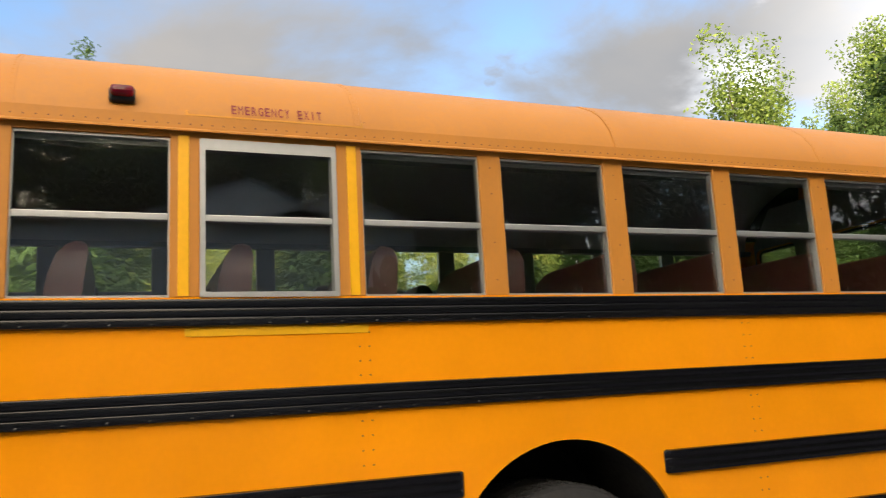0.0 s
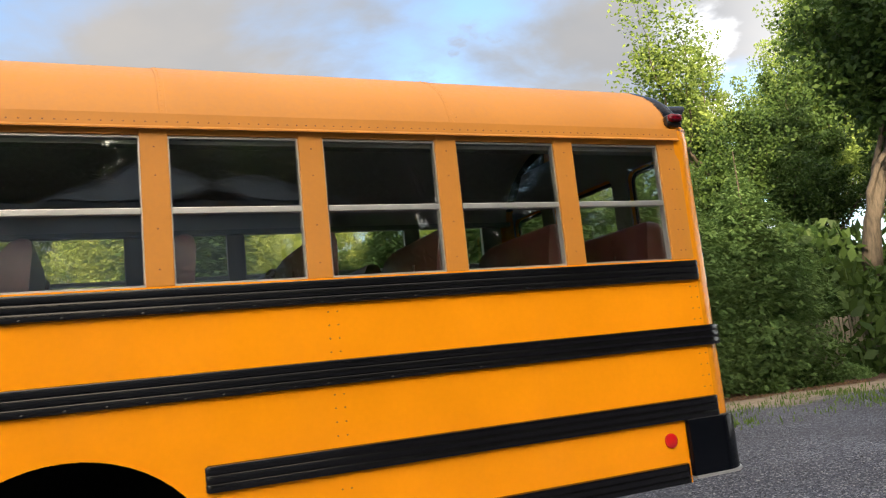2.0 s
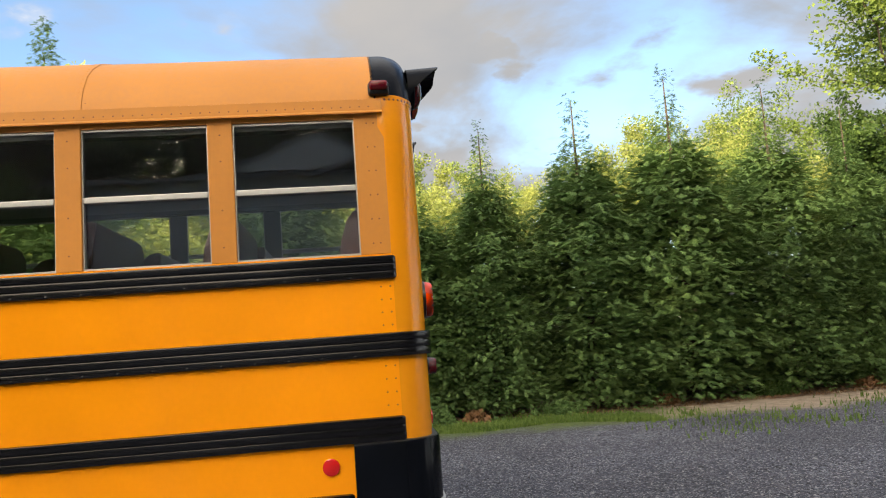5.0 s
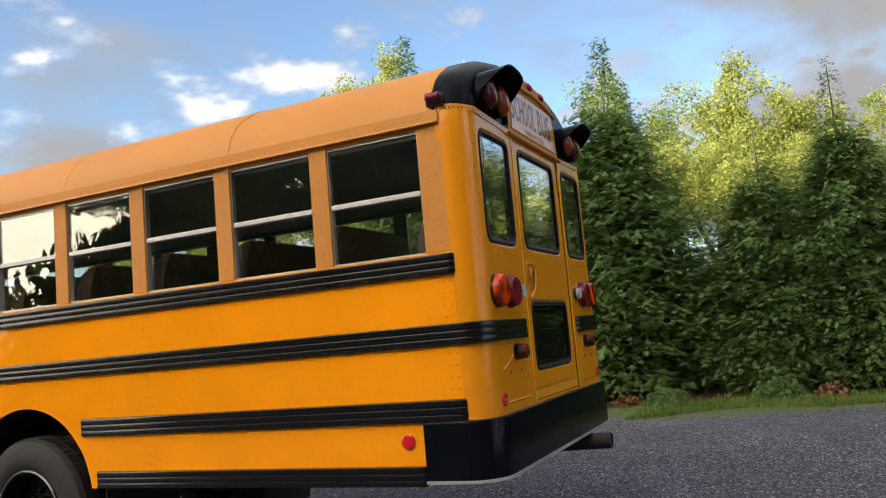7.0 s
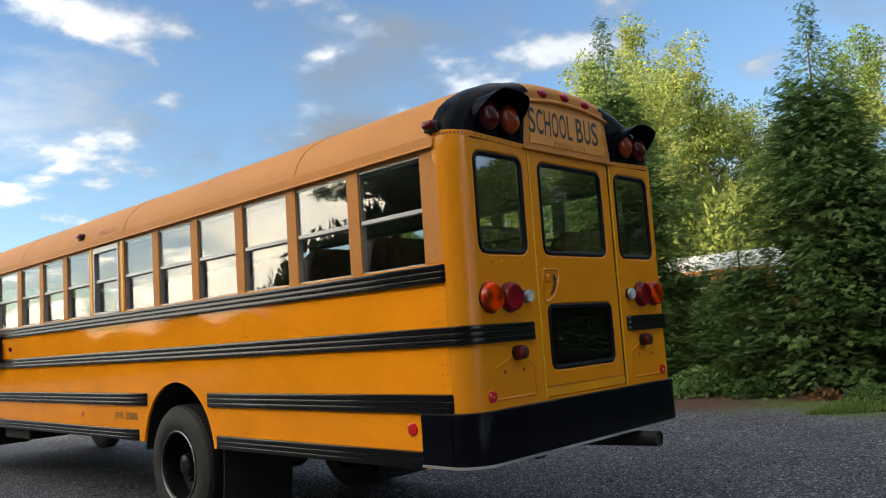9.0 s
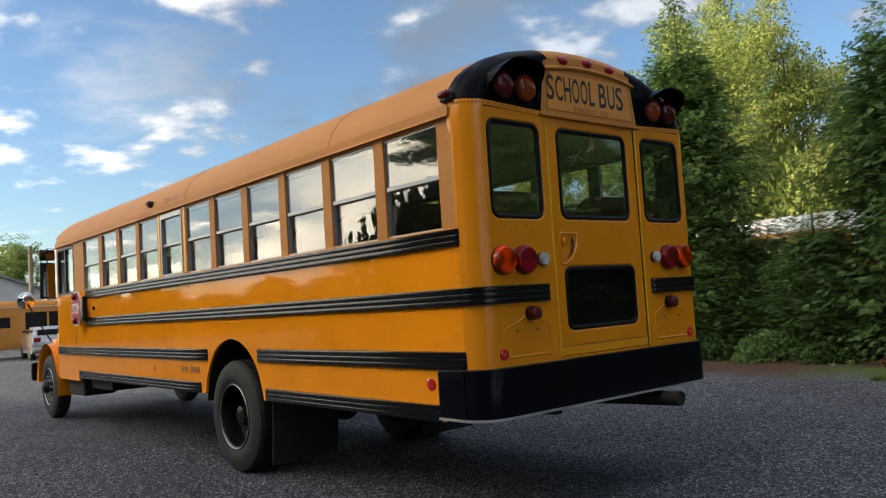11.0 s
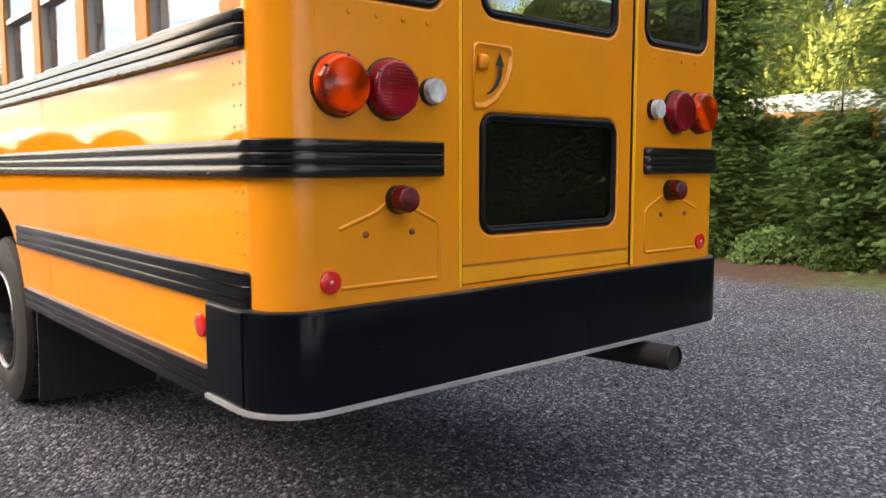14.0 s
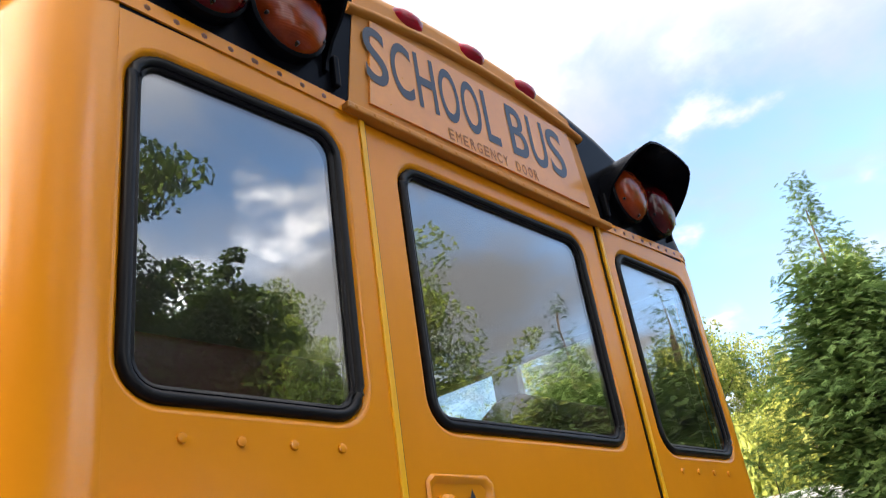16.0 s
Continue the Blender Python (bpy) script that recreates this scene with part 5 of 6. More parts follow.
bm.faces.new([bm.verts.new(p) for p in rows[-1]])
part("hood", fix(bm), YELLOW, bus, "long yellow engine hood", smooth=45)
for flip in (False, True):
    f = mirror_y if flip else (lambda p: Vector(p))
    bm = bmesh.new()
    rows = []
    for k in range(15):
        a = radians(-12 + 190 * k / 14)
        c, s = math.cos(a), math.sin(a)
        rows.append([f((FWX + 0.64 * c, y, 0.52 + 0.68 * s * (1.0 if y > 0.1 else 0.97))) for y in (0.0, 0.02, 0.06, 0.5)] + [f((FWX + 0.60 * c, y, 0.52 + 0.64 * s)) for y in (0.5, 0.02)])
    grid(bm, rows, closed=True, caps=True)
    part("front_fender", fix(bm), YELLOW, bus, "rounded yellow fender over the front wheel", smooth=50)
    part("cowl_side", boxes((-9.70, FRONT, *sorted((f((0, 0.015, 0)).y, f((0, 0.42, 0)).y)), 0.66, 1.36), bevel=0.05), YELLOW, bus, smooth=50)
    bm = tube([f(p) for p in ((FRONT + 0.02, 0.02, 2.62), (-9.80, -0.06, 2.66), (-9.80, -0.06, 1.86), (FRONT - 0.02, 0.02, 1.88))], 0.013, 8)
    arm = part("mirror_arm", bm, RIM, bus, smooth=60)
    y0, y1 = sorted((f((0, -0.17, 0)).y, f((0, 0.05, 0)).y))
    glass_box = part("flat_mirror", boxes((-9.83, -9.77, y0, y1, 1.88, 2.44), (-9.83, -9.77, y0, y1, 2.47, 2.64), bevel=0.02), RIM, arm, "tall black door mirror", smooth=50)
    part("mirror_face", boxes((-9.768, -9.765, y0 + 0.02, y1 - 0.02, 1.90, 2.42), (-9.768, -9.765, y0 + 0.02, y1 - 0.02, 2.49, 2.62)), MIRRORG, arm)
    bm = tube([f(p) for p in ((-10.75, 0.20, 1.20), (-10.85, 0.02, 1.55), (-10.95, -0.10, 1.85))], 0.012, 8)
    arm = part("mirror_arm", bm, RIM, bus, smooth=60)
    c = f((-10.97, -0.12, 1.90))
    part("round_mirror", disc_path(c, (1, 0, 0), [(-0.07, 0.03), (-0.05, 0.10), (-0.02, 0.135), (0.0, 0.14), (0.02, 0.12), (0.03, 0.02)], 24), CHROME, arm, "round convex crossing mirror", smooth=50)
part("front_bumper", boxes((-11.42, -11.30, 0.02, 2.38, 0.55, 0.85), bevel=0.03), BUMPER, bus)
part("front_grille", boxes((-11.19, -11.13, 0.75, 1.65, 0.95, 1.38), bevel=0.03), RIM, bus)
for y in (0.42, 1.98):
    part("headlamp", disc_path((-11.02, y, 1.05), (-1, 0, 0), [(0.0, 0.12), (0.06, 0.11), (0.09, 0.06), (0.095, 0.004)], 24), L_CLEAR, bus, smooth=50)
    part("headlamp_pod", boxes((-11.04, -10.7, y - 0.16, y + 0.16, 0.85, 1.24), bevel=0.05), YELLOW, bus, smooth=50)

# stop arm folded against the side
arm_box = part("stop_arm_bracket", boxes((-8.03, -7.97, -0.05, 0.0, 1.50, 1.84), (-8.40, -7.97, -0.075, -0.045, 1.62, 1.74), bevel=0.008), RIM, bus, "black hinge of the stop arm")
oct_ = [(-8.14 + 0.235 * math.cos(radians(22.5 + 45 * k)) / math.cos(radians(22.5)) , 1.675 + 0.235 * math.sin(radians(22.5 + 45 * k)) / math.cos(radians(22.5))) for k in range(8)]
shrink = lambda s: [(-8.14 + (a + 8.14) * s, 1.675 + (b - 1.675) * s) for a, b in oct_]
stop = part("stop_sign", plate(oct_, [], lambda a, b, d: on_side(a, b, d - 0.105), 0.02), WHITEP, arm_box, "red octagonal stop sign with a white border")
part("stop_face", plate(shrink(0.93), [], lambda a, b, d: on_side(a, b, d - 0.109), 0.003), REDP, arm_box, "red sign face")
lettering("STOP", 0.31, 0.145, Matrix.Translation((-8.14, -0.1115, 1.675)) @ SIDEM, WHITEP, arm_box, "white letters", 0.02)
for z in (1.84, 1.51):
    part("stop_lamp", disc_path((-8.14, -0.108, z), (0, -1, 0), [(0.0, 0.05), (0.02, 0.05), (0.045, 0.035), (0.05, 0.003)], 20), L_RED, arm_box, smooth=50)
part("entry_seam", boxes((-8.56, -8.552, -0.004, 0.0, 1.10, 1.66), (-9.3, -8.552, -0.004, 0.0, 1.10, 1.106)), TEXTFADE, bus)


# ---- ground ----
bm = bmesh.new()
xs = [-600, -120, -60, -30, -15, 0, 15, 30, 60, 120, 600]
grid(bm, [[Vector((x, y, 0.0)) for x in xs] for y in xs])
fix(bm)
piece("ground", bm, GROUND, "grey gravel yard with a weedy verge and lawn beyond", "ground", kind="structure")

rng = np.random.default_rng(7)


def scatter_gravel():
    """Loose stones on the yard where the camera looks down at it."""
    n = 62000
    x = rng.uniform(-6.5, 4.6, n)
    y = rng.uniform(-2.6, 7.5, n) ** 1.0
    keep = rng.uniform(0, 1, n) < np.clip(1.25 - 0.10 * np.abs(y - 0.5) - 0.03 * np.abs(x - 1), 0.2, 1)
    x, y = x[keep], y[keep]
    n = len(x)
    s = rng.uniform(0.005, 0.0145, n) * (1 + 0.7 * (rng.uniform(0, 1, n) > 0.94))
    base = np.array([(1, 0, 0), (-0.5, 0.87, 0), (-0.5, -0.87, 0), (0.5, 0.45, 0.62), (-0.6, 0.1, 0.7), (0.25, -0.6, 0.66)], float)
    faces = np.array([(0, 1, 3), (1, 4, 3), (1, 2, 4), (2, 5, 4), (2, 0, 5), (0, 3, 5), (3, 4, 5)])
    a = rng.uniform(0, 2 * np.pi, n)
    jit = rng.uniform(0.65, 1.35, (n, 6, 3))
    v = base[None] * jit * s[:, None, None]
    c, q = np.cos(a)[:, None], np.sin(a)[:, None]
    vx, vy = v[:, :, 0] * c - v[:, :, 1] * q + x[:, None], v[:, :, 0] * q + v[:, :, 1] * c + y[:, None]
    co = np.stack([vx, vy, v[:, :, 2] * 0.8 - 0.0005], -1).astype(np.float32)
    me = bpy.data.meshes.new("loose_gravel")
    me.vertices.add(6 * n)
    me.vertices.foreach_set("co", co.ravel())
    idx = (faces[None] + 6 * np.arange(n)[:, None, None]).astype(np.int32)
    me.loops.add(idx.size)
    me.loops.foreach_set("vertex_index", idx.ravel())
    me.polygons.add(idx.size // 3)
    me.polygons.foreach_set("loop_start", np.arange(0, idx.size, 3, dtype=np.int32))
    me.materials.append(STONE)
    me.update(calc_edges=True)
    tagged(new("loose_gravel", me), "loose crushed grey stone on the yard", "gravel", kind="stuff")


scatter_gravel()


def blades(name, spots, height, mat, label, lean=0.5, width=0.012):
    """Tufts of narrow blades at spots (n, 2)."""
    n = len(spots)
    h = height * rng.uniform(0.4, 1.2, n)
    a = rng.uniform(0, 2 * np.pi, n)
    d = np.stack([np.cos(a), np.sin(a), 0 * a], -1)
    side = np.stack([-np.sin(a), np.cos(a), 0 * a], -1) * width * rng.uniform(0.6, 1.5, n)[:, None]
    base = np.concatenate([spots, np.zeros((n, 1))], 1)
    tip = base + d * (h * lean * rng.uniform(0.2, 1, n))[:, None] + np.array([0, 0, 1.0]) * h[:, None]
    q = np.stack([base - side, base + side, tip + side * 0.25, tip - side * 0.25], 1)
    return tagged(new(name, quads(name, q, mat)), label, "grass", kind="stuff")


def verge_edge(x):
    return 9.35 + 0.35 * np.sin(x * 0.9) + 0.25 * np.sin(x * 2.3 + 1)


gx = rng.uniform(-1.2, 4.4, 12000)
gy = verge_edge(gx) - 0.5 + np.abs(rng.normal(0, 0.75, 12000))
blades("verge_grass", np.stack([gx, gy], 1), 0.058, GRASSM, "short weedy grass along the hedge foot")
cl = rng.uniform(0, 1, (70, 2)) ** (1.0, 1.4) * (9.0, 3.0) + (4.0, 6.4)
tx = np.repeat(cl, 26, 0) + rng.normal(0, 0.26, (70 * 26, 2))
blades("verge_weeds", tx, 0.09, GRASSM, "sparse weeds growing through gravel and bare earth")
lx = rng.uniform(-9, 14, 5000)
ly = 10.2 + np.abs(rng.normal(0, 0.6, 5000))
blades("dry_litter", np.stack([lx, ly], 1), 0.035, TWIG, "dry brown needles and twigs under the hedge", 3.0, 0.008)


# ---- trees ----
def cypress_mesh(seed, height, radius, branches=1300, coarse=1.0, cone=False):
    """Feathery foliage of a Leyland cypress: upswept branches that end in flat drooping plates of short sprays, dark twigs within, a thin leader on top."""
    r = np.random.default_rng(seed)
    out = []
    lump = r.uniform(0, 6.28, 4)
    fan = ((0.0, 0.0, 1.0), (0.05, 0.85, 0.55), (0.05, -0.85, 0.55), (0.28, 0.7, 0.5), (0.28, -0.7, 0.5), (0.55, 0.6, 0.4), (0.55, -0.6, 0.4))

    def spray(pos, fa, pitch, ln, blades, width):
        axis = np.array([math.cos(fa) * math.cos(pitch), math.sin(fa) * math.cos(pitch), math.sin(pitch)])
        sidev = np.array([-math.sin(fa), math.cos(fa), r.uniform(-0.4, 0.4)])
        sidev /= np.linalg.norm(sidev)
        for along, ang, ll in blades:
            dirn = axis * math.cos(ang) + sidev * math.sin(ang) + np.array([0, 0, -0.15])
            p0 = pos + axis * along * ln
            p1 = p0 + dirn * ln * ll
            w = np.cross(dirn, np.cross(axis, sidev))
            w = w / (np.linalg.norm(w) + 1e-6) * ln * width
            out.append((p0 - w * 0.6, p0 + w * 0.6, p1 + w * 0.4, p1 - w * 0.4))

    for i in range(branches):
        u = (i + r.uniform(0, 1)) / branches
        h = height * (0.015 + 0.985 * u ** 0.95)
        f = h / height
        az = i * 2.39996 + r.uniform(-0.3, 0.3)
        taper = min(1.0, max(0.0, 0.97 - f) / 0.55) if cone else min(1.0, max(0.0, 0.86 - f) / 0.40) ** 0.9
        full = radius * taper * (1 + 0.13 * math.sin(3 * az + lump[0] + 4 * f) + 0.12 * math.sin(30 * f + lump[1] + 2 * az))
        full *= r.uniform(0.68, 1.14) * min(1, 0.85 + f * 2.0)
        if f > 0.76 and r.uniform(0, 1) < (0.55 if cone else 0.86) * min(1, (f - 0.76) / 0.10):
            continue
        full = max(full, 0.05 + 0.85 * max(0, 1 - f)) if f < 0.97 else 0.05
        rise, droop = r.uniform(0.25, 0.7), r.uniform(0.35, 0.6)
        n = max(3, int(11 * full / radius) + 2)
        spread = 0.34 * (0.4 + 0.6 * min(1, full))
        tone = r.uniform(-0.5, 0.3)
        for t in np.concatenate([np.linspace(0.55, 1.0, n), r.uniform(0.2, 0.5, 2 if full > 0.6 else 0)]):
            d = t * full
            out_v = np.array([math.cos(az), math.sin(az), 0.0])
            side = np.array([-math.sin(az), math.cos(az), 0.0])
            off = r.uniform(-1, 1) * spread * (1.35 - t)
            pos = out_v * d + side * off + np.array([0, 0, h + rise * d - droop * d * d / max(full, 0.4) - 0.5 * abs(off) * abs(off) / spread])
            pos += r.normal(0, 0.05, 3)
            if t < 0.52:
                spray(pos, az + r.uniform(-1.5, 1.5), r.uniform(-0.5, 0.5), 0.34, fan[:3], 0.16)
            else:
                spray(pos, az + 2.2 * off / spread * 0.5 + r.uniform(-0.7, 0.7), tone + r.uniform(-0.55, 0.55), r.uniform(0.075, 0.15) * (0.65 + 0.35 * min(1, full)) * coarse, fan, 0.085)
    return quads("cypress_foliage", np.array(out), CYPRESS)


def trunk_mesh(name, height, r0, lean=0.0):
    pts = [Vector((lean * math.sin(z * 0.7) * 0.1, lean * math.cos(z * 0.9) * 0.1, z)) for z in np.linspace(-0.05, height, 8)]
    bm = tube(pts, [r0 * (1 - 0.9 * k / 7) for k in range(8)], 10)
    return link_mesh(name, bm, BARK, 60)


CYP = []
for k, (hh, rr) in enumerate(((6.2, 1.45), (6.6, 1.6), (5.6, 1.5))):
    CYP.append((hh, cypress_mesh(20 + k, hh, rr, 2100), trunk_mesh("trunk", hh * 0.97, 0.09)))


for k, (hh, rr) in enumerate(((6.2, 1.45), (6.6, 1.6), (5.6, 1.5))):
    CYP.append((hh, cypress_mesh(30 + k, hh, rr, 750, 1.5), trunk_mesh("trunk", hh * 0.9, 0.09)))


CYP.append((6.4, cypress_mesh(41, 6.4, 1.5, 2000, 1.0, True), trunk_mesh("trunk", 5.9, 0.08)))


def cypress(x, y, height, variant, turn, wide=1.0):
    hh, crown, trunk = CYP[variant]
    t = tagged(new("cypress_tree"), "tall dense green cypress in a hedge row", "tree", "cypress hedge")
    t.empty_display_size = 0.3
    s = height / hh
    t.matrix_basis = Matrix.Translation((x, y, 0)) @ Matrix.Rotation(turn, 4, "Z") @ Matrix.Diagonal((s * wide, s * wide, s, 1))
    for name, me in (("trunk", trunk), ("crown", crown)):
        o = new(name, me)
        o.parent = t
    return t


HEDGE = [(-6.25, 12.2, 8.4, 6, 0.96), (-1.75, 12.0, 7.2, 6, 1.08), (0.97, 11.9, 5.0, 2, 1.1), (2.35, 11.8, 5.9, 1, 1.0), (4.35, 11.8, 6.45, 0, 1.15), (6.4, 11.8, 6.85, 2, 1.05),
         (8.55, 11.8, 6.6, 1, 1.05), (10.35, 11.9, 6.1, 0, 0.85), (12.2, 11.9, 6.5, 2, 0.92), (13.7, 12.6, 4.6, 0, 1.0), (-6.3, 11.6, 2.6, 2, 1.7), (-5.7, 11.8, 3.2, 1, 1.5), (-5.15, 12.4, 3.0, 2, 1.3), (-4.5, 12.2, 2.2, 0, 2.0), (-3.5, 12.0, 3.0, 2, 1.5), (-2.9, 11.8, 2.2, 1, 1.8), (-1.5, 13.2, 5.4, 1, 1.1), (-0.3, 12.4, 2.4, 1, 1.3), (-0.6, 13.4, 3.6, 2, 1.3), (0.5, 13.4, 3.4, 0, 1.4), (1.7, 13.2, 4.4, 1, 1.3), (3.3, 13.2, 4.1, 2, 1.3), (5.4, 13.2, 4.2, 0, 1.3), (7.5, 13.2, 4.2, 1, 1.3), (9.4, 13.2, 3.2, 2, 1.3), (11.2, 13.2, 3.2, 0, 1.3)]
for k, (x, y, h, v, wd) in enumerate(HEDGE):
    cypress(x, y, h, v + (3 if v < 3 and (y > 12.45 or h < 3) else 0), 1.3 * k, wd)


def broad_tree_meshes(seed, height, spread, mat, clusters=150, per=110, leaf=0.115):
    """Trunk and limbs that fork to clusters of small leaves, with gaps between."""
    r = np.random.default_rng(seed)
    limbs = bmesh.new()
    tips = []

    def grow(p, d, length, radius, level):
        pts, rad = [Vector(p)], [radius]
        q, dd = Vector(p), Vector(d).normalized()
        for k in range(4):
            dd = (dd + Vector(r.normal(0, 0.16, 3)) + Vector((0, 0, 0.06))).normalized()
            q = q + dd * length / 4
            pts.append(q.copy())
            rad.append(radius * (1 - 0.14 * (k + 1)))
            if level >= 2:
                tips.append(q.copy())
        tube(pts, rad, 6 if level else 9, limbs)
        if level < 3:
            for k in range((4, 4, 3)[level]):
                t = r.uniform(0.45, 1.0) if k else 1.0
                b = pts[max(1, min(4, int(round(t * 4))))]
                az = r.uniform(0, 6.28)
                tilt = r.uniform(0.35, 0.95)
                nd = (dd * math.cos(tilt) + Vector((math.cos(az), math.sin(az), 0.25)) * math.sin(tilt) * spread).normalized()
                grow(b, nd, length * r.uniform(0.55, 0.8), rad[-1] * 0.72, level + 1)

    grow((0, 0, -0.1), (0, 0, 1), height * 0.36, height * 0.022, 0)
    tips = [t for t in tips if t.z > height * 0.2]
    pick = r.choice(len(tips), min(clusters, len(tips)), replace=False)
    top = max(t.z for t in tips)
    s = height / (top + 0.4)
    out = []
    for i in pick:
        c = np.array(tips[i])
        size = r.uniform(0.24, 0.60) * height / 12
        m = int(per * r.uniform(0.6, 1.3))
        v = r.normal(0, 1, (m, 3))
        v = v / np.linalg.norm(v, axis=1)[:, None] * (r.uniform(0.25, 1.0, (m, 1)) ** 0.6) * size * np.array([1.15, 1.15, 0.7])
        p = c + v
        a = r.normal(0, 1, (m, 3))
        a /= np.linalg.norm(a, axis=1)[:, None]
        b = np.cross(a, r.normal(0, 1, (m, 3)))
        b /= np.linalg.norm(b, axis=1)[:, None] + 1e-6
        l = leaf * r.uniform(0.6, 1.3, (m, 1))
        out.append(np.stack([p - a * l * 0.5, p + b * l * 0.32, p + a * l * 0.6, p - b * l * 0.32], 1))
    fix(limbs)
    for v in limbs.verts:
        v.co *= s
    return link_mesh("trunk", limbs, BARK, 60), quads("crown", np.concatenate(out) * s, mat)


BROAD = {
    "yellow": [broad_tree_meshes(40 + k, 12, 1.0, OAK_SUNLIT, 220, 120, 0.095) for k in range(2)],
    "green": [broad_tree_meshes(60 + k, 12, 1.05, OAK, 220, 120, 0.095) for k in range(2)],
    "dark": [broad_tree_meshes(80 + k, 12, 1.15, OAK_SHADED, 300, 120, 0.13) for k in range(1)],
    "far_dark": [broad_tree_meshes(90 + k, 12, 1.15, OAK_SHADED, 280, 120, 0.11) for k in range(2)],
    "far_green": [broad_tree_meshes(95 + k, 12, 1.1, OAK, 220, 110, 0.105) for k in range(2)],
}


def broad_tree(x, y, height, tone, variant, turn, label, wide=1.0, group="background trees"):
    trunk, crown = BROAD[tone][variant % len(BROAD[tone])]
    t = tagged(new("broadleaf_tree"), label, "tree", group)
    s = height / 12
    t.matrix_basis = Matrix.Translation((x, y, 0)) @ Matrix.Rotation(turn, 4, "Z") @ Matrix.Diagonal((s * wide, s * wide, s, 1))
    for name, me in (("trunk", trunk), ("crown", crown)):
        new(name, me).parent = t


LIT = "tall broadleaf tree with yellow-green sunlit leaves"
GRN = "broadleaf tree with fresh green leaves"
DRK = "large shaded broadleaf tree with dense dark leaves"
BACK = [(-30, 31, 13, "green", 0), (-24, 27, 10.0, "yellow", 1), (-26.4, 41.8, 22.6, "yellow", 0), (-12.5, 29, 12.0, "green", 1), (-10.3, 24, 11.9, "yellow", 1),
        (-6.4, 26, 11.4, "green", 0), (-0.9, 26.5, 11.8, "yellow", 0), (2.5, 29, 10.0, "yellow", 1), (5.5, 24, 7.9, "yellow", 1), (9, 26, 10.0, "yellow", 0),
        (12.5, 25, 9.2, "green", 0), (15.5, 27, 10.4, "yellow", 1), (19.5, 30, 13, "green", 1), (24.5, 26, 18.2, "green", 0), (27.0, 23, 14.0, "dark", 0), (31, 26, 19.5, "green", 0), (23.0, 19.0, 9.5, "dark", 0),
        (34, 27, 20, "green", 0), (-20, 38, 15, "green", 1), (-4, 40, 13, "green", 0), (8, 40, 13, "green", 1), (20, 42, 16, "green", 0), (40, 36, 20, "green", 1),
        (-38, 36, 14, "yellow", 0), (-14, 21, 8.0, "yellow", 0), (-2.5, 20, 7.0, "yellow", 1), (7, 20, 7.0, "green", 0), (14, 20, 7.5, "yellow", 0), (-20, 20, 7, "green", 1), (-8, 19, 6.0, "yellow", 0), (-9.6, 20.5, 7.4, "yellow", 1), (-6.9, 21.5, 6.6, "yellow", 0), (-10.2, 27.5, 8.6, "yellow", 0), (-13.0, 26.0, 10.5, "yellow", 1), (-1.4, 22.8, 8.0, "yellow", 1), (1.6, 23.5, 8.0, "yellow", 0), (-5.6, 23.5, 9.0, "yellow", 1)]
for k, (x, y, h, tone, v) in enumerate(BACK):
    broad_tree(x, y, h, tone, v, 1.7 * k, {"yellow": LIT, "green": GRN, "dark": DRK}[tone], 1.0 + 0.12 * math.sin(k * 2.1))
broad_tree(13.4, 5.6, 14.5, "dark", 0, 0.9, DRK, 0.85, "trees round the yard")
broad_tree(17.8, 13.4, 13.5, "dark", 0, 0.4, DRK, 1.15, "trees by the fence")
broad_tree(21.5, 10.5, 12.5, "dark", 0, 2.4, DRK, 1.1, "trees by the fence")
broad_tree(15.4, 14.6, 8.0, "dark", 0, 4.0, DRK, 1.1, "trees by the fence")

# trees and house on the camera's own side, seen in the glass; some trees are added unseen to keep the low sun off the
# yard
NEAR = [(-22.5, -21.5, 15, "dark", 0), (-23.5, -26, 16.5, "dark", 0), (-18, -28, 15, "green", 0), (-12.5, -30, 15, "dark", 0), (-7, -32, 15, "dark", 0), (-1, -31, 14.5, "green", 1), (5, -31, 14, "dark", 0), (11, -29, 13, "green", 0), (17, -26, 13, "dark", 0),
        (22, -20, 12.0, "dark", 0), (27, -13, 11, "green", 1), (31, -6, 10, "dark", 0), (33, 2, 9.5, "green", 0), (32, 9, 10, "dark", 0), (-20, -36, 16, "dark", 0), (-9, -38, 16, "green", 1), (-29, -31, 15, "dark", 0), (-15, -24, 13.5, "dark", 0), (-10, -26, 14, "dark", 0), (-3.5, -27.5, 13.5, "dark", 0), (2, -26, 13, "green", 0), (8, -25.5, 12.5, "dark", 0), (-20.5, -23, 13.5, "green", 1), (-26, -27, 17, "dark", 0), (-34, -36, 18, "green", 0),
        (-17.0, -22.0, 12.5, "dark", 0), (-18.5, -26.0, 14.0, "dark", 0), (10, -15, 10.5, "dark", 0), (15, -12.5, 11, "dark", 0), (6, -19, 11, "green", 1), (18.5, -8, 11, "dark", 0), (21, -3, 10.5, "green", 0), (23.5, 4.5, 9, "dark", 0), (24, 10, 9.5, "green", 1), (20, -23, 14, "dark", 0), (26, -25, 15, "green", 1), (25, -18, 12.5, "dark", 0), (28, 14, 12, "dark", 0), (9, -36, 14, "dark", 0), (13, -35, 14, "dark", 0), (4.5, -38, 19, "dark", 0)]
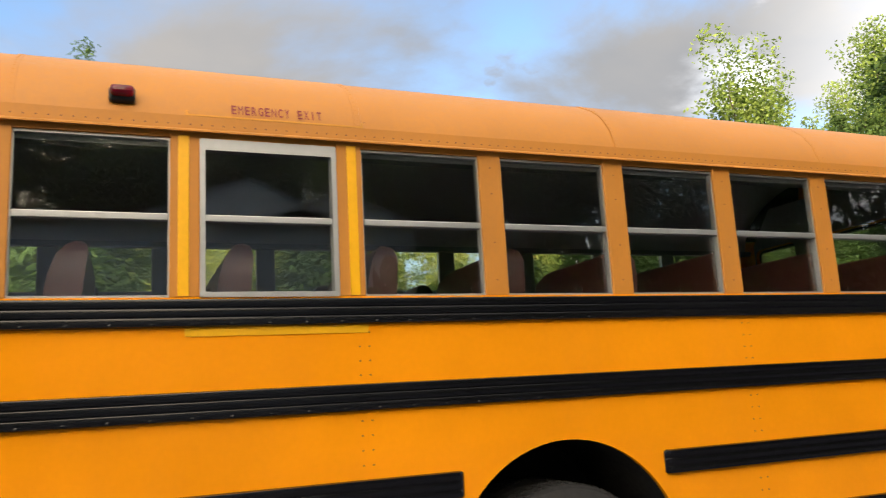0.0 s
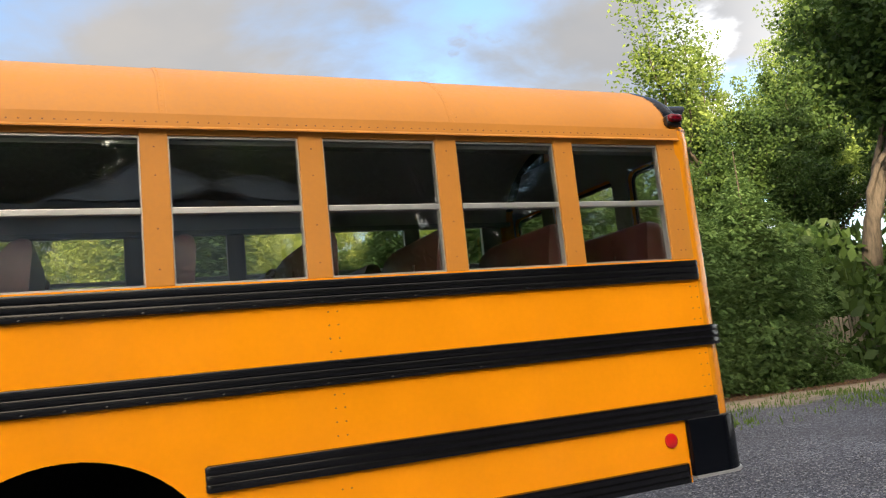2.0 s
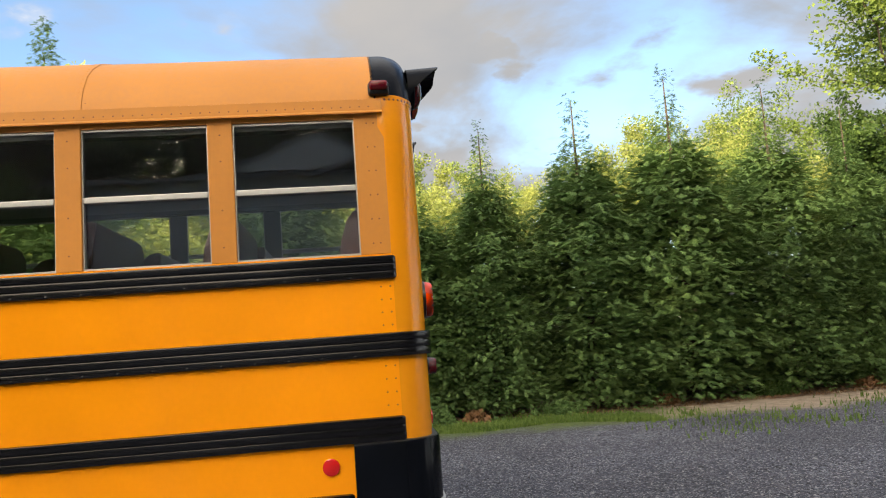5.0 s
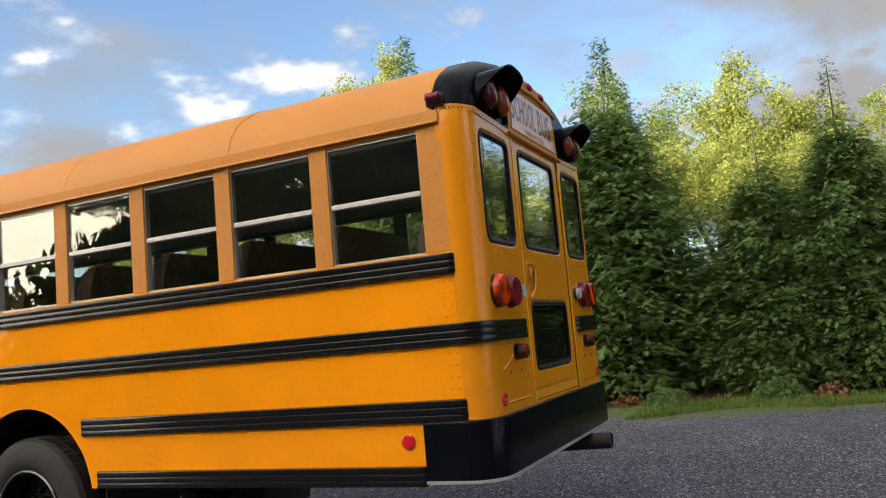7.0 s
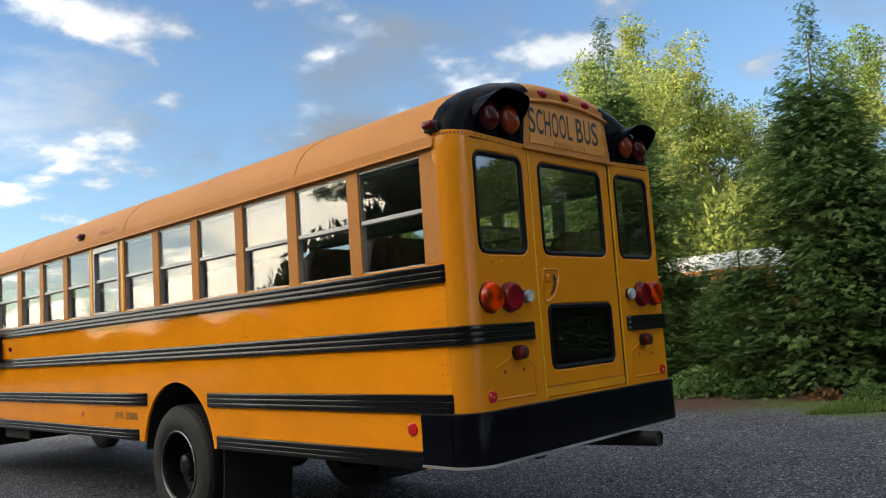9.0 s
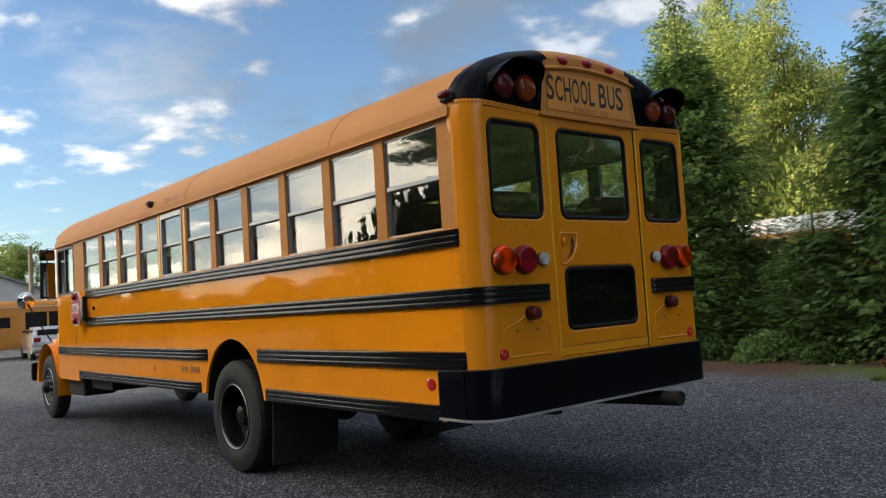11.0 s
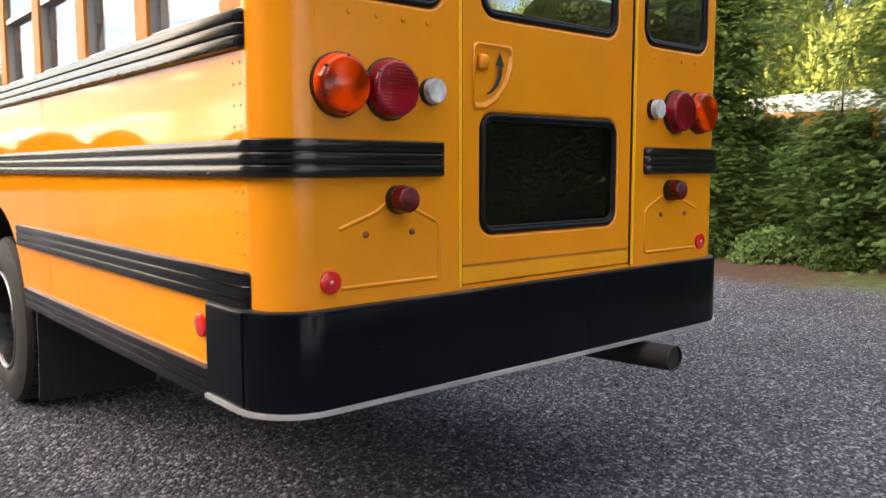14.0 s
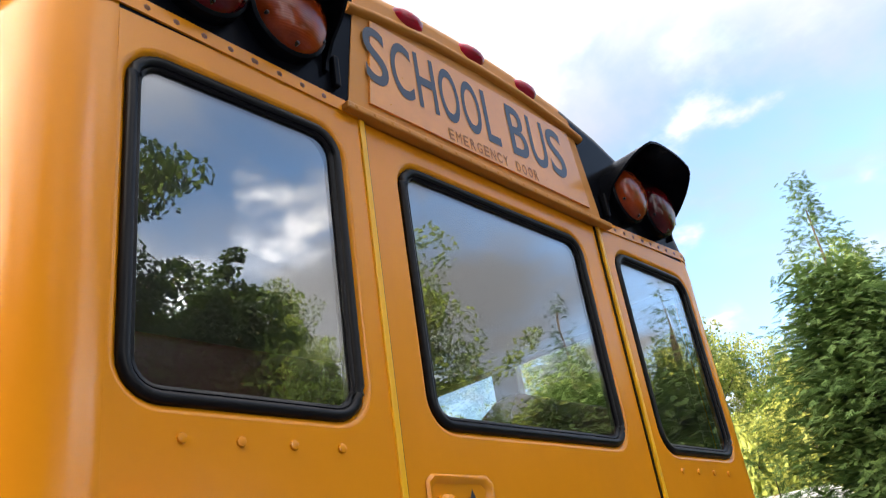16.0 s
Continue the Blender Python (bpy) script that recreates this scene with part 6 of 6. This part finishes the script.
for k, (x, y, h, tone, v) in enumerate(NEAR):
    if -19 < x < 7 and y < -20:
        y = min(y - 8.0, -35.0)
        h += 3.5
    # trees at x > 4 get the leaf colour with shade in it
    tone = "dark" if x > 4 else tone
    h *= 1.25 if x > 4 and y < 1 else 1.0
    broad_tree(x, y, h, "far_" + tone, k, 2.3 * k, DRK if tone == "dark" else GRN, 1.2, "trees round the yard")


# ---- undergrowth ----
def shrub_mesh(seed, size, count, mat, leaf=1.0):
    r = np.random.default_rng(seed)
    v = r.normal(0, 1, (count, 3))
    v = v / np.linalg.norm(v, axis=1)[:, None] * (r.uniform(0.2, 1, (count, 1)) ** 0.5) * np.array([size, size * 0.8, size * 0.65])
    v[:, 2] = np.abs(v[:, 2])
    v[:, :2] *= (1 + 0.25 * np.sin(4 * np.arctan2(v[:, 1], v[:, 0]) + seed))[:, None]
    a = r.normal(0, 1, (count, 3))
    a /= np.linalg.norm(a, axis=1)[:, None]
    b = np.cross(a, r.normal(0, 1, (count, 3)))
    b /= np.linalg.norm(b, axis=1)[:, None]
    l = r.uniform(0.03, 0.075, (count, 1)) * leaf
    return quads("shrub", np.stack([v - a * l, v + b * l * 0.5, v + a * l, v - b * l * 0.5], 1), mat)


SHRUBS = [shrub_mesh(5, 0.7, 2200, CYPRESS, 0.8), shrub_mesh(6, 0.6, 1300, OAK_SHADED), shrub_mesh(8, 0.32, 320, TWIG)]
for k, (x, y, s, v) in enumerate([(-7.0, 10.5, 1.0, 1), (-5.2, 10.9, 1.1, 1), (-3.9, 10.9, 1.2, 0), (-2.9, 10.6, 0.9, 1), (-0.9, 10.4, 0.6, 0), (0.9, 10.5, 0.7, 0), (1.7, 10.5, 1.0, 2), (3.3, 10.6, 0.6, 0),
                                  (-4.4, 12.0, 1.5, 1), (-3.6, 12.4, 1.6, 0), (5.4, 10.9, 0.9, 2), (7.6, 11.0, 0.7, 1), (9.6, 11.0, 0.9, 2), (11.2, 11.0, 0.8, 1), (-1.6, 10.3, 0.9, 2), (13.0, 11.3, 1.2, 1), (14.6, 11.5, 0.9, 0)]):
    o = tagged(new("shrub", SHRUBS[v]), "dry brown brush at the hedge foot" if v == 2 else "low leafy shrub at the hedge foot", "shrub", "shrubs along the hedge")
    o.matrix_basis = Matrix.Translation((x, y, 0)) @ Matrix.Rotation(k * 1.9, 4, "Z") @ Matrix.Scale(s, 4)

def stem_mesh(seed, size):
    """Crooked stems that fan out of one stool."""
    r = np.random.default_rng(seed)
    bm = bmesh.new()
    for k in range(7):
        az, lean = r.uniform(0, 6.28), r.uniform(0.1, 0.5)
        pts = [Vector((math.cos(az) * lean * z * size + r.normal(0, 0.03), math.sin(az) * lean * z * size + r.normal(0, 0.03), z * size * 0.6 - 0.03)) for z in np.linspace(0, 1, 5)]
        tube(pts, [0.05 * (1 - 0.17 * j) for j in range(5)], 6, bm)
    return link_mesh("stems", fix(bm), BARK, 60)


def thicket(meshes, x, y, turn, size, label, group):
    t = tagged(new("thicket"), label, "shrub", group)
    t.empty_display_size = 0.3
    t.matrix_basis = Matrix.Translation((x, y, 0)) @ Matrix.Rotation(turn, 4, "Z") @ Matrix.Diagonal((*size, 1))
    for name, me in zip(("stems", "foliage"), meshes):
        new(name, me).parent = t


STEMS = stem_mesh(4, 2.1)
THICKET = STEMS, shrub_mesh(11, 2.3, 11000, OAK_SHADED, 1.5)
SUNNY = STEMS, shrub_mesh(12, 2.0, 11000, OAK_SUNLIT, 1.2)
for k, (x, y, s) in enumerate(((-7.4, 20.0, 1.6), (-9.4, 23.0, 2.0), (-11.8, 26.5, 2.2), (-13.8, 22.0, 1.7), (-5.4, 21.0, 1.6), (-2.8, 22.0, 1.4), (0.0, 21.0, 1.3))):
    thicket(SUNNY, x, y, k * 1.1, (s, s, s * (2.5 if x < -5 else 1.6)), "sunlit yellow-green thicket behind the parked bus", "thicket behind the hedge")
for k, (x, y, s) in enumerate(((14.0, 13.9, 1.0), (16.4, 14.6, 1.7), (19.2, 14.0, 1.9), (22.0, 13.5, 2.0), (25.0, 12.0, 1.7), (19.0, 16.5, 2.5), (22.5, 17.5, 1.8), (27.5, 15.0, 1.9), (13.2, 16.0, 1.3), (30.0, 11.0, 1.8), (24.5, 20.5, 1.9), (28.5, 21.0, 2.1), (33.0, 20.0, 2.3), (20.5, 20.5, 1.7))):
    thicket(THICKET, x, y, k * 1.3, (s, s, s * 1.35), "tall dense dark green thicket behind the fence", "thicket behind the fence")

for k, (x, y, s) in enumerate(((-22.0, -19.0, 3.3), (-18.5, -18.5, 3.0), (-22.0, -23.5, 4.2), (-14.0, -24.0, 4.2), (5.5, -22.0, 3.2), (9.5, -21.0, 3.2), (13.5, -20.0, 3.3), (17.5, -18.5, 3.3), (21.5, -17.0, 3.3), (25.5, -14.0, 3.2), (-13.0, -40.0, 5.6), (-8.0, -41.0, 5.8), (-3.0, -40.0, 5.6), (2.0, -41.0, 5.8), (7.0, -40.0, 5.6))):
    thicket(THICKET, x, y, k * 2.1, (s * 0.75, s * 0.75, s * 1.4), "tall dense dark green thicket across the yard", "thicket across the yard")

for k in range(10):
    a = radians(1.5 + 4.2 * k)
    thicket(THICKET, -64 * math.cos(a), -64 * math.sin(a), k * 1.7, (1.7, 1.7, 2.7 + 0.5 * math.sin(k * 2.2)), "distant green thicket at the far end of the yard", "thicket beyond the yard")

# ---- picket fence ----
fence = thing("wooden_fence", (15.5, 12.1, 0), "weathered grey wooden picket fence under trees", "fence")
for z in (0.4, 1.25):
    part("fence_rail", boxes((13.2, 20.5, 12.12, 12.16, z, z + 0.09)), WOOD, fence)
picket = bmesh.new()
grid(picket, [[Vector((x, y, z)) for x, y in ((-0.045, 0), (0.045, 0), (0.045, 0.02), (-0.045, 0.02))] for z in (0.03, 1.62)], closed=True, caps=True)
picket = link_mesh("picket", fix(picket), WOOD)
for k in range(62):
    o = part("picket", picket, WOOD, fence)
    o.matrix_basis = Matrix.Translation((13.2 + 0.118 * k, 12.095 + rng.uniform(-0.006, 0.006), rng.uniform(-0.05, 0.05))) @ Matrix.Rotation(rng.uniform(-0.02, 0.02), 4, "Y")

# ---- other vehicles ----
def parked_bus(m, roof_mat, label):
    b = copy_thing(bus, m)
    b.name = "parked_school_bus"
    tagged(b, label, "bus")
    done = {}
    for o in b.children:
        if o.name.startswith(("roof_panel", "rear_cap_top", "front_cap")):
            if o.data.name not in done:
                done[o.data.name] = o.data.copy()
                done[o.data.name].materials[0] = roof_mat
            o.data = done[o.data.name]
    return b


parked_bus(Matrix.Translation((-8.6, 16.2, 0.0)) @ Matrix.Rotation(radians(180), 4, "Z") @ Matrix.Diagonal((1, 1, 0.95, 1)), WHITEP, "yellow school bus with a white roof parked behind the hedge")


def short_bus(x, y0, y1, top):
    """A small yellow bus broadside on: rounded body, door, window band, stop sign, wheels."""
    b = thing("short_bus", (x - 1.1, (y0 + y1) / 2, 0), "short yellow school bus parked broadside at the yard's far end", "bus")
    prof = [(0.0, 0.42), (0.0, top - 0.38), (-0.05, top - 0.16), (-0.18, top - 0.04), (-0.5, top), (-1.7, top), (-2.02, top - 0.04), (-2.15, top - 0.16), (-2.2, top - 0.38), (-2.2, 0.42)]
    bm = bmesh.new()
    grid(bm, [[Vector((x + a, y, c)) for a, c in prof] for y in (y0, y0 + 0.08, (y0 + y1) / 2, y1)], closed=True, caps=True)
    part("body", fix(bm), FADED, b, smooth=40)
    part("roof_edge", boxes((x - 0.02, x + 0.03, y0, y1, top - 0.34, top - 0.30)), CEIL, b)
    door = part("door", boxes((x, x + 0.015, 4.0, 5.45, 0.5, 2.05), bevel=0.005), FADED, b)
    part("door_window", boxes((x + 0.015, x + 0.02, 4.15, 5.1, 1.45, 1.95)), GASKET, door)
    for k in range(3):
        part("window", boxes((x, x + 0.012, 5.75 + 1.05 * k, 6.7 + 1.05 * k, 1.32, 2.15), bevel=0.004), GASKET, b)
    part("window", boxes((x, x + 0.012, 2.2, 3.7, 1.4, 2.1), bevel=0.004), GASKET, b)
    for z in (1.18, 0.72):
        part("rub_rail", boxes((x, x + 0.02, 5.6, y1, z, z + 0.09), (x, x + 0.02, y0, 3.9, z, z + 0.09)), BLACK, b)
    oct_b = [(6.35 + 0.24 * math.cos(radians(22.5 + 45 * k)), 1.10 + 0.24 * math.sin(radians(22.5 + 45 * k))) for k in range(8)]
    s = part("stop_sign", plate(oct_b, [], lambda a, c, d: Vector((x + 0.10 - d, a, c)), 0.02), REDP, b, "red octagonal stop sign")
    lettering("STOP", 0.36, 0.15, Matrix.Translation((x + 0.104, 6.35, 1.10)) @ REARM, WHITEP, s, "white letters", 0.02)
    part("sign_bracket", boxes((x, x + 0.09, 6.25, 6.45, 1.0, 1.2)), RIM, s)
    for y in (y0 + 1.2, y1 - 1.0):
        w = part("wheel", disc_path((x - 0.04, y, 0.40), (1, 0, 0), [(-0.22, 0.25), (-0.22, 0.38), (-0.19, 0.40), (-0.02, 0.40), (0.0, 0.36), (0.0, 0.25)], 24), TYRE, b, smooth=40)
        part("rim", disc_path((x - 0.04, y, 0.40), (1, 0, 0), [(-0.02, 0.25), (0.0, 0.22), (-0.03, 0.06)], 20), RIM, w)


short_bus(-38.6, -0.5, 8.6, 2.72)


def sedan(x, y, turn):
    car = tagged(new("parked_car"), "silver sedan parked at the far end of the yard", "car")
    car.matrix_basis = Matrix.Translation((x, y, 0)) @ Matrix.Rotation(turn, 4, "Z")

    def sub(name, bm, mat, parent=car, smooth=40, label=""):
        o = new(name, link_mesh(name, bm, mat, smooth))
        o.parent = parent
        return tagged(o, label) if label else o

    prof = [(-2.3, 0.35), (-2.32, 0.62), (-2.22, 0.78), (-1.3, 0.90), (-0.55, 1.32), (-0.1, 1.42), (0.7, 1.42), (1.25, 1.28), (1.75, 1.06), (2.22, 1.03), (2.32, 0.90), (2.34, 0.45), (2.25, 0.30), (-2.2, 0.28)]
    bm = bmesh.new()
    rows = []
    for s, k in ((-0.90, 0.93), (-0.88, 1.0), (-0.5, 1.015), (0.5, 1.015), (0.88, 1.0), (0.90, 0.93)):
        rows.append([Vector((px * (1 if k < 1 else 1.0), s * (0.80 if pz > 1.1 else 1.0), 0.3 + (pz - 0.3) * k)) for px, pz in prof])
    grid(bm, rows, closed=True, caps=True)
    sub("body", fix(bm), CARPAINT)
    sub("rear_window", boxes((1.25, 1.78, -0.62, 0.62, 1.06, 1.30), bevel=0.03), GASKET)
    for sy in (-0.80, 0.62):
        sub("tail_lamp", boxes((2.16, 2.37, sy - 0.04, sy + 0.24, 0.78, 0.98), bevel=0.02), L_RED)
    sub("bumper", boxes((2.22, 2.42, -0.88, 0.88, 0.36, 0.56), bevel=0.05), CARPAINT)
    sub("side_window", boxes((-0.5, 1.2, -0.80, -0.735, 1.02, 1.30), bevel=0.02), GASKET)
    for wx in (-1.45, 1.40):
        for wy, n in ((-0.9, -1), (0.9, 1)):
            tyre = sub("wheel", disc_path((wx, wy, 0.32), (0, n, 0), [(-0.2, 0.2), (-0.2, 0.3), (-0.17, 0.32), (-0.02, 0.32), (0.01, 0.29), (0.01, 0.2)], 24), TYRE)
            sub("rim", disc_path((wx, wy, 0.32), (0, n, 0), [(0.0, 0.2), (0.012, 0.18), (0.005, 0.05)], 20), CHROME, tyre)


sedan(-35.6, 6.0, radians(-6))

# ---- far end of the yard: pole and building ----
pole = thing("utility_pole", (-52, 9.0, 0), "weathered wooden utility pole with a crossarm", "pole")
part("post", tube([(-52, 9.0, 0), (-52, 9.0, 6.6)], [0.16, 0.12], 12), POLE, pole, smooth=60)
part("crossarm", boxes((-52.06, -51.94, 8.2, 9.8, 6.1, 6.22)), POLE, pole)


def gable_house(name, x0, x1, y0, y1, eave, ridge, gables, label, windows):
    """Walls, shingled roof with overhang, cross gables and windows."""
    h = thing(name, ((x0 + x1) / 2, (y0 + y1) / 2, 0), label, "house")
    part("wall", boxes((x0, x1, y0, y1, 0, eave)), SIDING, h)
    ym = (y0 + y1) / 2
    bm = bmesh.new()
    rows = [[Vector((x, y0 - 0.4, eave - 0.05)), Vector((x, ym, ridge)), Vector((x, y1 + 0.4, eave - 0.05)), Vector((x, y1 + 0.4, eave - 0.2)), Vector((x, ym, ridge - 0.2)), Vector((x, y0 - 0.4, eave - 0.2))] for x in (x0 - 0.4, x1 + 0.4)]
    grid(bm, rows, closed=True, caps=True)
    part("roof", fix(bm), SHINGLE, h)
    for x in (x0, x1 - 0.1):
        bm = bmesh.new()
        grid(bm, [[Vector((xx, y0, eave)), Vector((xx, ym, ridge - 0.2)), Vector((xx, y1, eave))] for xx in (x, x + 0.1)], closed=True, caps=True)
        part("gable_wall", fix(bm), SIDING, h)
    for gx, half, top in gables:
        bm = bmesh.new()
        rows = [[Vector((gx - half, y, eave)), Vector((gx, y, top)), Vector((gx + half, y, eave))] for y in (ym, y1 + 0.5)]
        grid(bm, rows, closed=True, caps=True)
        part("cross_gable", fix(bm), SIDING, h)
        bm = bmesh.new()
        rows = [[Vector((gx - half - 0.3, y, eave - 0.15)), Vector((gx, y, top + 0.12)), Vector((gx + half + 0.3, y, eave - 0.15)), Vector((gx + half + 0.3, y, eave - 0.3)), Vector((gx, y, top - 0.02)), Vector((gx - half - 0.3, y, eave - 0.3))] for y in (ym, y1 + 0.58)]
        grid(bm, rows, closed=True, caps=True)
        part("gable_roof", fix(bm), SHINGLE, h)
    for wx in windows:
        wf = part("window", frame_ring(rrect(wx - 0.5, wx + 0.5, 1.0, 2.3, 0.01, 1), rrect(wx - 0.42, wx + 0.42, 1.08, 2.22, 0.01, 1), lambda a, b, d: Vector((a, y1 + 0.04 - d, b)), 0.0, 0.05), WHITEP, h)
        part("pane", boxes((wx - 0.43, wx + 0.43, y1 + 0.003, y1 + 0.012, 1.07, 2.23)), GASKET, wf)
    return h


gable_house("house", -15.0, 5.0, -31.0, -25.0, 8.0, 8.7, ((-1.5, 3.4, 9.35), (1.9, 3.4, 8.85)), "grey sided two-storey house with shingled gables across the yard", (-3.9, -1.0, 2.2))
gable_house("far_building", -78, -62, 2, 12, 4.2, 6.2, (), "long low building with a dark roof beyond the yard", ())
for k, (x, y, h) in enumerate(((-58, 16, 9), (-66, 20, 10), (-60, 26, 11), (-72, 14, 10), (-82, 8, 11), (-84, -4, 11), (-80, -14, 12), (-56, 30, 12))):
    broad_tree(x, y, h, "far_green", k, 1.1 * k, GRN, 1.3, "trees beyond the yard")
